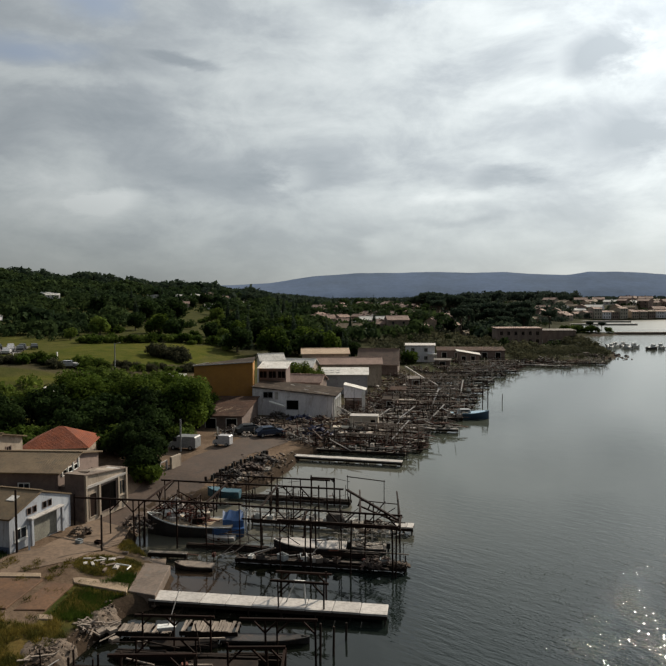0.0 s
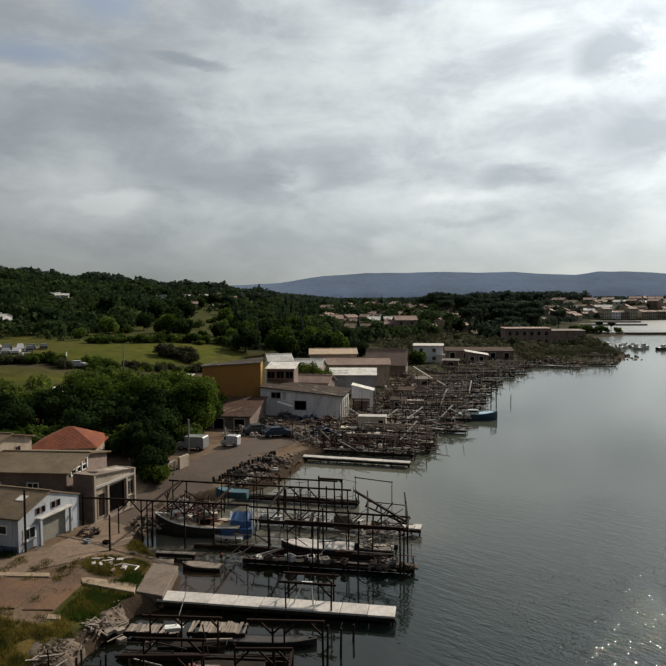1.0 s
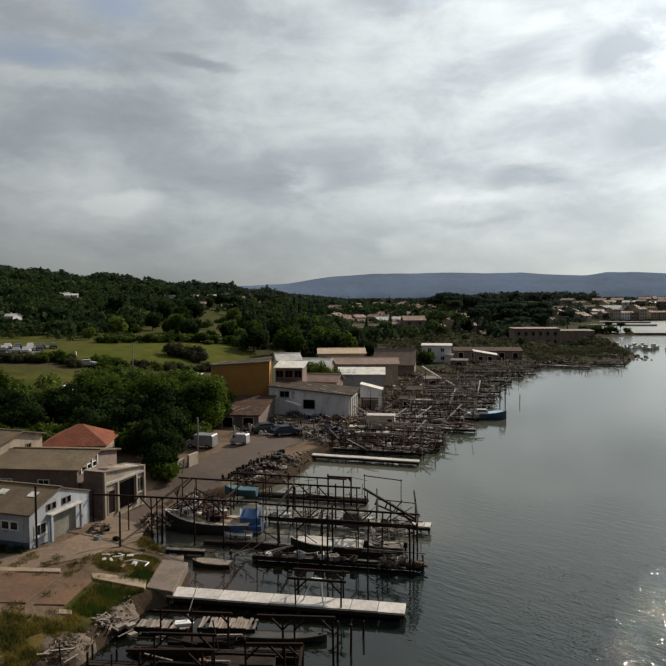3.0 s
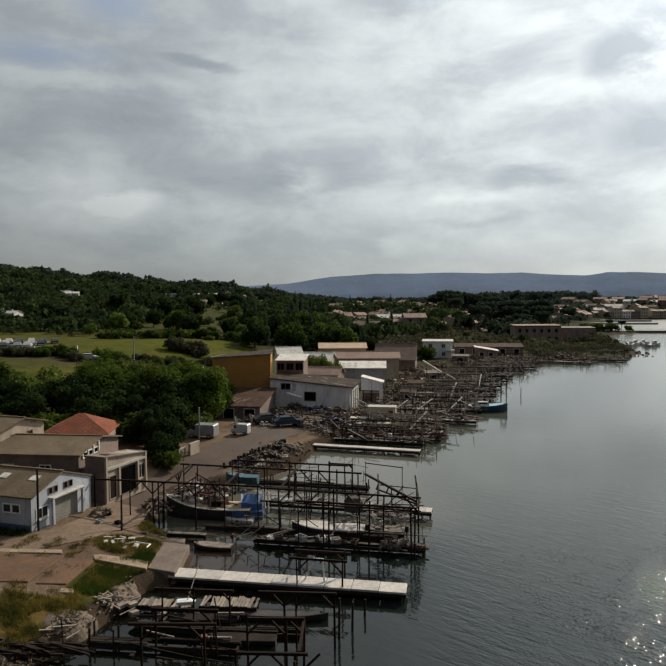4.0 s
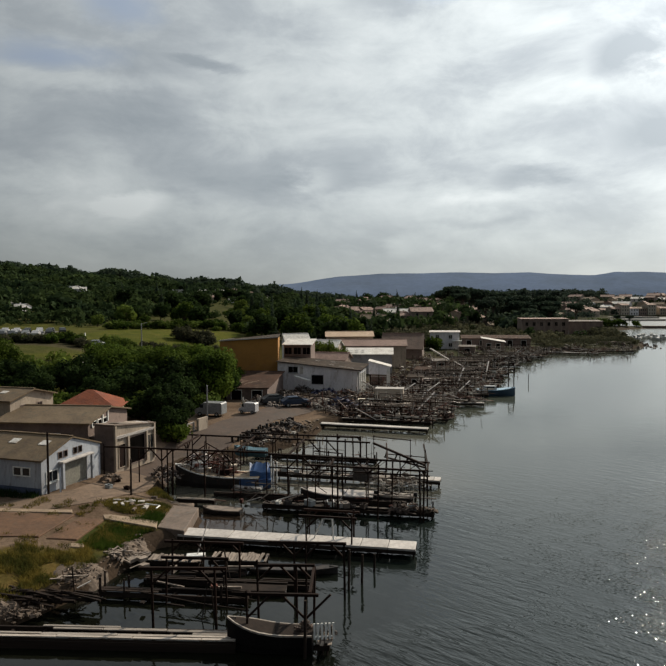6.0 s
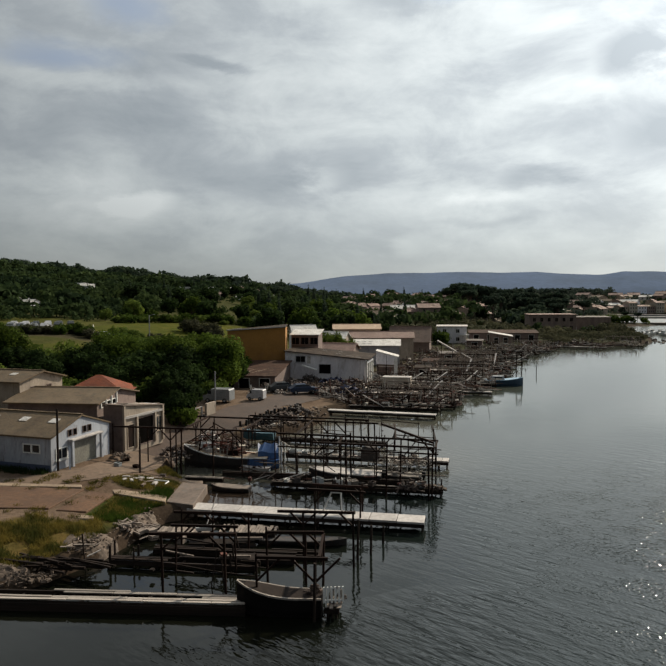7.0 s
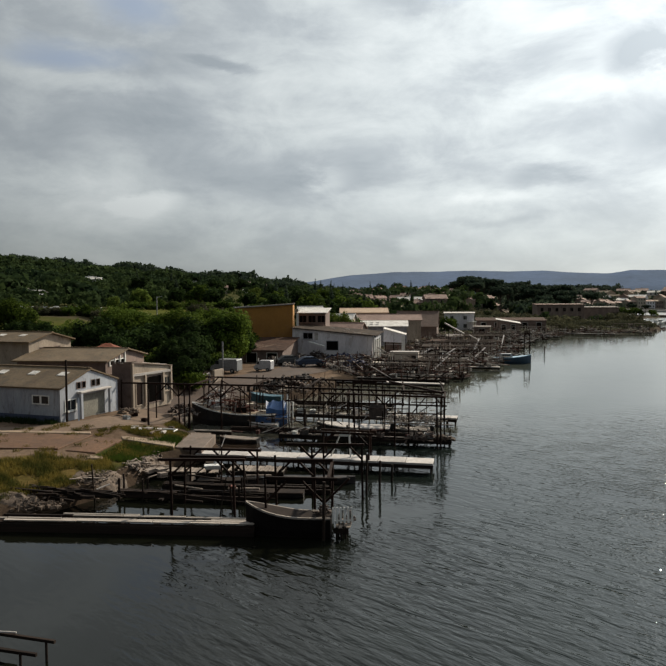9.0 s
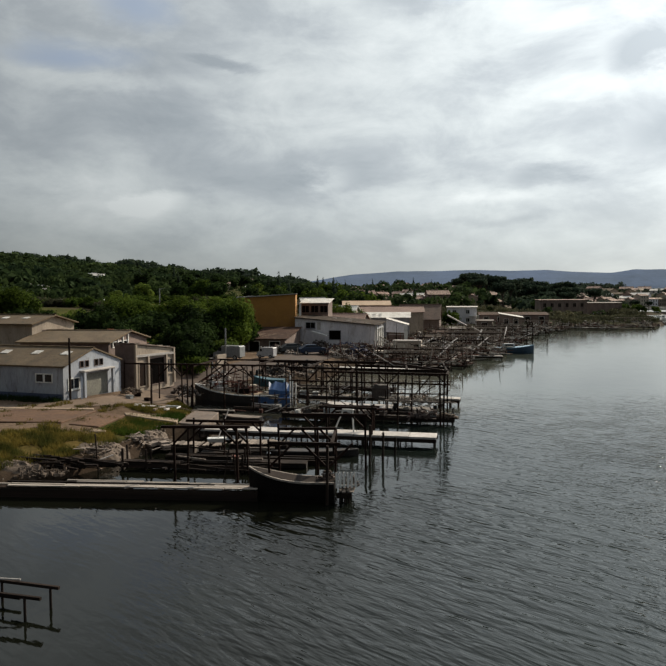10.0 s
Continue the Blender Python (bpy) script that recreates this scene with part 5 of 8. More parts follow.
bar("chord", tr, (2.5, 0, 3.2), (10.1, 0, 4.0), 0.12, M_RUST)
for a in (2.6, 4.6, 6.6, 8.4):
    bar("strut", tr, (a, 0, 3.2 + (a - 2.5) * 0.105), (a + 0.5, 0, 4.05), 0.09, M_RUST)
bale = thing("net_bale", 0.1, 61.5, 0.66, -11, "tall dark bale of nets standing on the jetty", "net")
bm = bmesh.new()
rr = random.Random(19)
loft(bm, [[((0.85 - 0.25 * k) * math.cos(a * math.tau / 12) * rr.uniform(0.85, 1.12), (0.5 - 0.1 * k) * math.sin(a * math.tau / 12) * rr.uniform(0.8, 1.1), z + rr.uniform(-0.07, 0.07)) for a in range(12)] for k, z in ((0, 0.0), (-0.3, 0.45), (-0.1, 0.95), (0.8, 1.35))])
part("wrapping", bm, M_NET, bale)
rng = random.Random(77)
for k, ((ax, ay), (bx, by)) in enumerate(FAR):
    if k in (4, 17):
        continue
    for j in range(2 if k < 16 else 1):
        off = rng.uniform(0.5, 1.6) + j * 1.5
        s0, s1 = rng.uniform(0.05, 0.35), rng.uniform(0.7, 1.0)
        a = (ax + (bx - ax) * s0, ay + (by - ay) * s0 + off)
        b = (ax + (bx - ax) * s1, ay + (by - ay) * s1 + off)
        n = rng.choice((4, 5, 6))
        rig("rack_frame", a, b, rng.uniform(1.5, 3.4), [(i + rng.uniform(-0.2, 0.2)) / n for i in range(n + 1)], "dark pole frame for hoisting oyster ropes", material=rng.choice((M_RUST, M_DARKWOOD, M_TIMBER, M_TIMBER)), w=0.15,
            brace=0.8, second=rng.choice((None, 1.2, 1.6)), seed=900 + 10 * k + j)
# tall pair of poles and slanting conveyors further on
rig("mast_frame", (29.6, 133.0), (30.6, 132.6), 5.0, (0.05, 0.95), "tall pale-lit pole frame at the stage end", seed=41, brace=0.8, second=4.6, w=0.2)
for p, q, w in (((16.7, 155.6, 5.9), (20.4, 150.8, 3.7), 0.4), ((21.1, 148.4, 3.6), (23.0, 147.6, 2.5), 0.3), ((9.5, 113, 3.2), (5.5, 109, 1.2), 0.22), ((14, 116, 3.0), (10.5, 112, 1.3), 0.2), ((19.5, 118, 3.0), (16.5, 114, 1.2), 0.2),
                ((11.5, 102, 3.2), (8.0, 97.5, 0.7), 0.2), ((21, 134, 3.6), (19, 129, 1.0), 0.25), ((29, 150, 3.4), (27.5, 145, 1.0), 0.25)):
    t = thing("conveyor", *p, 0, "pale slanting conveyor trough between the stages", "conveyor", "slanting conveyors")
    d = Vector(q) - Vector(p)
    bar("trough", t, (0, 0, 0), d, w, M_SLAB, h=w * 0.6)
    bar("leg", t, d * 0.2, Vector((d.x * 0.2, d.y * 0.2, -p[2] - 0.6)), 0.12, M_RUST)
    bar("leg", t, d * 0.8, Vector((d.x * 0.8, d.y * 0.8, -p[2] - 0.6)), 0.12, M_RUST)

# rails, lashed poles and walkways hung through the great frames
rng = random.Random(83)
for k in range(10):
    s, w = rng.random(), rng.random()
    x, y = -13 + 17 * s, 55.0 + 14.5 * w - 3.2 * s
    l, z = rng.uniform(2.5, 6.5), rng.choice((1.1, 1.5, 1.9, 2.4, 2.9, 3.4))
    tagged(bar("lashed_rail", None, (x, y, z), (min(x + l, 6.0), y - l * 0.19, z + rng.uniform(-0.15, 0.15)), rng.uniform(0.07, 0.13), rng.choice((M_RUST, M_RUST, M_DARKWOOD, M_DARKWOOD, M_TIMBER)), "log"), "dark rail lashed through the net frames", "rail", "lashed rails")
for k in range(9):
    s, w = rng.random(), rng.random()
    x, y = -12 + 17 * s, 55.5 + 15 * w - 3.2 * s
    tagged(bar("stage_pole", None, (x, y, -0.8), (x + rng.uniform(-0.15, 0.15), y + rng.uniform(-0.1, 0.1), rng.uniform(0.9, 3.6)), rng.uniform(0.08, 0.14), rng.choice((M_RUST, M_DARKWOOD)), "log"), "dark upright pole standing among the net frames", "pole", "stage poles")

# single mooring posts
for x, y, h in ((0.7, 42.3, 1.1), (-0.9, 39.6, 2.4), (-0.1, 40.4, 1.8), (-2.95, 31.6, 2.9), (35.0, 139, 1.8), (9.9, 90.5, 1.4)):
    t = tagged(bar("mooring_post", None, (x, y, -1.0), (x + 0.05, y, h), 0.17, M_DARKWOOD, "log"), "single dark mooring post standing in the water", "post", "mooring posts")

# little jetty nearest the camera
near = thing("little_jetty", -11.2, 20.3, 0, -12.5, "small dark jetty frame of thin rails", "pier")
bar("rail", near, (-9.0, 0.0, 0.68), (0.32, 0.02, 0.70), 0.1, M_DARKWOOD)
bar("rail", near, (-9.0, -1.02, 0.70), (0.33, -0.86, 0.73), 0.1, M_DARKWOOD)
bar("rail", near, (-9.0, -0.1, 0.25), (-1.1, -0.1, 0.25), 0.09, M_DARKWOOD)
for x, y, z in ((0.0, 0.0, 0.7), (-1.9, 0.0, 0.7), (-4.0, 0.0, 0.7), (-6.2, 0.0, 0.7), (-0.22, -0.92, 0.73), (-2.6, -0.94, 0.72), (-5.0, -0.98, 0.72)):
    bar("post", near, (x, y, -1.0), (x, y, z), 0.1, M_DARKWOOD, "log")
for x in (-2.2, -4.4, -6.6):
    bar("crosshead", near, (x, -1.05, 0.62), (x, 0.1, 0.6), 0.09, M_DARKWOOD)
for k in range(12):
    board("plank", near, -7.6 + k * 0.42, -0.5, 0.78, 0.3, 1.15, 0.05, M_TIMBER, 3 * (k % 3))
bar("hose", near, (-3.4, -0.5, 0.84), (-2.3, -0.3, 0.88), 0.08, M_SLAB, "log")
bar("hose", near, (-2.3, -0.3, 0.88), (-1.2, 0.05, 0.80), 0.08, M_SLAB, "log")

# stubby dark posts and tyres along the road edge by the scrap
rng = random.Random(91)
for k in range(22):
    s = k / 21
    x, y = -14.4 + 5.6 * s + rng.uniform(-0.15, 0.15), 75.6 + 12.6 * s
    t = tagged(bar("bollard", None, (x, y, lie(x, y) - 0.2), (x + rng.uniform(-0.1, 0.1), y, lie(x, y) + rng.uniform(0.4, 0.7)), rng.uniform(0.3, 0.5), M_RUBBER if k % 3 else M_DARKWOOD, "log"), "dark stub post along the quay road edge", "post", "road edge posts")
# loose poles leaning and lying about the stages
for k in range(70):
    p, q = rng.choice(FAR[:17])
    s = rng.random()
    x, y = p[0] + (q[0] - p[0]) * s, p[1] + (q[1] - p[1]) * s + rng.uniform(-1.5, 1.5)
    a, l = rng.uniform(-0.9, 0.9) + (3.14 if rng.random() < 0.5 else 0), rng.uniform(1.8, 4.5)
    up = rng.uniform(0.0, 0.7)
    tagged(bar("loose_pole", None, (x, y, 0.5), (x + l * math.cos(a) * math.cos(up), y + l * math.sin(a) * 0.5, 0.6 + l * math.sin(up)), rng.uniform(0.10, 0.2), rng.choice((M_SLAB, M_SLAB, M_TIMBER, M_FRAME, M_DARKWOOD)), "log"), "loose pole leaning across the oyster stages", "pole", "loose poles")
for k in range(26):
    s = rng.random()
    x, y = -12 + 17 * s, 55.8 - 2.9 * s + rng.uniform(-0.6, 0.6) + rng.choice((0, 9.0))
    a, l = rng.uniform(-0.6, 0.6), rng.uniform(1.2, 3.2)
    up = rng.uniform(0.0, 0.9)
    tagged(bar("loose_pole", None, (x, y, 0.55), (x + l * math.cos(a) * math.cos(up), y + l * math.sin(a) * 0.4, 0.62 + l * math.sin(up)), rng.uniform(0.06, 0.12), rng.choice((M_SLAB, M_TIMBER, M_DARKWOOD, M_RUST)), "log"), "loose pole lying among the gear on a stage", "pole", "loose poles")
# deck gear and rigging on the fishing boat
t = thing("rigging_frame", -14.2, 61.9, 1.2, 176, "brown gallows and derrick poles on the fishing boat", "frame")
for a, b in (((-1.6, -0.8, 0), (-1.6, -0.7, 2.4)), ((-1.6, 0.8, 0), (-1.6, 0.7, 2.4)), ((-1.6, -0.7, 2.4), (-1.6, 0.7, 2.4)), ((-1.6, 0, 2.3), (2.2, 0.1, 1.0)), ((0.6, 0, 0), (0.4, 0, 3.0)), ((0.4, 0, 2.9), (-2.6, 0.4, 1.4)), ((0.4, 0, 2.6), (3.0, -0.2, 0.9)), ((1.6, -0.9, 0), (1.4, -0.8, 1.5)), ((1.6, 0.9, 0), (1.4, 0.8, 1.5)), ((1.4, -0.8, 1.5), (1.4, 0.8, 1.5))):
    bar("spar", t, a, b, 0.11, M_RUST, "log")
for x, y, sx, sy, sz, m in ((-15.2, 62.4, 1.4, 1.1, 1.0, M_FRAME), (-14.9, 61.5, 0.7, 0.6, 0.6, M_SLAB), (-12.7, 61.6, 0.9, 0.9, 0.5, M_RUST), (-12.0, 62.5, 0.6, 0.6, 0.7, M_DECK)):
    tagged(board("deck_box", None, x, y, 1.15 + sz / 2, sx, sy, sz, m, 12), "worn box on the fishing boat's deck", "box", "deck boxes")


def jumble(name, lines, n, material, label, seed, length=(0.6, 3.0), thick=(0.04, 0.12), lift=(0.0, 1.6), spread=1.4, steep=0.5, skew=22):
    """Poles, boards, ropes and boxes past counting, thrown along the given lines: one joined mesh."""
    rng = random.Random(seed)
    bm = bmesh.new()
    for _ in range(n):
        (ax, ay), (bx, by) = rng.choice(lines)
        s = rng.random()
        x, y = ax + (bx - ax) * s, ay + (by - ay) * s + rng.uniform(-spread, spread)
        z = max(0.55, lie(x, y)) + rng.uniform(*lift) * rng.random()
        k = rng.random()
        l, w = rng.uniform(*length), rng.uniform(*thick)
        if k < steep * 0.5:
            m = pose(x, y, z, rng.uniform(-14, 14), rng.uniform(-14, 14), rng.uniform(0, 90))
            a, b, c = w, w, l
        elif k < 0.8:
            m = pose(x, y, z, rng.uniform(-6, 6), rng.uniform(-35, 35) if k < steep else rng.uniform(-5, 5), rng.gauss(-12, skew))
            a, b, c = l, w, w
        else:
            m = pose(x, y, z, rng.uniform(-9, 9), rng.uniform(-9, 9), rng.uniform(0, 90))
            a, b, c = w * 5, w * 3.5, w * rng.uniform(1.5, 4)
        for v in box(bm, -a / 2, a / 2, -b / 2, b / 2, -c / 2, c / 2):
            v.co = m @ v.co
    tagged(part(name, bm, material, None), label, "clutter", kind="stuff")


M_REDDISH = surface("rust_red_gear", (0.12, 0.040, 0.028), (0.07, 0.028, 0.022), 1.0, island=0.4)
M_PALEGEAR = surface("bleached_gear", (0.46, 0.43, 0.39), (0.26, 0.235, 0.21), 1.0, island=0.5)
SHOREWARD = [(p, (p[0] - 4.5, p[1] + 3.0)) for p, q in FAR]
jumble("stage_clutter", FAR, 620, M_DARKWOOD, "dark poles and gear strewn over the oyster stages", 301, lift=(0.0, 2.6), skew=12)
jumble("stage_clutter", FAR[2:], 420, M_PALEGEAR, "pale boards and floats strewn over the oyster stages", 302, lift=(0.0, 2.4), thick=(0.05, 0.14), skew=14)
jumble("stage_clutter", FAR + SHOREWARD, 420, M_REDDISH, "rust-red gear strewn over the oyster stages", 303, lift=(0.0, 1.8))
jumble("shore_gear", SHOREWARD, 700, M_DEBRIS, "dark gear heaped along the shore sheds", 304, lift=(0.0, 1.4), thick=(0.06, 0.16))
jumble("shore_gear", SHOREWARD, 260, M_PALEGEAR, "pale tubs, boards and sheets along the shore sheds", 305, lift=(0.0, 1.4), thick=(0.06, 0.16))
NEAR = [((-13.5, 56.0), (5.6, 52.8)), ((-9.6, 65.0), (5.6, 62.1)), ((-11.5, 73.0), (1.8, 70.2)), ((-13.0, 58.6), (3.8, 55.6))]
jumble("frame_clutter", NEAR, 60, M_RUST, "dark bars, hooks and ropes hung among the net frames", 306, length=(0.4, 2.2), thick=(0.025, 0.07), lift=(0.0, 3.0), spread=0.7)
jumble("frame_clutter", [((0.5, 57.8), (4.6, 57.0)), ((1.0, 60.8), (5.6, 60.0)), NEAR[1]], 150, M_PALEGEAR, "pale ropes, floats and boards among the net frames", 307, length=(0.3, 1.6), thick=(0.025, 0.07), lift=(0.0, 1.2), spread=0.6)
jumble("frame_clutter", NEAR + [((-12, 42.5), (-3, 40)), ((-15, 38.6), (-6.6, 37.9))], 18, M_REDDISH, "rust-red gear among the walkways", 308, length=(0.3, 1.8), thick=(0.03, 0.08), lift=(0.0, 0.5), spread=0.6, steep=0.1, skew=8)
jumble("walkway_clutter", [((-14, 41.8), (-3.5, 40.2)), ((-15, 38.6), (-6.6, 37.9)), ((-13, 36.0), (-6.5, 35.8))], 12, M_DARKWOOD, "dark boards and sticks among the sunken walkways", 309, length=(0.8, 3.4), thick=(0.04, 0.09), lift=(-0.2, 0.3), spread=0.9, steep=0.1, skew=7)
jumble("walkway_clutter", [((-14, 41.8), (-3.5, 40.2)), ((-15, 38.6), (-6.6, 37.9))], 5, M_TIMBER, "weathered boards among the sunken walkways", 310, length=(0.8, 3.2), thick=(0.05, 0.12), lift=(-0.2, 0.2), spread=0.9, steep=0.1, skew=6)
jumble("boat_gear", [((-16.4, 62.3), (-11.5, 61.6))], 130, M_REDDISH, "rust-brown gear and rigging heaped on the fishing boat", 311, length=(0.3, 2.0), thick=(0.03, 0.09), lift=(0.8, 2.6), spread=0.8)
jumble("boat_gear", [((-16.8, 62.3), (-13.0, 61.8))], 110, M_PALEGEAR, "pale ropes and boxes heaped on the fishing boat", 312, length=(0.3, 1.4), thick=(0.04, 0.1), lift=(0.7, 1.5), spread=0.8)
jumble("yard_scrap", [((-17.5, 99), (-9.5, 101)), ((-16, 103.5), (-7, 106)), ((-13.5, 110.5), (-3.0, 105.5))], 60, M_DEBRIS, "dark scrap strewn before the white house", 313, length=(0.4, 2.4), thick=(0.06, 0.2), lift=(0.0, 0.8), spread=1.2)
jumble("yard_scrap", [((-17.5, 99), (-11.5, 100))], 40, M_PALEGEAR, "pale sheet scrap strewn in the yard", 314, length=(0.4, 2.0), thick=(0.06, 0.2), lift=(0.0, 0.9), spread=1.2)
jumble("roadside_scrap", [((-12.8, 77.0), (-8.0, 86.0)), ((-11.5, 76.0), (-7.5, 83.0))], 50, M_PALEGEAR, "pale scraps among the quay rubble", 315, length=(0.2, 0.9), thick=(0.05, 0.14), lift=(0.0, 0.3), spread=0.8)
jumble("bank_planks", [((-20.0, 36.0), (-15.8, 36.9))], 46, M_DARKWOOD, "stack of dark old planks lying along the bank", 316, length=(1.2, 3.4), thick=(0.05, 0.12), lift=(0.0, 0.35), spread=0.55, steep=0.05, skew=8)
jumble("bank_planks", [((-16.6, 42.6), (-14.4, 42.9))], 30, M_TIMBER, "weathered planks fanned out on the bank", 317, length=(0.7, 1.6), thick=(0.06, 0.12), lift=(0.0, 0.3), spread=0.5, steep=0.05, skew=50)
jumble("bank_shards", [((-19.8, 34.4), (-17.5, 35.2)), ((-18.2, 38.6), (-16.6, 39.8))], 200, M_STONE, "broken shells and shards on the bank", 318, length=(0.12, 0.4), thick=(0.03, 0.07), lift=(-0.05, 0.2), spread=0.5)
jumble("gable_gear", [((4.0, 111.0), (9.0, 108.5)), ((6.5, 117), (10, 114)), ((3.0, 107.0), (6.0, 105.0))], 150, M_PALEGEAR, "pale frames, tubs and boards stacked by the white house", 319, length=(0.5, 2.4), thick=(0.06, 0.16), lift=(0.0, 1.8), spread=1.3)
jumble("gable_gear", [((4.0, 111.0), (9.0, 108.5)), ((6.5, 117), (10, 114)), ((3.0, 107.0), (6.0, 105.0))], 170, M_DEBRIS, "dark frames and gear stacked by the white house", 320, length=(0.5, 2.6), thick=(0.06, 0.16), lift=(0.0, 1.8), spread=1.3)
M_WARMGEAR = surface("rust_brown_gear", (0.135, 0.072, 0.052), (0.070, 0.040, 0.031), 1.2, bump=0.4, island=0.5)
jumble("stage_gear", FAR, 300, M_PALEGEAR, "pale boards, tubs and crates laid on the stages", 331, length=(1.4, 4.5), thick=(0.07, 0.15), lift=(0.3, 1.5), spread=1.2, steep=0.12, skew=10)
jumble("stage_gear", FAR, 420, M_WARMGEAR, "rust-brown racks and crates piled on the stages", 332, length=(0.8, 3.5), thick=(0.07, 0.16), lift=(0.2, 1.7), spread=1.4, steep=0.25, skew=14)
HUTS = [((7.6, 112.6), (9.6, 111.8)), ((10.4, 119.0), (12.4, 118.4)), ((8.4, 131.5), (10.4, 131)), ((13.6, 139), (15.6, 138.6)), ((12.2, 147.5), (14.4, 147)), ((17.2, 169), (19.4, 168.6)), ((8.6, 106), (10.6, 105.4)), ((11, 126.6), (13, 126.2))]
jumble("hut_gear", HUTS, 150, M_DEBRIS, "dark gear piled round the stage huts", 321, length=(0.5, 2.6), thick=(0.06, 0.16), lift=(0.0, 2.6), spread=1.6)
jumble("hut_gear", HUTS, 90, M_PALEGEAR, "pale boards and tubs piled round the stage huts", 322, length=(0.4, 2.2), thick=(0.05, 0.14), lift=(0.0, 2.4), spread=1.6)


# ---- boats ----
def boat(name, x, y, turn, length, beam, depth, hull_mat, deck_mat, label, z=0.0, sheer=0.35, cabin=None, open_well=True, engine=True, gunwale=None):
    """A small work boat, bow at +x of its own axes."""
    t = thing(name, x, y, z, turn, label, "boat", "moored boats")
    n = 11
    rings = []
    for k in range(n):
        s = k / (n - 1)
        u = -length / 2 + length * s
        w = beam / 2 * (0.86 + 0.14 * math.sin(s * 2.2)) * (1 - max(0, (s - 0.55) / 0.45) ** 2.2 * 0.97)
        top = depth * 0.62 + sheer * max(0, s - 0.3) ** 1.8 * 1.9
        keel = -depth * 0.38 + max(0, s - 0.7) ** 2 * depth * 2.6
        rings.append([(u, -w, top), (u, -w * 0.88, top * 0.35), (u, -w * 0.45, keel), (u, w * 0.45, keel), (u, w * 0.88, top * 0.35), (u, w, top)])
    bm = bmesh.new()
    loft(bm, rings)
    part("hull", bm, hull_mat, t)
    bm = bmesh.new()
    lo = -0.015
    loft(bm, [[(r[0][0], r[0][1] * 0.9, r[0][2] - lo + 0.02), (r[5][0], r[5][1] * 0.9, r[5][2] - lo + 0.02), (r[5][0], r[5][1] * 0.9, r[5][2] - lo + 0.06), (r[0][0], r[0][1] * 0.9, r[0][2] - lo + 0.06)] for r in rings[:-1]])
    part("deck", bm, deck_mat, t)
    for i in (0, 5):
        bm = bmesh.new()
        pts = [Vector(r[i]) for r in rings]
        loft(bm, [[p + Vector((0, -0.05, -0.02)), p + Vector((0, 0.05, -0.02)), p + Vector((0, 0.05, 0.07)), p + Vector((0, -0.05, 0.07))] for p in pts])
        part("gunwale", bm, gunwale or deck_mat, t)
    top = depth * 0.62
    for s in (-0.28, 0.02):
        board("thwart", t, length * s, 0, top + 0.02, 0.28, beam * 0.8, 0.05, deck_mat)
    if cabin:
        cx, cl, cw, ch, cm = cabin
        bm = bmesh.new()
        loft(bm, [[(cx - cl / 2, -cw / 2, top - 0.1), (cx + cl / 2, -cw / 2, top - 0.1), (cx + cl / 2, cw / 2, top - 0.1), (cx - cl / 2, cw / 2, top - 0.1)],
                  [(cx - cl / 2, -cw / 2 * 0.92, top + ch), (cx + cl / 2 * 0.8, -cw / 2 * 0.92, top + ch), (cx + cl / 2 * 0.8, cw / 2 * 0.92, top + ch), (cx - cl / 2, cw / 2 * 0.92, top + ch)]])
        c = part("cabin", bevelled(bm, 0.05), cm, t)
        bm = bmesh.new()
        box(bm, cx - cl / 2 * 0.7, cx + cl / 2 * 0.55, -cw / 2 * 0.99, cw / 2 * 0.99, top + ch * 0.5, top + ch * 0.85)
        part("window_band", bm, M_GLASS, c)
    if engine:
        bm = bmesh.new()
        box(bm, -length / 2 - 0.35, -length / 2 - 0.02, -0.17, 0.17, top - 0.1, top + 0.38)
        box(bm, -length / 2 - 0.25, -length / 2 - 0.1, -0.06, 0.06, -0.3, top)
        part("outboard_motor", bevelled(bm, 0.03), M_RUBBER, t)
    return t


boat("fishing_boat", -13.4, 61.9, 176, 8.2, 2.7, 1.7, M_HULL, surface("tan_deck_boards", (0.40, 0.31, 0.22), (0.27, 0.205, 0.145), 1.1, stain=(0.16, 0.11, 0.08)), "wooden fishing boat with a tan deck and upswept bow", sheer=0.9, engine=False, gunwale=M_FRAME)
boat("covered_boat", -10.2, 61.5, 190, 3.6, 2.2, 1.3, M_BLUE, M_BLUE, "small boat with faded blue topsides", sheer=0.3, engine=False)
t = thing("blue_tarpaulin", -9.7, 62.0, 0.4, 8, "bright blue tarpaulin hung over a boat frame", "tarpaulin")
bm = bmesh.new()
rr = random.Random(5)
rings = []
for k in range(7):
    u = -0.7 + 1.9 * k / 6
    rings.append([(u, -1.0 + rr.uniform(-.1, .1), 0.1), (u, -0.9, 1.1 + rr.uniform(-.1, .15)), (u, 0, 1.75 + rr.uniform(-.15, .15)), (u, 0.9, 1.2 + rr.uniform(-.15, .15)), (u, 1.0, 0.1)])
loft(bm, rings, closed=False, caps=False)
part("sheet", bm, M_BLUE, t)
for a in (-0.6, 1.1):
    bar("hoop", t, (a, 0, 0), (a, 0, 1.7), 0.1, M_STEEL)
for x, y, h in ((-8.5, 62.6, 2.7), (-8.2, 61.9, 2.3), (-8.0, 62.9, 2.0)):
    tagged(bar("white_post", None, (x, y, -0.8), (x + 0.04, y, h), 0.15, M_FRAME, "log"), "white-painted mooring post beside the blue tarpaulin", "post", "white posts")
boat("white_boat", -2.1, 57.3, 172, 6.4, 2.0, 1.1, M_HULL, M_CANVAS, "flat launch under a pale cover moored under the frames", sheer=0.3, engine=True, open_well=False, gunwale=M_CANVAS)
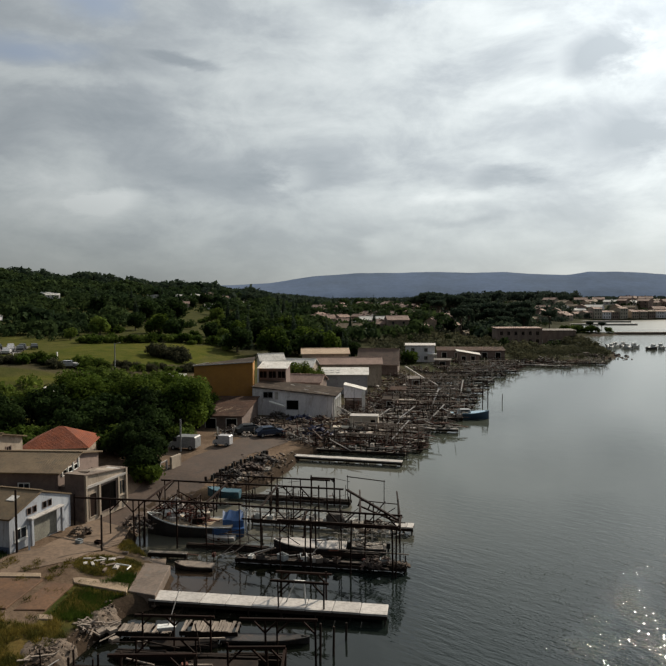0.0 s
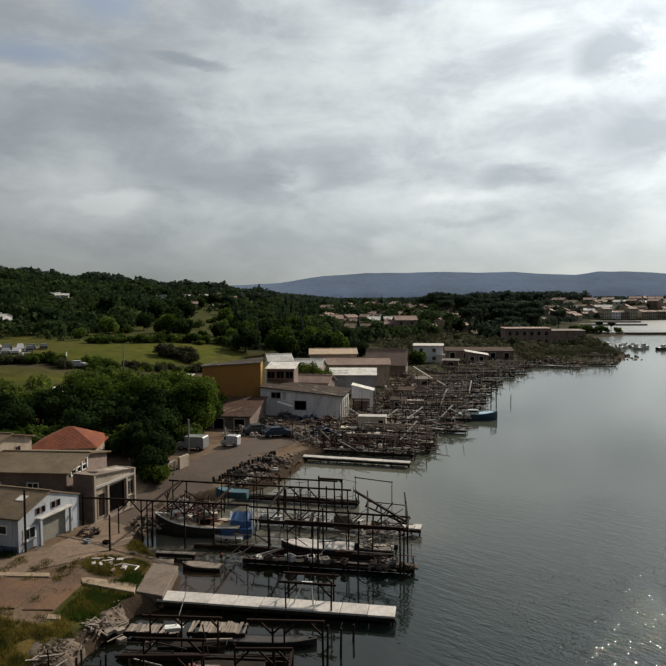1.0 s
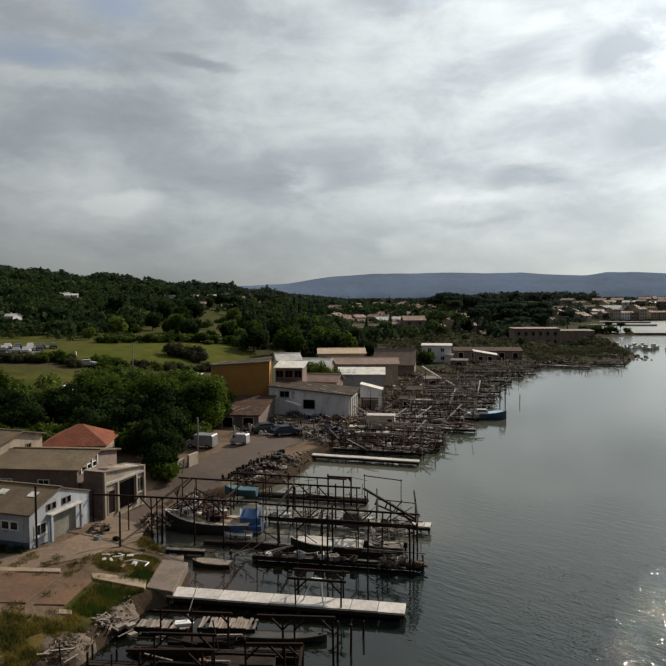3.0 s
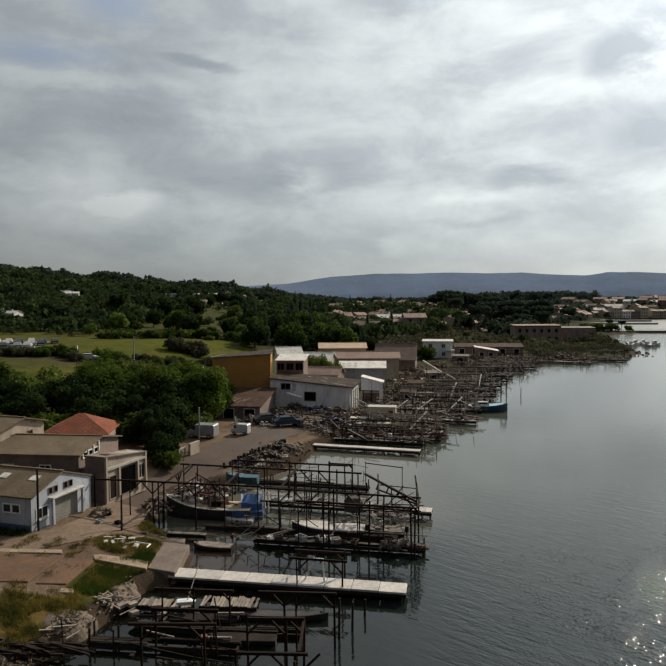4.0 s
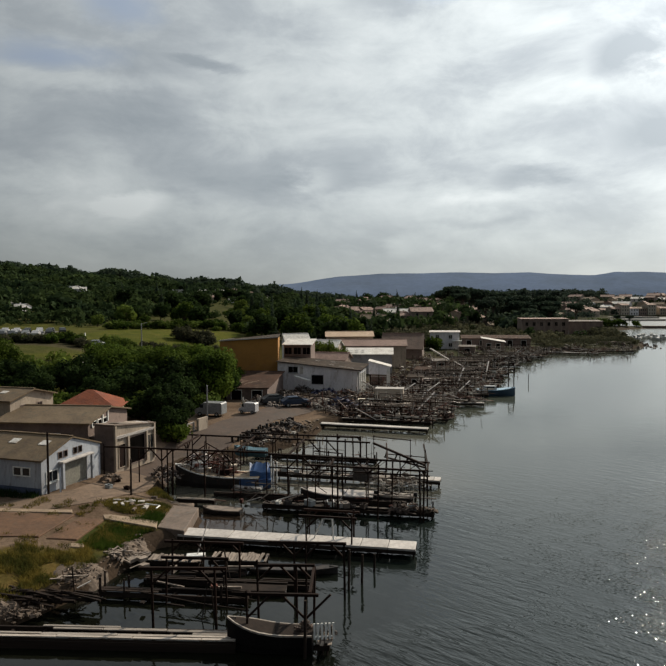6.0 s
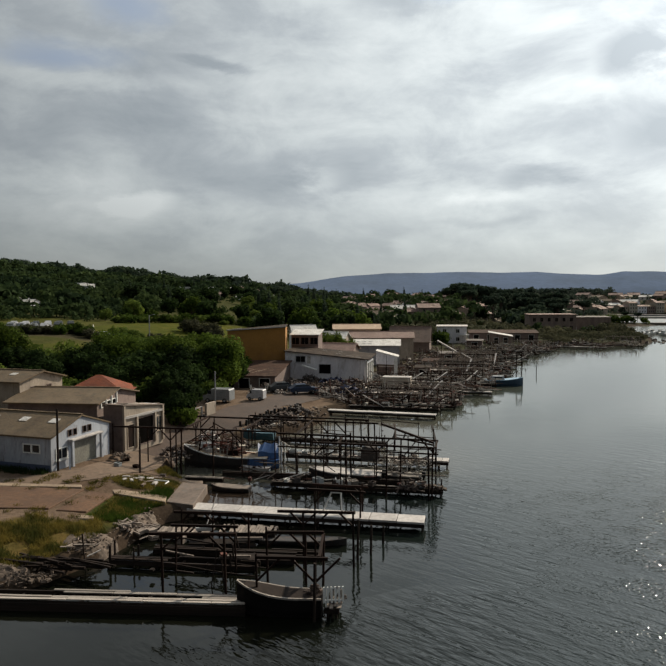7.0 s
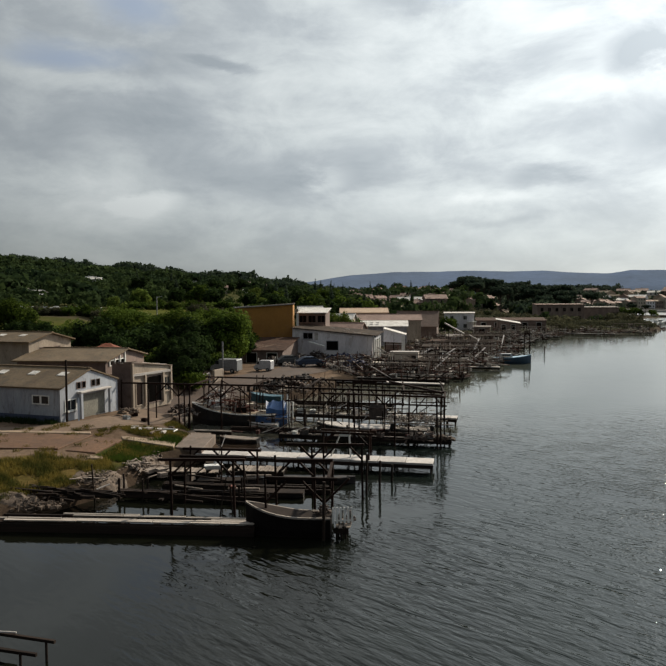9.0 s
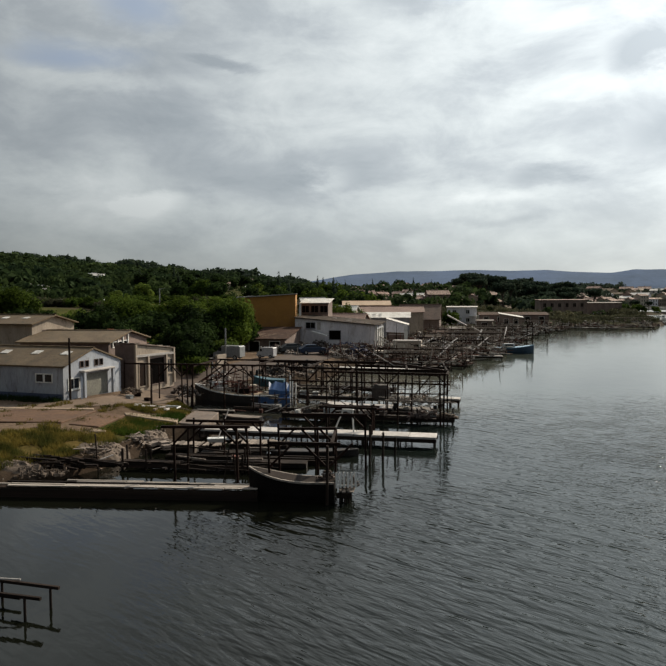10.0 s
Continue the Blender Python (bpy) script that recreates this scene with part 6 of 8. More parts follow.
boat("black_barge", -4.75, 32.45, 178, 4.3, 1.3, 1.58, surface("black_tar", (0.012, 0.010, 0.010), (0.007, 0.006, 0.006), 0.8, rough=0.7, gloss=0.1), M_DARKWOOD, "black-hulled barge with a pale rail at the boardwalk end", sheer=0.6, engine=False, gunwale=M_PALEDECK)
boat("dark_punt", -4.4, 42.0, -3, 5.6, 0.95, 0.4, M_HULL, M_HULL, "long narrow dark punt", sheer=0.15, engine=False)
boat("blue_dinghy", -11.9, 71.8, 172, 3.6, 1.4, 0.75, M_TEAL, M_TEAL, "faded teal-blue dinghy with a white rim behind the frames", z=0.75, engine=False)
boat("grey_punt", -9.5, 41.4, 0, 4.2, 0.85, 0.4, M_HULL, M_DARKWOOD, "grey flat punt among the walkways", engine=False, sheer=0.1)
boat("low_skiff", -6.8, 38.9, 178, 4.4, 0.85, 0.42, M_HULL, M_DARKWOOD, "low dark skiff between the stages", engine=False, sheer=0.1)
boat("white_skiff", -10.4, 60.4, 176, 2.7, 1.1, 0.45, M_FRAME, M_CANVAS, "small white skiff moored below the blue tarpaulin", engine=False, sheer=0.12)
boat("low_dory", -11.4, 53.8, 172, 3.3, 1.1, 0.5, M_HULL, M_TIMBER, "low dark dory with brown boards among the mooring posts", engine=False, sheer=0.15)
boat("moored_skiff", 2.7, 57.4, 172, 3.6, 1.4, 0.7, M_HULL, M_PALEDECK, "small dark skiff loaded with pale gear", engine=True, sheer=0.15)
boat("green_skiff", 6.2, 95.6, 168, 6.0, 1.8, 0.9, M_GREENPAINT, M_TIMBER, "dark green skiff among the stages", engine=False)
boat("blue_boat", 24.6, 120.8, -4, 6.8, 2.4, 1.6, surface("faded_teal_paint", (0.035, 0.075, 0.125), (0.024, 0.052, 0.09), 0.9, rough=0.5, bump=0.1, stain=(0.10, 0.11, 0.11)), M_PALEBLUE, "blue oyster boat with a long pale blue shelter", sheer=0.5, cabin=(-0.9, 2.2, 1.4, 0.75, M_GREYPAINT), engine=False, gunwale=M_PALEBLUE)
for x, y, a in ((126, 283, 10), (131, 276, 30), (136, 279, 80), (121, 290, 0), (116, 281, 60), (119, 286, 20), (122, 279, 100), (114, 290, 40), (125, 290, 70)):
    boat("harbour_boat", x, y, a, 6.5, 2.2, 1.4, M_FRAME if a != 30 else M_HULL, M_GREYPAINT, "small moored boat off the reedy point", cabin=(0.6, 1.6, 1.4, 1.2, M_FRAME))


# ---- vehicles ----
def car(name, x, y, turn, paint, label, length=4.2, width=1.75, kind="car", group="parked vehicles"):
    z = lie(x, y) + 0.06
    t = thing(name, x, y, z, turn, label, "van" if kind != "car" else "car", group)
    hl, hw = length / 2, width / 2
    if kind == "car":
        prof = [(-hl, 0.35), (-hl, 0.85), (-hl + 0.25, 0.95), (-hl * 0.55, 1.42), (hl * 0.15, 1.44), (hl * 0.5, 0.98), (hl - 0.1, 0.82), (hl, 0.6), (hl, 0.35)]
    elif kind == "van":
        prof = [(-hl, 0.35), (-hl, 1.75), (-hl + 0.15, 1.9), (hl * 0.35, 1.9), (hl * 0.7, 1.15), (hl - 0.08, 0.98), (hl, 0.65), (hl, 0.35)]
    else:
        prof = [(-hl, 0.5), (-hl, 2.55), (-hl + 0.08, 2.6), (hl * 0.4, 2.6), (hl * 0.42, 1.95), (hl * 0.65, 1.9), (hl * 0.85, 1.2), (hl, 1.05), (hl, 0.45)]
    bm = bmesh.new()
    loft(bm, [[(u, -hw, v) for u, v in prof], [(u, -hw * 1.0, v) for u, v in prof], [(u, hw, v) for u, v in prof]])
    for v in bm.verts:
        if v.co.z > 1.0 and kind == "car":
            v.co.y *= 0.82
    body = part("body", bm, paint, t)
    top = max(v for _, v in prof)
    bm = bmesh.new()
    if kind == "car":
        box(bm, -hl * 0.6, hl * 0.33, -hw * 0.93, hw * 0.93, 0.98, 1.32)
    else:
        box(bm, hl * 0.36, hl * 0.60, -hw * 1.01, hw * 1.01, 1.2, 1.7)
    part("side_window", bm, M_GLASS, t)
    bm = bmesh.new()
    a, b = ((hl * 0.17, 1.42), (hl * 0.49, 1.0)) if kind == "car" else ((hl * 0.37, 1.86), (hl * 0.69, 1.18)) if kind == "van" else ((hl * 0.66, 1.87), (hl * 0.84, 1.24))
    loft(bm, [[(a[0], -hw * 0.75, a[1]), (a[0] + 0.03, -hw * 0.75, a[1] + 0.03), (a[0] + 0.03, hw * 0.75, a[1] + 0.03), (a[0], hw * 0.75, a[1])],
              [(b[0], -hw * 0.85, b[1]), (b[0] + 0.03, -hw * 0.85, b[1] + 0.03), (b[0] + 0.03, hw * 0.85, b[1] + 0.03), (b[0], hw * 0.85, b[1])]])
    part("windscreen", bm, M_GLASS, t)
    for sx in (-0.62, 0.62):
        for sy in (-1, 1):
            bm = bmesh.new()
            tube(bm, (sx * hl, sy * (hw - 0.2), 0.31), (sx * hl, sy * (hw + 0.01), 0.31), 0.31, n=12)
            wheel = part("wheel", bm, M_RUBBER, t)
            bm = bmesh.new()
            tube(bm, (sx * hl, sy * (hw - 0.05), 0.31), (sx * hl, sy * (hw + 0.025), 0.31), 0.17, n=8)
            part("rim", bm, M_STEEL, wheel)
    return t


tall = car("panel_van", -20.0, 89.3, 168, M_CARSILVER, "pale grey high-roofed panel van parked under the trees", 3.9, 1.8, "van")
tall.matrix_basis = tall.matrix_basis @ Matrix.Diagonal((1, 1, 0.96, 1))
car("white_van", -15.2, 91.3, 165, M_CARWHITE, "small white van parked by the quay road", 3.2, 1.5, "van").scale = (0.78, 0.78, 0.78)
car("blue_car", -9.3, 97.6, 20, M_CARBLUE, "dark blue car parked before the white house", 4.2)
car("dark_car", -12.4, 99.6, 20, M_CARDARK, "dark car parked in the yard", 4.2)
protos = [car("parked_car", -98, 168, 80, m, l) for m, l in ((M_CARWHITE, "white car in the field car park"), (M_CARDARK, "dark car in the field car park"), (M_CARSILVER, "silver car in the field car park"))]
rng = random.Random(9)
for row in range(3):
    for k in range(11):
        x, y = -110 + k * 2.9 + rng.uniform(-0.4, 0.4), 163 + row * 7.5 + 0.4 * k
        m = pose(x, y, lie(x, y) + 0.05, 0, 0, 118 + rng.uniform(-5, 5) - k * 0.6)
        if row == 0 and k in (5, 7, 9):
            protos[(k - 5) // 2].matrix_basis = m
        elif rng.random() > 0.2:
            copy_thing(rng.choice((protos[0], protos[1], protos[1], protos[1], protos[2])), m)
car("white_hatchback", -56.5, 143.5, 5, M_CARWHITE, "white car on the track below the field", 4.1)


# ---- poles and yard things ----
def pole(name, x, y, h, label, arm=True, r=0.13):
    z = lie(x, y)
    t = thing(name, x, y, z, 20, label, "pole", "poles")
    bar("shaft", t, (0, 0, -0.5), (0.03, 0, h), r * 2, M_DARKWOOD if name == "utility_pole" else M_STEEL, "log")
    if arm:
        bar("arm", t, (0, 0, h - 0.25), (0.9, 0, h + 0.05), 0.09, M_STEEL)
        board("lantern", t, 1.0, 0, h + 0.06, 0.45, 0.2, 0.1, M_GREYPAINT)
    return t


pole("lamp_post", -20.2, 88.0, 4.3, "slim pale concrete pole by the road", arm=False)
pole("street_lamp", -47.5, 146.0, 6.6, "slim lamp pole beside the field")
pole("utility_pole", -25.3, 52.7, 5.1, "dark timber pole at the shed corner", arm=False, r=0.1)
pole("utility_pole", -24.6, 36.0, 3.4, "weathered short timber pole in the grass", arm=False, r=0.08)
pole("utility_pole", -19.2, 54.6, 3.0, "dark timber post in the yard", arm=False, r=0.09)
pole("utility_pole", -17.4, 60.5, 3.0, "dark timber post at the bank", arm=False, r=0.09)
pole("radio_mast", -225, 600, 12, "thin radio mast on the wooded hill", arm=False, r=0.3)


def crate(x, y, z, rz, mat, size=0.55, label="worn plastic fish crate"):
    t = thing("crate", x, y, z, rz, label, "crate", "crates")
    s = size
    bm = bmesh.new()
    box(bm, -s / 2, s / 2, -s * 0.35, s * 0.35, 0, 0.04)
    for a0, a1, b0, b1 in ((-s / 2, s / 2, -s * 0.35, -s * 0.35 + 0.03), (-s / 2, s / 2, s * 0.35 - 0.03, s * 0.35), (-s / 2, -s / 2 + 0.03, -s * 0.35 + 0.03, s * 0.35 - 0.03), (s / 2 - 0.03, s / 2, -s * 0.35 + 0.03, s * 0.35 - 0.03)):
        box(bm, a0, a1, b0, b1, 0.04, s * 0.55)
    part("tub", bm, mat, t)
    bm = bmesh.new()
    rows = [[bm.verts.new((sx * (s / 2 + o), sy * (s * 0.35 + o), z)) for sx, sy in ((-1, -1), (1, -1), (1, 1), (-1, 1))]
            for o, z in ((0.025, s * 0.5), (0.025, s * 0.56), (-0.025, s * 0.56), (-0.025, s * 0.5))]
    for i in range(4):
        for k in range(4):
            a, b = rows[i], rows[(i + 1) % 4]
            bm.faces.new((a[k], a[(k + 1) % 4], b[(k + 1) % 4], b[k]))
    part("rim", bm, mat, t)


rng = random.Random(31)
MATS = [M_FRAME, M_GREYPAINT, M_GREYPAINT, M_DEBRIS, M_RUST, M_SLAB, M_NET, M_NET, M_TIMBER]
for _ in range(13):      # on the work stage and its head
    s = rng.random() ** 0.6
    crate(-7.8 + 13.2 * s, 55.0 - 2.15 * s + rng.uniform(-0.25, 0.25), 0.54, rng.uniform(0, 180), rng.choice(MATS), rng.uniform(0.4, 0.8))
for _ in range(12):
    s = rng.random()
    crate(-9.0 + 14.0 * s, 64.9 - 2.7 * s + rng.uniform(-0.4, 0.4), 0.68, rng.uniform(0, 180), rng.choice(MATS), rng.uniform(0.4, 0.7))
for _ in range(9):
    x, y = rng.uniform(-24, -19.5), rng.uniform(53, 68)
    if inland(np.array([x]), np.array([y]))[0] > 1.5 and x > -23.2 + (y - 53) * 0.2:
        crate(x, y, lie(x, y) + 0.06, rng.uniform(0, 180), rng.choice(MATS), rng.uniform(0.35, 0.6))
for k, (p, q) in enumerate(FAR[:16]):
    for _ in range(6):
        s = rng.random()
        crate(p[0] + (q[0] - p[0]) * s, p[1] + (q[1] - p[1]) * s + rng.uniform(-0.35, 0.35), 0.6, rng.uniform(0, 180), rng.choice(MATS), rng.uniform(0.5, 1.0))


def heap(name, x, y, z, r, h, mat, label, seed, n=60, category="net"):
    rng = random.Random(seed)
    bm = bmesh.new()
    for _ in range(n):
        a, q = rng.random() * 6.28, math.sqrt(rng.random())
        (scrap if rng.random() < 0.5 else lump)(bm, x + r * q * math.cos(a), y + r * 0.7 * q * math.sin(a), z + h * (1 - q * q) * rng.uniform(0.3, 1), r * rng.uniform(0.08, 0.22), rng)
    tagged(part(name, bm, mat, None), label, category, kind="stuff")


for k, (x, y, z, r, h, m, l) in enumerate((
        (-15.2, 62.8, 2.0, 1.1, 1.4, M_CANVAS, "pale pinkish sacks piled on the fishing boat"), (-15.3, 62.1, 1.15, 1.3, 0.9, M_STONE, "pale nets and gear heaped on the fishing boat"), (-13.3, 62.2, 1.15, 1.0, 1.2, M_DEBRIS, "brown rigging and gear heaped on the deck"),
        (-16.6, 64.5, 1.0, 1.4, 0.8, M_STONE, "pale gear and sacks behind the boat"), (-13.8, 66.8, 0.8, 1.8, 0.8, M_DEBRIS, "nets heaped on the bank"),
        (3.4, 60.9, 0.6, 1.2, 0.5, M_STONE, "pale ropes and floats in a heap"),
        (3.6, 53.2, 0.5, 1.3, 0.7, M_DEBRIS, "tangle of gear at the stage end"), (5.2, 52.9, 0.5, 0.8, 0.5, M_STONE, "pale buckets and ropes at the stage end"),
        (-1.9, 32.7, 0.55, 0.55, 0.75, M_NET, "dark net pile at the boardwalk end"), (-3.0, 32.5, 1.0, 0.5, 0.5, M_DEBRIS, "gear heaped on the barge stern"),
        (-18.4, 61.5, 1.3, 1.2, 0.7, M_DEBRIS, "dark nets dumped on the bank"), (-22.0, 57.6, 1.75, 0.9, 0.5, M_STONE, "pale sacks before the shed"), (-24.0, 66.4, 4.75, 1.1, 0.35, M_DEBRIS, "scrap dumped on the annex roof"),
        # three dark heaps by the white house are added for the shaded ground
        (-2.8, 101.2, 1.3, 2.5, 1.5, M_NAVY, "navy blue tarpaulin heap by the shore"), (-14.8, 100.4, 1.7, 2.4, 1.2, M_DEBRIS, "scrap heap in the yard"), (-12.6, 97.4, 1.7, 1.1, 0.9, M_SHELL, "pale scrap heap in the yard"), (-10.5, 103.5, 1.7, 2.6, 0.9, M_DEBRIS, "dark scrap heaped before the white house"), (-5.5, 107.5, 1.7, 2.0, 0.9, M_DEBRIS, "dark gear heaped against the white house"), (-12.0, 107.0, 1.7, 1.8, 1.3, M_NET, "black net heap by the lean-to"), (-9.3, 112.6, 1.7, 2.2, 1.3, M_NET, "dark nets heaped against the white house"), (-5.6, 110.6, 1.6, 2.4, 1.2, M_NAVY, "navy sheeting heaped against the white house"), (-17.5, 60.0, 1.2, 0.9, 0.7, M_NET, "dark net heap by the bank post"), (-10.4, 80.6, 1.2, 1.7, 0.9, M_DEBRIS, "dark scrap heaped beside the quay road"), (-8.8, 84.4, 1.2, 1.8, 1.0, M_NET, "dark nets heaped beside the quay road"), (-11.9, 77.8, 1.3, 1.3, 0.8, M_NET, "dark nets dumped at the road edge"))):
    heap("heap", x, y, z, r, h, m, l, 200 + k)

# white slatted grating at the end of the boardwalk, standing on edge
t = thing("grating", -2.0, 32.25, 0.66, 8, "white slatted grating leaning at the boardwalk end", "grating")
for k in range(6):
    bar("slat", t, (-0.5 + k * 0.19, 0, 0), (-0.5 + k * 0.19, 0.14, 0.74), 0.1, M_FRAME)
bar("slat", t, (-0.55, 0.02, 0.12), (0.5, 0.02, 0.12), 0.06, M_FRAME)
# white bench on the plank stage and a trestle on the jetty
for x, y, z, l in ((-10.8, 42.2, 0.75, "small white tub hanging from a hoist rope"),):
    t = thing("white_tub", x, y, z, 10, l, "tub")
    bm = bmesh.new()
    loft(bm, [[(-0.5, -0.22, 0), (0.5, -0.22, 0), (0.5, 0.22, 0), (-0.5, 0.22, 0)], [(-0.62, -0.3, 0.28), (0.62, -0.3, 0.28), (0.62, 0.3, 0.28), (-0.62, 0.3, 0.28)]])
    part("tub", bevelled(bm, 0.04), M_FRAME, t)
    bar("rope", t, (0.1, 0, 0.28), (0.75, 1.6, 1.9), 0.07, M_SLAB, "log")
    bar("stand", t, (-0.4, 0, 0.0), (-0.55, -0.1, -0.7), 0.08, M_RUST)
    bar("stand", t, (0.4, 0, 0.0), (0.3, -0.1, -0.7), 0.08, M_RUST)
t = thing("trestle", -2.5, 46.0, 0.73, -8, "pale trestle hoist standing on the jetty", "trestle")
bar("top", t, (-0.3, 0, 1.5), (0.45, 0, 1.5), 0.16, M_FRAME)
for a, b in ((-0.25, -0.9), (0.4, 0.5)):
    bar("leg", t, (a, 0, 1.5), (b, -0.2 * a, 0), 0.09, M_FRAME)
t = thing("white_pipe", -15.9, 50.2, 1.72, -20, "bent white plastic pipe lying on the grass", "pipe")
bar("pipe", t, (-0.9, 0.1, 0), (0.5, 0, 0.05), 0.12, M_FRAME, "log")
bar("pipe", t, (0.5, 0, 0.05), (0.6, -0.6, 0.02), 0.12, M_FRAME, "log")
rng = random.Random(12)
for _ in range(16):
    x, y = rng.gauss(-17.8, 1.1), rng.gauss(51.6, 1.0)
    tagged(board("broken_block", None, x, y, lie(x, y) + 0.08, rng.uniform(0.2, 0.8), rng.uniform(0.15, 0.4), 0.2, rng.choice((M_SLAB, M_SLAB, M_CONCRETE, M_STONE)), rng.uniform(0, 180), rng.uniform(-8, 8)), "pale broken block lying in the grass", "block", "broken blocks")
shack = thing("cream_store", 4.9, 106.4, 1.1, -8, "plain cream block store standing on the quay edge", "building")
bm = bmesh.new()
box(bm, -2.2, 2.2, -1.1, 1.1, -0.9, 2.1)
bmesh.ops.bevel(bm, geom=list(bm.edges), offset=0.05, segments=1, affect="EDGES")
part("wall", bm, M_SLABWALL, shack)
board("roof", shack, 0, 0, 2.16, 4.5, 2.3, 0.1, M_SLAB)
opening(shack, "door", "-y", 1.5, -0.1, 0.8, 1.7, (4.4, 2.2), M_DARK, M_CREAM)
ramp = thing("quay_block", 1.6, 104.9, 0.7, -8, "low cream concrete block on the quay edge", "block")
bm = bmesh.new()
box(bm, -1.9, 1.9, -0.8, 0.8, -0.6, 1.05)
bmesh.ops.bevel(bm, geom=list(bm.edges), offset=0.05, segments=1, affect="EDGES")
part("masonry", bm, M_SLABWALL, ramp)
for a in (2.6, 4.1):
    t = thing("tyre", a, 103.75 - 0.14 * (a - 2.6), 1.35, -8, "black rubber tyre hung on the quay block", "tyre", "quay tyres")
    bm = bmesh.new()
    ring = [[(0.42 * math.cos(u) + 0.13 * math.cos(u) * math.cos(v), 0.13 * math.sin(v), 0.42 * math.sin(u) + 0.13 * math.sin(u) * math.cos(v)) for v in np.linspace(0, 2 * math.pi, 7)[:-1]] for u in np.linspace(0, 2 * math.pi, 15)]
    loft(bm, ring, caps=False)
    bmesh.ops.remove_doubles(bm, verts=bm.verts, dist=0.001)
    part("tread", bm, M_RUBBER, t)
for x, y, a, lx, ly, z in ((3.2, 102.6, -10, 5.6, 2.0, 1.25), (8.2, 104.2, -14, 3.6, 1.5, 1.1), (9.6, 109.6, -10, 3.4, 1.5, 1.2), (7.0, 112.6, -12, 2.8, 1.4, 1.9), (11.6, 116.4, -8, 3.8, 1.5, 1.2), (12.4, 122.4, -10, 3.6, 1.6, 1.4), (14.5, 133.6, -6, 4.0, 1.6, 1.5)):
    t = thing("work_platform", x, y, 0, a, "pale concrete working platform at the stage head", "platform", "work platforms")
    board("top", t, 0, 0, z, lx, ly, 0.16, M_PALEDECK)
    for u in (-0.42, 0.42):
        for v in (-0.35, 0.35):
            bar("leg", t, (lx * u, ly * v, -0.8), (lx * u, ly * v, z - 0.08), 0.16, M_CONCRETE)
for x, y, a, m, r, lx, h in ((11.0, 128.5, -10, M_DINGY, M_ROOFDARK, 2.6, 1.9), (13.6, 141.0, -16, M_DINGY, M_DARKROOF, 2.8, 2.0), (19.5, 160, 0, M_DINGY, M_ROOFGREY, 3.2, 2.0), (33.0, 203.0, -12, M_DINGY, M_ROOFGREY, 4.6, 2.3)):
    flat_shed("stage_hut", x, y, a, lx, 2.2, h, h + 0.3, m, r, "small weathered hut at the head of a stage", z=0.6)
t = thing("low_wall", -18.9, 79.5, 1.8, 70, "short pale ruined wall beside the road", "wall")
bm = bmesh.new()
box(bm, -1.0, 1.0, -0.15, 0.15, -0.4, 1.5)
part("masonry", bm, M_CREAM, t)

t = thing("gate_frame", -19.7, 78.4, 1.75, 62, "pale broken gate frame beside the quay road", "gate")
for a in (-1.1, 0.0, 1.2):
    bar("post", t, (a, 0, -0.3), (a, 0, 1.25), 0.18, M_SLAB)
bar("rail", t, (-1.1, 0, 1.1), (0.0, 0, 1.2), 0.12, M_SLAB)
bar("rail", t, (-1.1, 0, 0.5), (1.2, 0, 0.45), 0.1, M_TIMBER)
flat_shed("white_hut", -51.0, 120.5, 6, 1.6, 1.3, 1.1, 1.25, M_FRAME, M_ROOFWHITE, "small white hut among the meadow trees", doors=0)
flat_shed("white_cabin", -33.0, 140.0, -4, 3.2, 3.0, 3.2, 3.4, M_GREYWALL, M_ROOFWHITE, "small white-roofed cabin behind the trees")
for x, y in ((-71.0, 149), (-62.5, 152)):
    t = thing("white_marker", x, y, lie(x, y), 0, "white post standing at the field edge", "post", "field markers")
    bar("post", t, (0, 0, -0.2), (0, 0, 1.7), 0.28, M_FRAME)


# ---- trees ----
def leaves(rng, lobes, n, size, droop=0.0):
    """Leaf clumps as small bent quads, scattered through the outer part of rounded lobes (x, y, z, rx, ry, rz)."""
    lob = np.array(lobes, float)
    vol = lob[:, 3] * lob[:, 4] * lob[:, 5]
    pick = rng.choice(len(lob), n, p=vol / vol.sum())
    d = rng.normal(size=(n, 3))
    d /= np.linalg.norm(d, axis=1)[:, None]
    r = rng.uniform(0.3, 1.3, n) ** 0.7
    c = lob[pick, :3] + d * r[:, None] * lob[pick, 3:]
    nrm = d + rng.normal(scale=0.55, size=(n, 3)) + np.array([0, 0, 0.35])
    nrm /= np.linalg.norm(nrm, axis=1)[:, None]
    u = np.cross(nrm, rng.normal(size=(n, 3)))
    u /= np.linalg.norm(u, axis=1)[:, None]
    v = np.cross(nrm, u)
    s = size * rng.uniform(0.55, 1.35, n)[:, None]
    bend = nrm * s * 0.25
    co = np.stack([c - u * s, c - v * s * 0.7 + bend, c + u * s, c + v * s * 0.7 + bend], 1).reshape(-1, 3)
    return co


def leaf_mesh(name, co, material):
    n = len(co) // 4
    me = bpy.data.meshes.new(name)
    me.vertices.add(len(co))
    me.vertices.foreach_set("co", co.astype(np.float32).ravel())
    me.loops.add(4 * n)
    me.loops.foreach_set("vertex_index", np.arange(4 * n, dtype=np.int32))
    me.polygons.add(n)
    me.polygons.foreach_set("loop_start", np.arange(0, 4 * n, 4, dtype=np.int32))
    me.update(calc_edges=True)
    me.validate()
    me.materials.append(material)
    return me


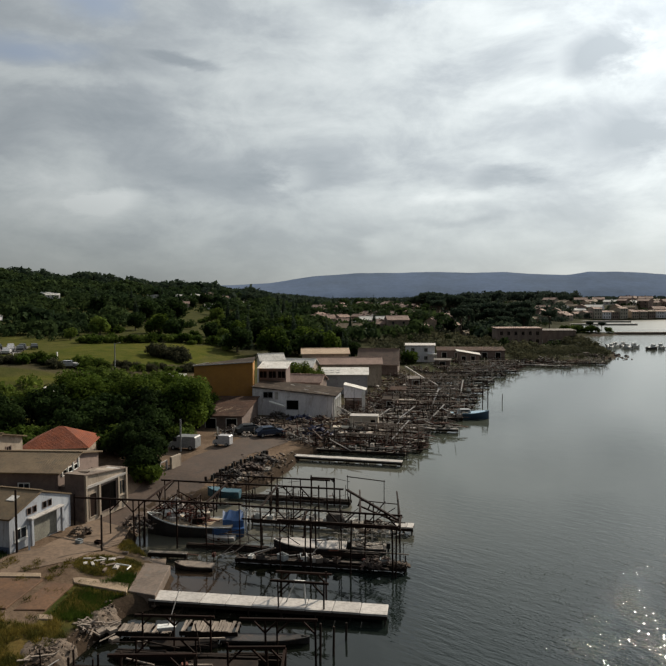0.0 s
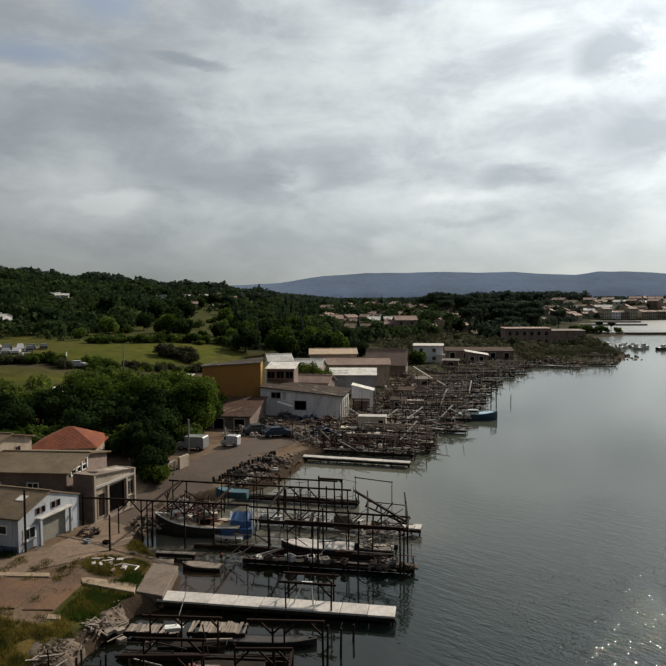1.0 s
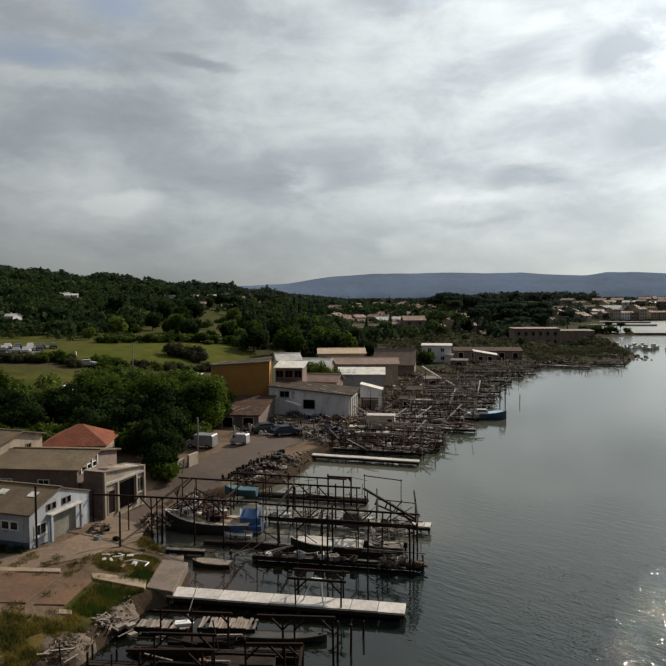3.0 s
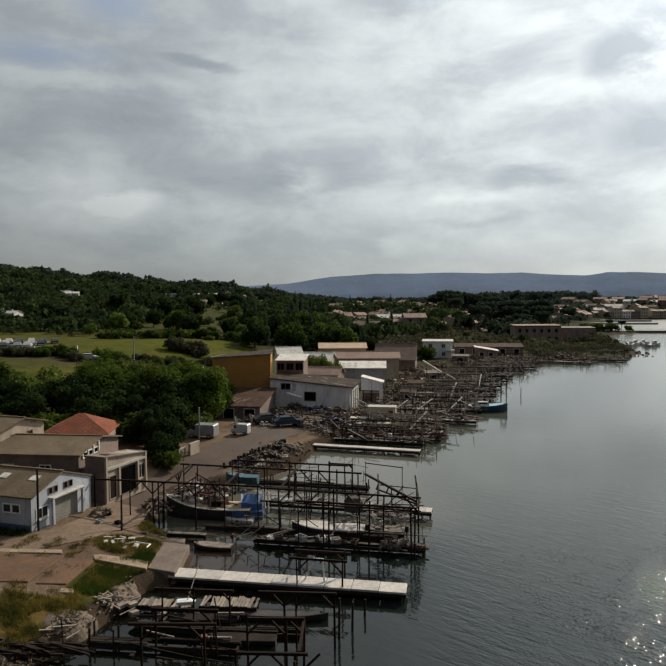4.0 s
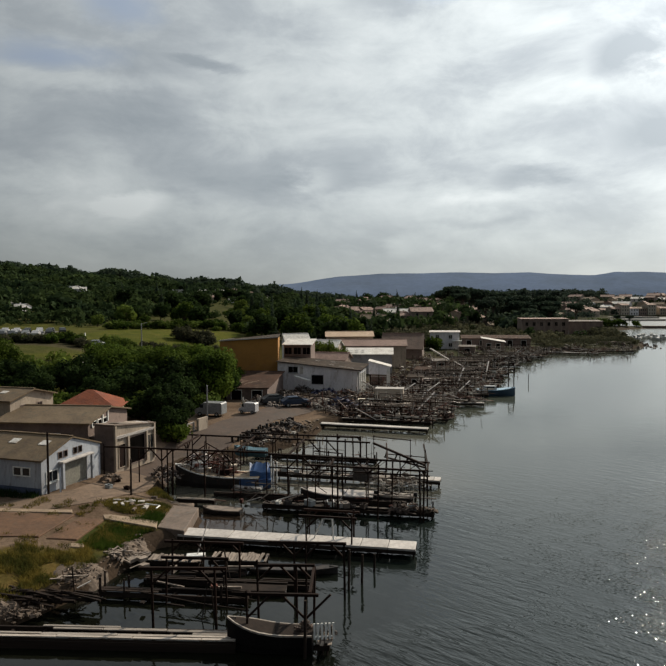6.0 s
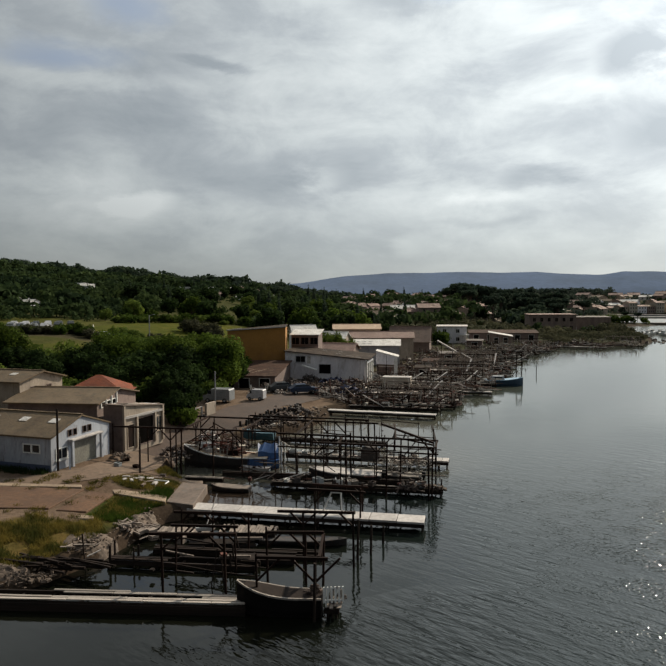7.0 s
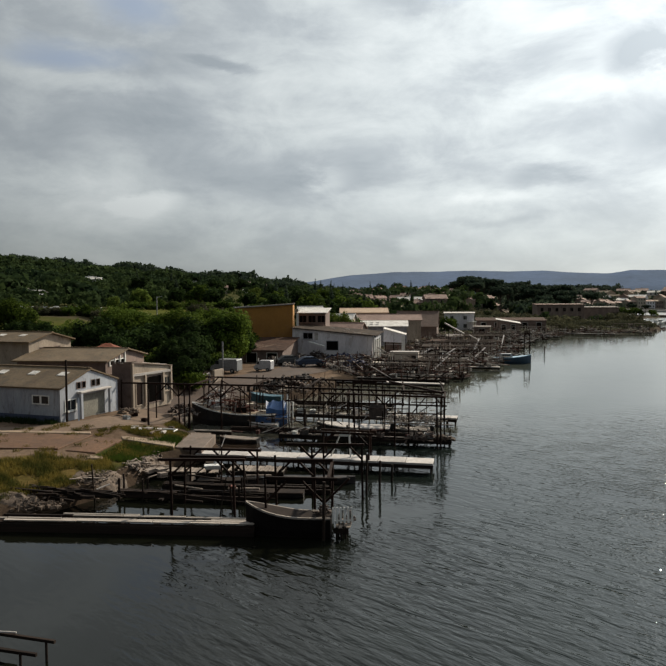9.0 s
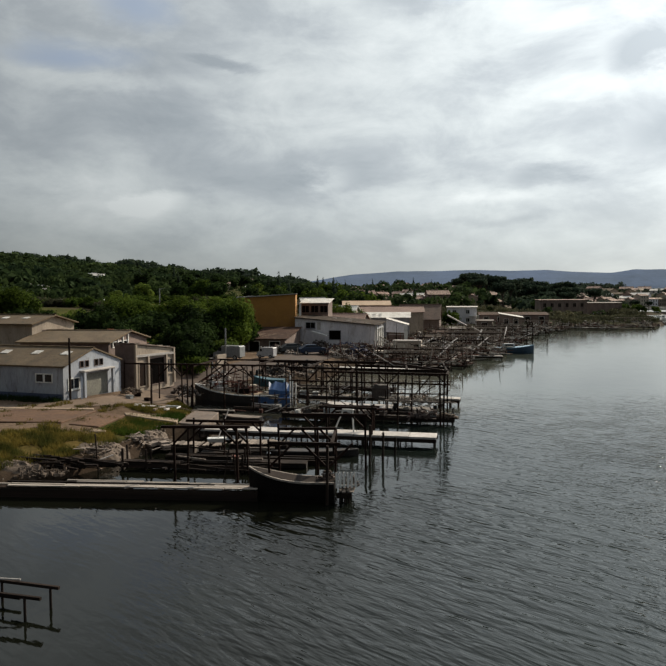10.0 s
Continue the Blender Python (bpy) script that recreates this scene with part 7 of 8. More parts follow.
def tree(name, h, r, label, material, seed, n=2600, size=0.26, kind="round"):
    """A tapered trunk with limbs and a crown of many leaf clumps."""
    rng = np.random.default_rng(seed)
    t = thing(name, 0, 0, 0, 0, label, "tree" if h > 3 else "shrub", "trees")
    bm = bmesh.new()
    th = h * (0.12 if kind == "bush" else 0.32 if kind == "round" else 0.2 if kind == "spire" else 0.62)
    tube(bm, (0, 0, -0.4), (0.05 * h * 0.3, 0.02, th), 0.05 * r + 0.1, 0.04 * r + 0.06, 7)
    lobes = []
    if kind == "spire":
        tube(bm, (0.01 * h, 0.02, th), (0, 0, h * 0.9), 0.12, 0.03, 6)
        for k in range(7):
            s = k / 6
            lobes.append((rng.uniform(-.1, .1), rng.uniform(-.1, .1), h * (0.12 + 0.8 * s), r * (1 - 0.75 * s), r * (1 - 0.75 * s), h * 0.12))
    else:
        k0 = 15
        for k in range(k0):
            a = k * 2.4 + rng.uniform(-0.4, 0.4)
            q = r * (0.0 if k == 0 else rng.uniform(0.3, 0.85))
            if kind == "round":
                z = h * rng.uniform(0.34, 0.80) if k else h * 0.78
                rz = h * rng.uniform(0.16, 0.26)
            elif kind == "bush":
                z = h * rng.uniform(0.18, 0.62)
                rz = h * rng.uniform(0.2, 0.3)
            else:
                z = h * rng.uniform(0.78, 0.92)
                rz = h * 0.09
            rr = r * rng.uniform(0.24, 0.42)
            lobes.append((q * math.cos(a), q * math.sin(a), z, rr, rr * rng.uniform(0.8, 1.1), rz))
            tube(bm, (0.015 * h, 0.02, th * rng.uniform(0.7, 1.0)), (q * 0.9 * math.cos(a), q * 0.9 * math.sin(a), z), 0.03 * r + 0.02, 0.02, 5)
    part("trunk", bm, M_BARK, t)
    crown = new("crown", leaf_mesh("crown", leaves(rng, lobes, n, size), material))
    crown.parent = t
    return t


def plant(proto, x, y, scale=1.0, turn=0.0, z=None):
    z = lie(x, y) if z is None else z
    m = pose(x, y, z, 0, 0, turn) @ Matrix.Diagonal((scale, scale, scale * (0.92 + 0.16 * ((x * 7.3) % 1)), 1))
    return copy_thing(proto, m)


def place(proto, x, y, turn=0.0):
    proto.matrix_basis = pose(x, y, lie(x, y), 0, 0, turn)


T_ROUND = tree("broadleaf_tree", 8.0, 4.2, "dense dark green broadleaf tree behind the storehouses", M_LEAF, 1, 9000, 0.21)
T_DARK = tree("dark_tree", 7.5, 4.0, "dense very dark evergreen tree", M_LEAFDARK, 2, 4200, 0.30)
T_PALE = tree("pale_tree", 6.0, 3.2, "fresh green tree at the field edge", M_LEAFPALE, 3, 5000, 0.215)
T_BUSH = tree("bush", 2.8, 2.0, "rounded dark green bush on rough ground", M_LEAF, 4, 1500, 0.195, "bush")
T_BUSHPALE = tree("pale_bush", 2.6, 2.0, "grey-green bush on rough ground", M_LEAFPALE, 5, 1700, 0.185, "bush")
T_BUSHBROWN = tree("brown_bush", 2.8, 2.1, "grey-brown half-bare bush on rough ground", M_SCRUB, 46, 1500, 0.19, "bush")
T_SPIRE = tree("cypress", 9.5, 1.3, "slim dark cypress among the houses", M_PINE, 6, 1400, 0.24, "spire")
T_PINE = tree("umbrella_pine", 13.0, 5.5, "dark umbrella pine with a broad flat crown", M_PINE, 7, 1700, 0.52, "pine")
F_ROUND = tree("broadleaf_tree", 8.0, 4.2, "dark green broadleaf tree at the edge of the meadows", M_LEAF, 41, 1900, 0.42)
F_DARK = tree("dark_tree", 7.5, 4.0, "dense very dark evergreen tree before the village", M_LEAFDARK, 42, 1500, 0.46)
F_PALE = tree("pale_tree", 6.0, 3.2, "fresh green tree in the meadows", M_LEAFPALE, 43, 1200, 0.40)
F_BUSH = tree("bush", 2.8, 2.0, "rounded dark green bush in the meadows", M_LEAF, 44, 600, 0.30, "bush")
F_BUSHPALE = tree("pale_bush", 2.6, 2.0, "grey-green bush in the meadows", M_LEAFPALE, 45, 600, 0.30, "bush")
place(F_ROUND, -60, 232)
place(F_DARK, -20, 226)
place(F_PALE, -44, 246)
place(F_BUSH, -70, 212)
place(F_BUSHPALE, -52, 214)
# the thicket behind the storehouses
place(T_ROUND, -22.5, 100.5)
place(T_DARK, -27.5, 98.0)
rng = random.Random(21)
for x, y, s, p in ((-25, 106, 1.0, T_ROUND), (-30.5, 103, 1.05, T_ROUND), (-33, 97, 0.95, T_DARK), (-36.5, 103, 1.0, T_ROUND), (-39, 96, 0.9, T_DARK), (-42.5, 101, 0.95, T_ROUND), (-29, 110, 1.05, T_ROUND),
                   (-35, 111, 1.0, T_PALE), (-41, 109, 1.0, T_ROUND), (-47, 104, 0.9, T_PALE), (-48, 96, 0.85, T_ROUND), (-53, 99, 0.85, T_ROUND), (-45, 92, 0.75, T_DARK), (-52, 91, 0.8, T_PALE), (-58, 94, 0.9, T_PALE),
                   (-23, 112, 0.85, T_ROUND), (-30, 92, 0.8, T_DARK), (-36, 91, 0.75, T_DARK), (-25.5, 92.5, 0.7, T_DARK), (-58, 104, 0.9, T_ROUND), (-64, 98, 0.9, T_ROUND), (-66, 108, 1.0, T_ROUND), (-26.5, 118, 0.75, T_ROUND), (-33, 119, 0.8, T_PALE),
                   (-22.0, 104.5, 0.9, T_DARK), (-22.6, 79.5, 0.66, T_DARK), (-21.9, 75.6, 0.5, T_DARK), (-25.0, 84.0, 0.7, T_DARK)):
    plant(T_DARK if y < 103 and p is T_ROUND and s > 0.65 else p, x, y, s, rng.uniform(0, 360))
for _ in range(34):
    x, y = rng.uniform(-56, -21), rng.uniform(86.5, 95)
    if x > -24 and y < 90:
        continue
    plant(rng.choice((T_BUSH, T_BUSH, T_BUSHPALE)), x, y, rng.uniform(0.9, 1.6), rng.uniform(0, 360))
place(T_PALE, -40.0, 124)
place(T_BUSH, -21.0, 74.4, 20)
place(T_BUSHBROWN, -43, 176, 20)
place(T_BUSHPALE, -6.2, 141)
for x, y, s, p in ((-41.5, 177, 1.7, T_BUSHBROWN), (-45.5, 175, 1.6, T_BUSHBROWN), (-39.5, 174, 1.2, T_BUSHBROWN), (-8.0, 138.0, 1.15, T_PALE), (-4.9, 138.5, 1.0, T_PALE),
                   (22.4, 204, 1.8, T_BUSH),
                   (-61, 144.5, 0.9, T_BUSH), (-64, 145.5, 1.0, T_BUSH), (-72.5, 142.5, 0.9, T_BUSHBROWN), (-77.5, 143, 0.8, T_BUSHBROWN), (-82, 144, 0.8, T_BUSH), (-75, 140, 0.8, T_BUSHBROWN), (-80, 141, 0.8, T_BUSHBROWN), (-85, 142, 0.9, T_BUSH), (-70, 141, 0.9, T_BUSHBROWN), (-66, 143, 1.0, T_BUSH), (-97, 147, 1.0, T_BUSHBROWN),
                   (-48, 138, 1.3, T_BUSHPALE), (-44, 137, 1.2, T_BUSHPALE), (-38, 134, 1.4, T_BUSHPALE), (-34, 130, 1.3, T_BUSHPALE)):
    plant(p, x, y, s, rng.uniform(0, 360))
for _ in range(78):      # shrubs and small trees scattered over the meadows
    x, y = rng.uniform(-88, -32), rng.uniform(205, 350)
    if (x < -78 or x > -50 or rng.random() < 0.42):
        plant(rng.choice((F_BUSH, F_BUSH, F_BUSHPALE, F_BUSHPALE, F_PALE, F_DARK, F_ROUND)), x, y, rng.uniform(0.6, 1.15) if y < 240 else rng.uniform(0.7, 1.5), rng.uniform(0, 360))
for k in range(24):      # hedge along the top of the field
    x = -76 + 40 * k / 23
    plant(rng.choice((F_BUSH, F_BUSHPALE, F_BUSH)), x + rng.uniform(-1, 1), 201 + (x + 72) * 0.3 + rng.uniform(0, 5), rng.uniform(0.7, 1.3), rng.uniform(0, 360))
for k in range(34):      # dark scrub along the track below the field
    x = -76 + 42 * k / 33
    plant(rng.choice((T_BUSH, T_BUSHBROWN, T_BUSHBROWN, T_BUSHPALE)), x + rng.uniform(-1, 1), 143 + max(0.0, x + 58) * 0.9 + rng.uniform(-3, 4), rng.uniform(0.5, 0.95), rng.uniform(0, 360))
place(T_SPIRE, 20, 330)
place(T_PINE, 118, 420)
# a ragged hedge of trees between field and village, cypresses among the houses, pines by the harbour
for _ in range(46):
    x, y = rng.uniform(-38, 8), rng.uniform(204, 262)
    plant(rng.choice((F_DARK, F_DARK, T_SPIRE, F_ROUND)), x, y, rng.uniform(0.8, 1.25), rng.uniform(0, 360))
for _ in range(46):
    x, y = rng.uniform(-120, 120), rng.uniform(280, 480)
    if inland(np.array([x]), np.array([y]))[0] > 25 and not (10 < x < 62 and y < 345):
        plant(rng.choice((T_SPIRE, T_SPIRE, F_DARK)), x, y, rng.uniform(0.8, 1.4), rng.uniform(0, 360))
for _ in range(14):
    x, y = rng.uniform(58, 84), rng.uniform(300, 380)
    plant(rng.choice((F_DARK, T_PINE, T_PINE)), x, y, rng.uniform(0.75, 1.05), rng.uniform(0, 360))
for x, y, k in ((152, 381, 0.4), (146, 383, 0.42)):      # on the spit
    plant(T_PINE, x, y, k, x * 37)
for x, y, k in ((139, 379, 1.6), (143, 377, 1.5), (148, 380, 1.4), (156, 381, 1.2), (134, 376, 1.8), (129, 372, 1.7)):
    plant(F_BUSH, x, y, k, x * 37)
for _ in range(60):
    x, y = rng.uniform(55, 128), rng.uniform(380, 480)
    if inland(np.array([x]), np.array([y]))[0] > 18:
        plant(T_PINE, x, y, rng.uniform(0.85, 1.25), rng.uniform(0, 360))


def woodland(name, test, n, xr, yr, hr, material, label, seed, quads=60, spread=(0.38, 0.6), clump=0.0):
    """Scattered far trees, too many to count: crowns of leaf clumps joined in one mesh."""
    rng = np.random.default_rng(seed)
    x, y = rng.uniform(*xr, n), rng.uniform(*yr, n)
    keep = test(x, y, rng)
    x, y = x[keep], y[keep]
    z = relief(x, y)
    m = len(x)
    h = rng.uniform(*hr, m)
    if clump:
        h = h * (1.0 + clump * np.clip(patchy(x, y, 0.03, seed) * 2.0, -1, 1))
    r = h * rng.uniform(*spread, m)
    d = rng.normal(size=(m, quads, 3))
    d /= np.linalg.norm(d, axis=2)[:, :, None]
    d[:, :, 2] = np.abs(d[:, :, 2]) * 1.35 - 0.55
    rad = rng.uniform(0.55, 1.1, (m, quads))[:, :, None]
    c = np.stack([x, y, z + h * 0.45], 1)[:, None, :] + d * rad * np.stack([r, r, h * 0.5], 1)[:, None, :]
    nrm = d + rng.normal(scale=0.45, size=d.shape)
    nrm /= np.linalg.norm(nrm, axis=2)[:, :, None]
    u = np.cross(nrm, rng.normal(size=d.shape))
    u /= np.linalg.norm(u, axis=2)[:, :, None]
    v = np.cross(nrm, u)
    s = ((60 / quads) ** 0.4 * r[:, None] * rng.uniform(0.14, 0.34, (m, quads)))[:, :, None]
    co = np.stack([c - u * s, c - v * s * 0.75 + nrm * s * 0.2, c + u * s, c + v * s * 0.75 + nrm * s * 0.2], 2).reshape(-1, 3)
    ob = new(name, leaf_mesh(name, co, material))
    return tagged(ob, label, "woodland", kind="stuff")


def patchy(x, y, s, seed):
    return np.array([noise.noise(Vector((a * s, b * s, seed))) for a, b in zip(x, y)])


def cleared(x, y):
    out = np.zeros(len(x), bool)
    for cx, cy, rx, ry in CLEARINGS:
        out |= ((x - cx) / rx) ** 2 + ((y - cy) / ry) ** 2 < 1
    return out


woodland("woodland_hill", lambda x, y, g: (inland(x, y) > 60) & ~cleared(x, y) & (patchy(x, y, 0.018, 3.0) > -0.32) & ~((x > -125) & (y < 206)) & ~((x > -86) & (x < -34) & (y < 345)) & ~((x > -86) & (x < -34) & (y < 420) & (g.random(len(x)) < 0.5)) & ~((x > -60) & (y < 330) & (g.random(len(x)) < 0.3)),
         9000, (-430, 60), (195, 680), (2.0, 7.0), M_WOODS, "mixed scrub and trees covering the hill", 11, 52, (0.45, 0.75), 0.55)
woodland("woodland_village", lambda x, y, g: (inland(x, y) > 16) & (patchy(x, y, 0.025, 8.0) > 0.05) & ~((x > -15) & (x < 85) & (y > 262) & (y < 720) & (g.random(len(x)) < 0.86)), 2600, (-60, 330), (262, 900), (2.5, 5.5), M_WOODS, "garden trees between the village houses", 12)
woodland("woodland_point", lambda x, y, g: (inland(x, y) > 1.5), 1100, (60, 116), (218, 264), (0.6, 1.9), M_SCRUB, "dark reeds and scrub on the point", 13, 40)
woodland("woodland_gardens", lambda x, y, g: (inland(x, y) > 22), 420, (14, 80), (236, 312), (1.0, 3.6), M_SCRUB, "olive scrub and gardens behind the shore sheds", 33, 40)
woodland("woodland_shore", lambda x, y, g: (inland(x, y) > 2) & (inland(x, y) < 60), 200, (96, 126), (255, 330), (2.0, 4.5), M_SCRUB, "scrub behind the shore sheds", 14, 40)
woodland("woodland_crest", lambda x, y, g: inland(x, y) > 60, 1500, (-460, 60), (585, 700), (6.0, 9.5), M_PINE, "dark line of trees along the hill crest", 15, 46, (0.42, 0.75), 0.62)
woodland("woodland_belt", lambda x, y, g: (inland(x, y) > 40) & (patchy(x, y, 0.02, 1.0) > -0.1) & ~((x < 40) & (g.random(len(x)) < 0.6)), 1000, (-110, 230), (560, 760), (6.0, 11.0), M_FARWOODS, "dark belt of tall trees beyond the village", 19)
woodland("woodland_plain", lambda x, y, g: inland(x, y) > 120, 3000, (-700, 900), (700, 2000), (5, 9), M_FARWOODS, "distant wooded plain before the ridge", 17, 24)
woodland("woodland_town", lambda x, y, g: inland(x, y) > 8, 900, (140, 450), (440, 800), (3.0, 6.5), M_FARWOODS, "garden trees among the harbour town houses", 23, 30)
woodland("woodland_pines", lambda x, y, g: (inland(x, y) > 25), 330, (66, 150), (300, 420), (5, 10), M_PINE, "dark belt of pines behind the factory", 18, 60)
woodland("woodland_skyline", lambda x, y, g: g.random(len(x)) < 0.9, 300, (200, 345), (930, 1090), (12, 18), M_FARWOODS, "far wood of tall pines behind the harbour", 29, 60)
woodland("meadow_scrub", lambda x, y, g: (inland(x, y) > 40) & (inland(x, y) < 140) & (patchy(x, y, 0.05, 5.0) > 0.05) & ~((x < -40) & (y > 150)), 420, (-130, -22), (112, 150), (1.5, 3.0), M_LEAFPALE, "rough scrub below the field", 16, 40)


def tufts(name, test, n, xr, yr, material, label, seed, hr=(0.18, 0.5)):
    """Rough grass: upright narrow blades in clumps."""
    rng = np.random.default_rng(seed)
    x, y = rng.uniform(*xr, n), rng.uniform(*yr, n)
    k = test(x, y)
    x, y = x[k], y[k]
    x, y = np.repeat(x, 6) + rng.normal(scale=0.08, size=6 * len(x)), np.repeat(y, 6) + rng.normal(scale=0.08, size=6 * len(y))
    z = relief(x, y)
    m = len(x)
    h = rng.uniform(*hr, m)
    a = rng.uniform(0, 6.28, m)
    w = rng.uniform(0.012, 0.035, m)
    lean = rng.normal(scale=0.12, size=(m, 2))
    p0 = np.stack([x - w * np.cos(a), y - w * np.sin(a), z - 0.03], 1)
    p1 = np.stack([x + w * np.cos(a), y + w * np.sin(a), z - 0.03], 1)
    p2 = np.stack([x + lean[:, 0] + w * 0.3 * np.cos(a), y + lean[:, 1] + w * 0.3 * np.sin(a), z + h], 1)
    p3 = np.stack([x + lean[:, 0] - w * 0.3 * np.cos(a), y + lean[:, 1] - w * 0.3 * np.sin(a), z + h], 1)
    ob = new(name, leaf_mesh(name, np.stack([p0, p1, p2, p3], 1).reshape(-1, 3), material))
    return tagged(ob, label, "grass", kind="stuff")


tufts("grass_bank", lambda x, y: (inland(x, y) > 0.8) & (inland(x, y) < 6.5) & ~((x < -18.5) & (y > 41.8)) & (patchy(x, y, 0.5, 2.0) > -0.25), 12000, (-27, -13), (31, 47), M_GRASS, "yellowing rough grass along the bank", 31, (0.1, 0.35))
tufts("grass_yard", lambda x, y: ((x + 17.6) ** 2 / 6.5 + (y - 51.3) ** 2 / 5.0 < 1) | ((x + 16.6) ** 2 / 3.2 + (y - 56.8) ** 2 / 4 < 1), 5000, (-21, -14), (48, 60), M_GRASS, "green and yellow weeds in the yard", 32, (0.06, 0.22))
tufts("grass_edge", lambda x, y: (inland(x, y) > 0.6) & (inland(x, y) < 3.2), 3500, (-20, -15), (43, 50), M_LEAF, "dark weeds by the jetty head", 33, (0.08, 0.3))
tufts("grass_joints", lambda x, y: (patchy(x, y, 0.9, 4.0) > 0.22) & ~((x > -26) & (x < -21.8) & (y > 43.6) & (y < 47.2)), 2600, (-28, -17.5), (41.5, 52), M_GRASS, "brownish weeds along the slab joints", 34, (0.06, 0.25))


def beside_shed(x, y):
    c, s = math.cos(radians(-16.1)), math.sin(radians(-16.1))
    u, v = (x + 31.4) * c + (y - 57.9) * s, -(x + 31.4) * s + (y - 57.9) * c
    return (np.abs(u) < 7.1) & (v < -3.75) & (v > -4.9)


tufts("grass_wall", beside_shed, 6000, (-41, -22), (50, 60), M_LEAFDARK, "dark weeds along the foot of the shed wall", 35, (0.1, 0.45))

# ---- village ----
def village_house(name, lx, ly, eave, rise, wall, roof, label):
    t = gable_house(name, 0, 0, 0, lx, ly, eave, eave + rise, wall, roof, label, z=0, over=0.4, category="house")
    tagged(t, group="village houses")
    for a in (-lx * 0.25, lx * 0.25):
        for z in ([1.0] if eave < 4 else [1.0, 3.7]):
            opening(t, "window", "-y", float(a), z, 1.0, 1.3, (lx, ly), M_GLASS, wall, detail=False)
    bm = bmesh.new()
    box(bm, -0.35, 0.35, 0.6, 1.2, eave, eave + rise + 0.9)
    part("chimney", bm, wall, t)
    return t


V = [village_house("village_house", 11, 8, 5.4, 1.8, M_CREAM, M_TILEPALE, "cream village house with an old tile roof"),
     village_house("village_house", 13, 8.5, 3.0, 1.7, M_WHITEWALL, M_ROOFWHITE, "low white village house with a pale roof"),
     village_house("village_house", 10, 9, 5.8, 1.9, M_PINK, M_TILEPALE, "pinkish village house with a tile roof"),
     village_house("village_house", 12, 9, 3.2, 1.9, M_CREAM, M_ROOFBROWN, "low cream village house with a brown roof")]
VILLAGE = V
V[0].matrix_basis = pose(-5, 330, lie(-5, 330), 0, 0, 12)
V[1].matrix_basis = pose(20, 345, lie(20, 345), 0, 0, -8)
V[2].matrix_basis = pose(30, 318, lie(38, 318), 0, 0, 5)
V[3].matrix_basis = pose(8, 305, lie(8, 305), 0, 0, -14)
rng = random.Random(55)
spots = []


def settle(n, xr, yr, gap=15.0, size=1.0):
    made = tries = 0
    while made < n and tries < n * 30:
        tries += 1
        x, y = rng.uniform(*xr), rng.uniform(*yr)
        if inland(np.array([x]), np.array([y]))[0] < 14 or any((x - a) ** 2 + (y - b) ** 2 < gap * gap for a, b in spots):
            continue
        spots.append((x, y))
        copy_thing(rng.choice(V), pose(x, y, lie(x, y) - 0.2, 0, 0, rng.uniform(-70, 70)) @ Matrix.Scale(size * rng.uniform(0.75, 1.15), 4))
        made += 1


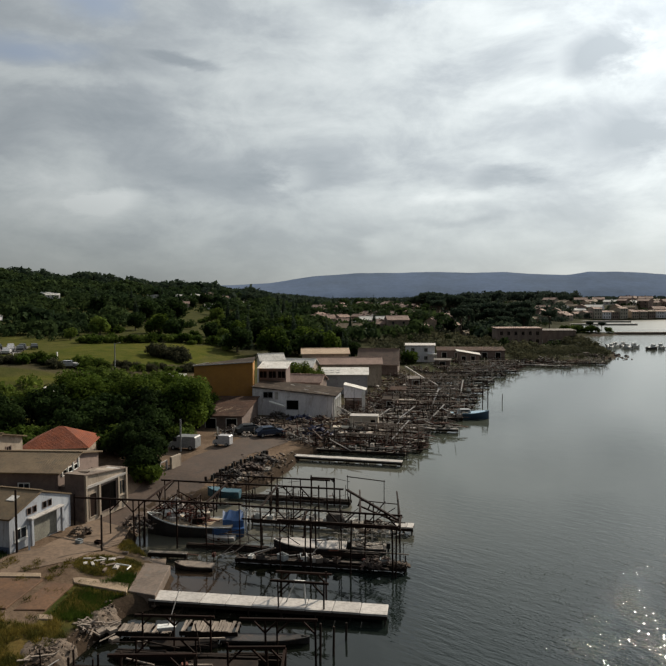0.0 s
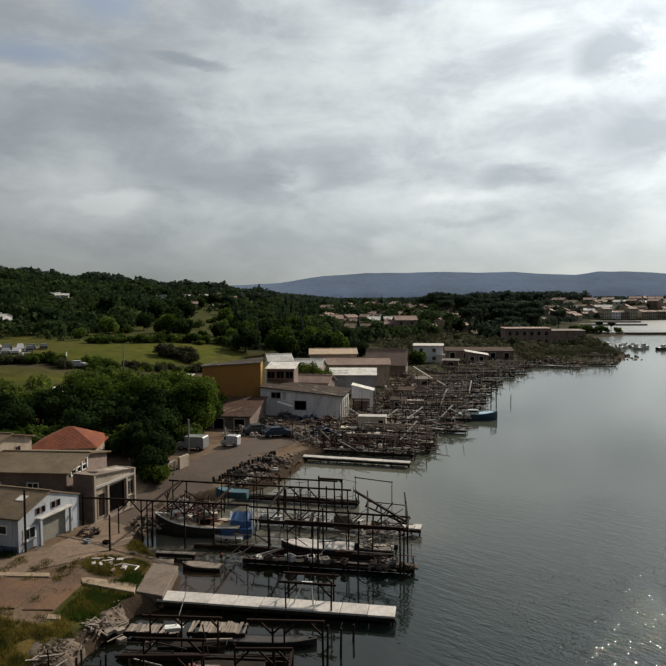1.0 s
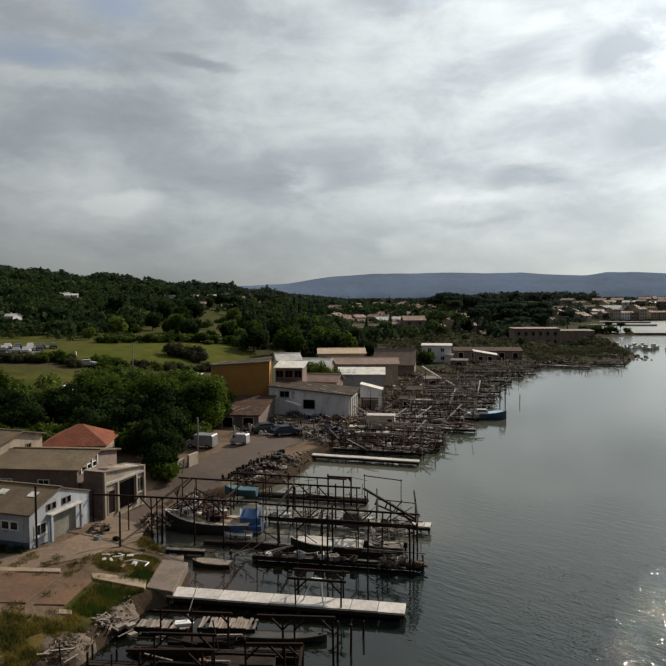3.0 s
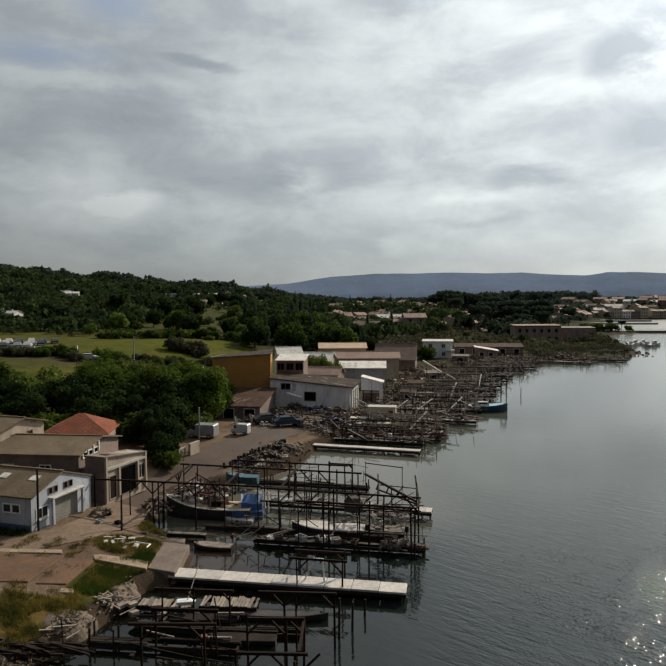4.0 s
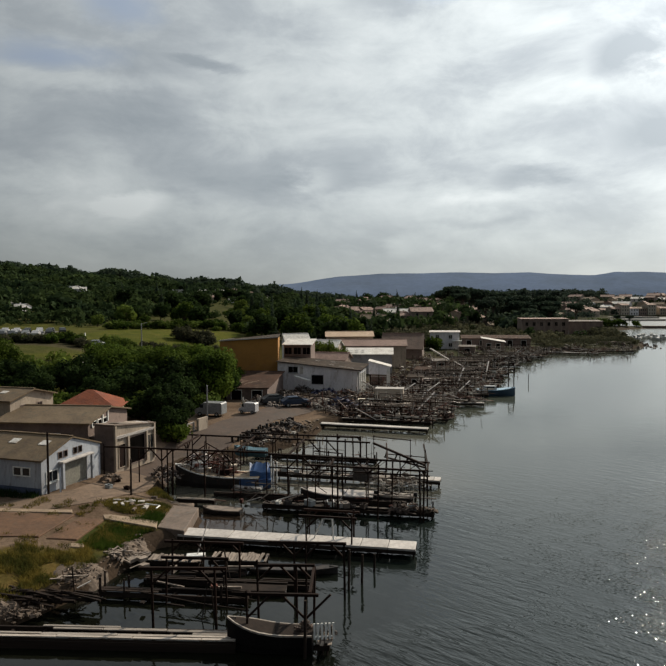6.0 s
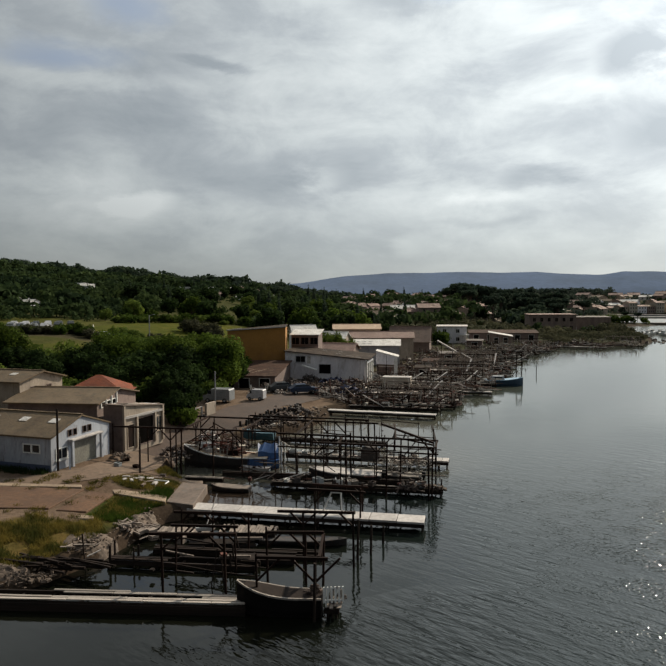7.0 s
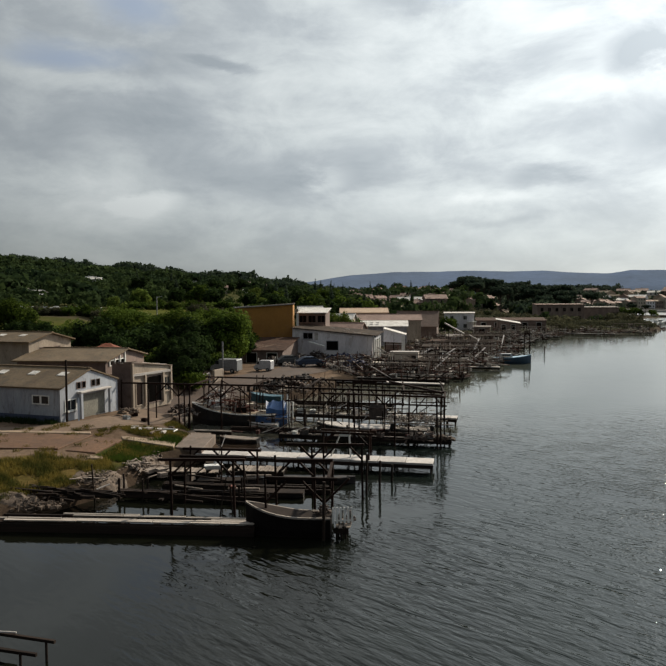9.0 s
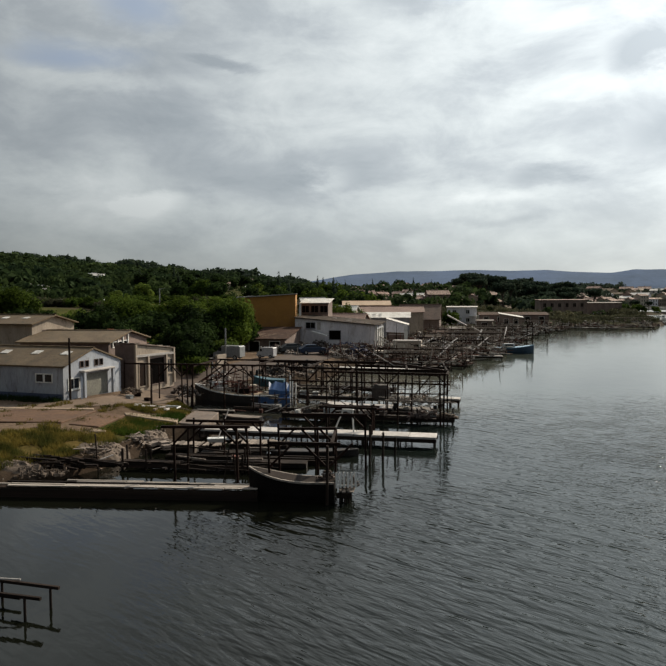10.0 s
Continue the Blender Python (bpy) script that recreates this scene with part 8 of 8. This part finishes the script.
settle(46, (2, 46), (318, 425), 8.0, 0.68)
settle(66, (-12, 92), (318, 520), 9.0, 0.82)
settle(22, (5, 110), (560, 720), 13, 1.05)
V = [V[1], V[1], V[0]]
settle(24, (-110, 20), (400, 600), 20, 0.62)
V = VILLAGE
V = [V[0], V[2], V[3], V[0], V[2], V[3], V[1]]
settle(60, (218, 420), (626, 760), 8.5, 1.1)
settle(14, (150, 222), (520, 640), 9, 1.0)
V = [V[0], V[6], V[1], V[2]]
for x, y in ((-141, 277), (-150, 281), (-140, 299), (-166, 400), (-172, 403), (-127, 475), (-115, 501), (-109, 537), (-100, 627), (-93, 630), (-247, 632), (-236, 634), (-80, 440)):
    copy_thing(V[1], pose(x, y, lie(x, y) + 0.3, 0, 0, rng.uniform(-25, 25)) @ Matrix.Scale(0.6, 4))
slab("pavement_causeway", [(160, 382), (330, 369), (330, 373), (160, 386)], 1.35, 2.2, M_CONCRETE, "long dark causeway across the harbour mouth")
slab("pavement_quay", [(172, 504), (226, 500), (226, 504), (174, 508)], 1.3, 1.9, M_SLAB, "pale harbour quay beyond the point")
slab("pavement_quay_outer", [(196, 562), (246, 556), (246, 561), (200, 567)], 1.3, 1.9, M_SLAB, "pale outer harbour quay")


def town_house(storeys, w, wall, roof, label):
    """A narrow quay-side house: three bays of windows, a low tiled roof and a chimney."""
    e = 3.1 * storeys
    t = gable_house("town_house", 0, 0, 0, w, 9.0, e, e + 1.3, wall, roof, label, z=0, over=0.3, category="house")
    tagged(t, group="quay-side houses")
    for k in range(storeys):
        for a in (-w * 0.3, 0.0, w * 0.3):
            opening(t, "window", "-y", a, 0.9 + 3.1 * k, 1.0, 1.6, (w, 9.0), M_GLASS, wall, detail=False)
    bm = bmesh.new()
    box(bm, -w * 0.4, -w * 0.4 + 0.8, 1.0, 1.7, e, e + 2.0)
    part("chimney", bm, wall, t)
    return t


H = [town_house(2, 8.0, M_CREAM, M_TILEPALE, "cream two-storey town house on the harbour quay"), town_house(3, 8.5, M_SLABWALL, M_TILEPALE, "pale three-storey town house on the harbour quay"),
     town_house(2, 9.0, M_WHITEWALL, M_TILEPALE, "white two-storey town house on the harbour quay"), town_house(2, 7.5, M_PINK, M_ROOFBROWN, "pinkish two-storey town house on the harbour quay")]
at = 0.0
for k in range(15):
    x, y = 226 + at, 602 + at * 0.31
    m = pose(x, y, 1.2, 0, 0, 17)
    if k < 4:
        H[k].matrix_basis = m
    else:
        copy_thing(H[(k * 7 + k // 3) % 4], m)
    at += 8.9 + (3.0 if k % 5 == 4 else 0.0)
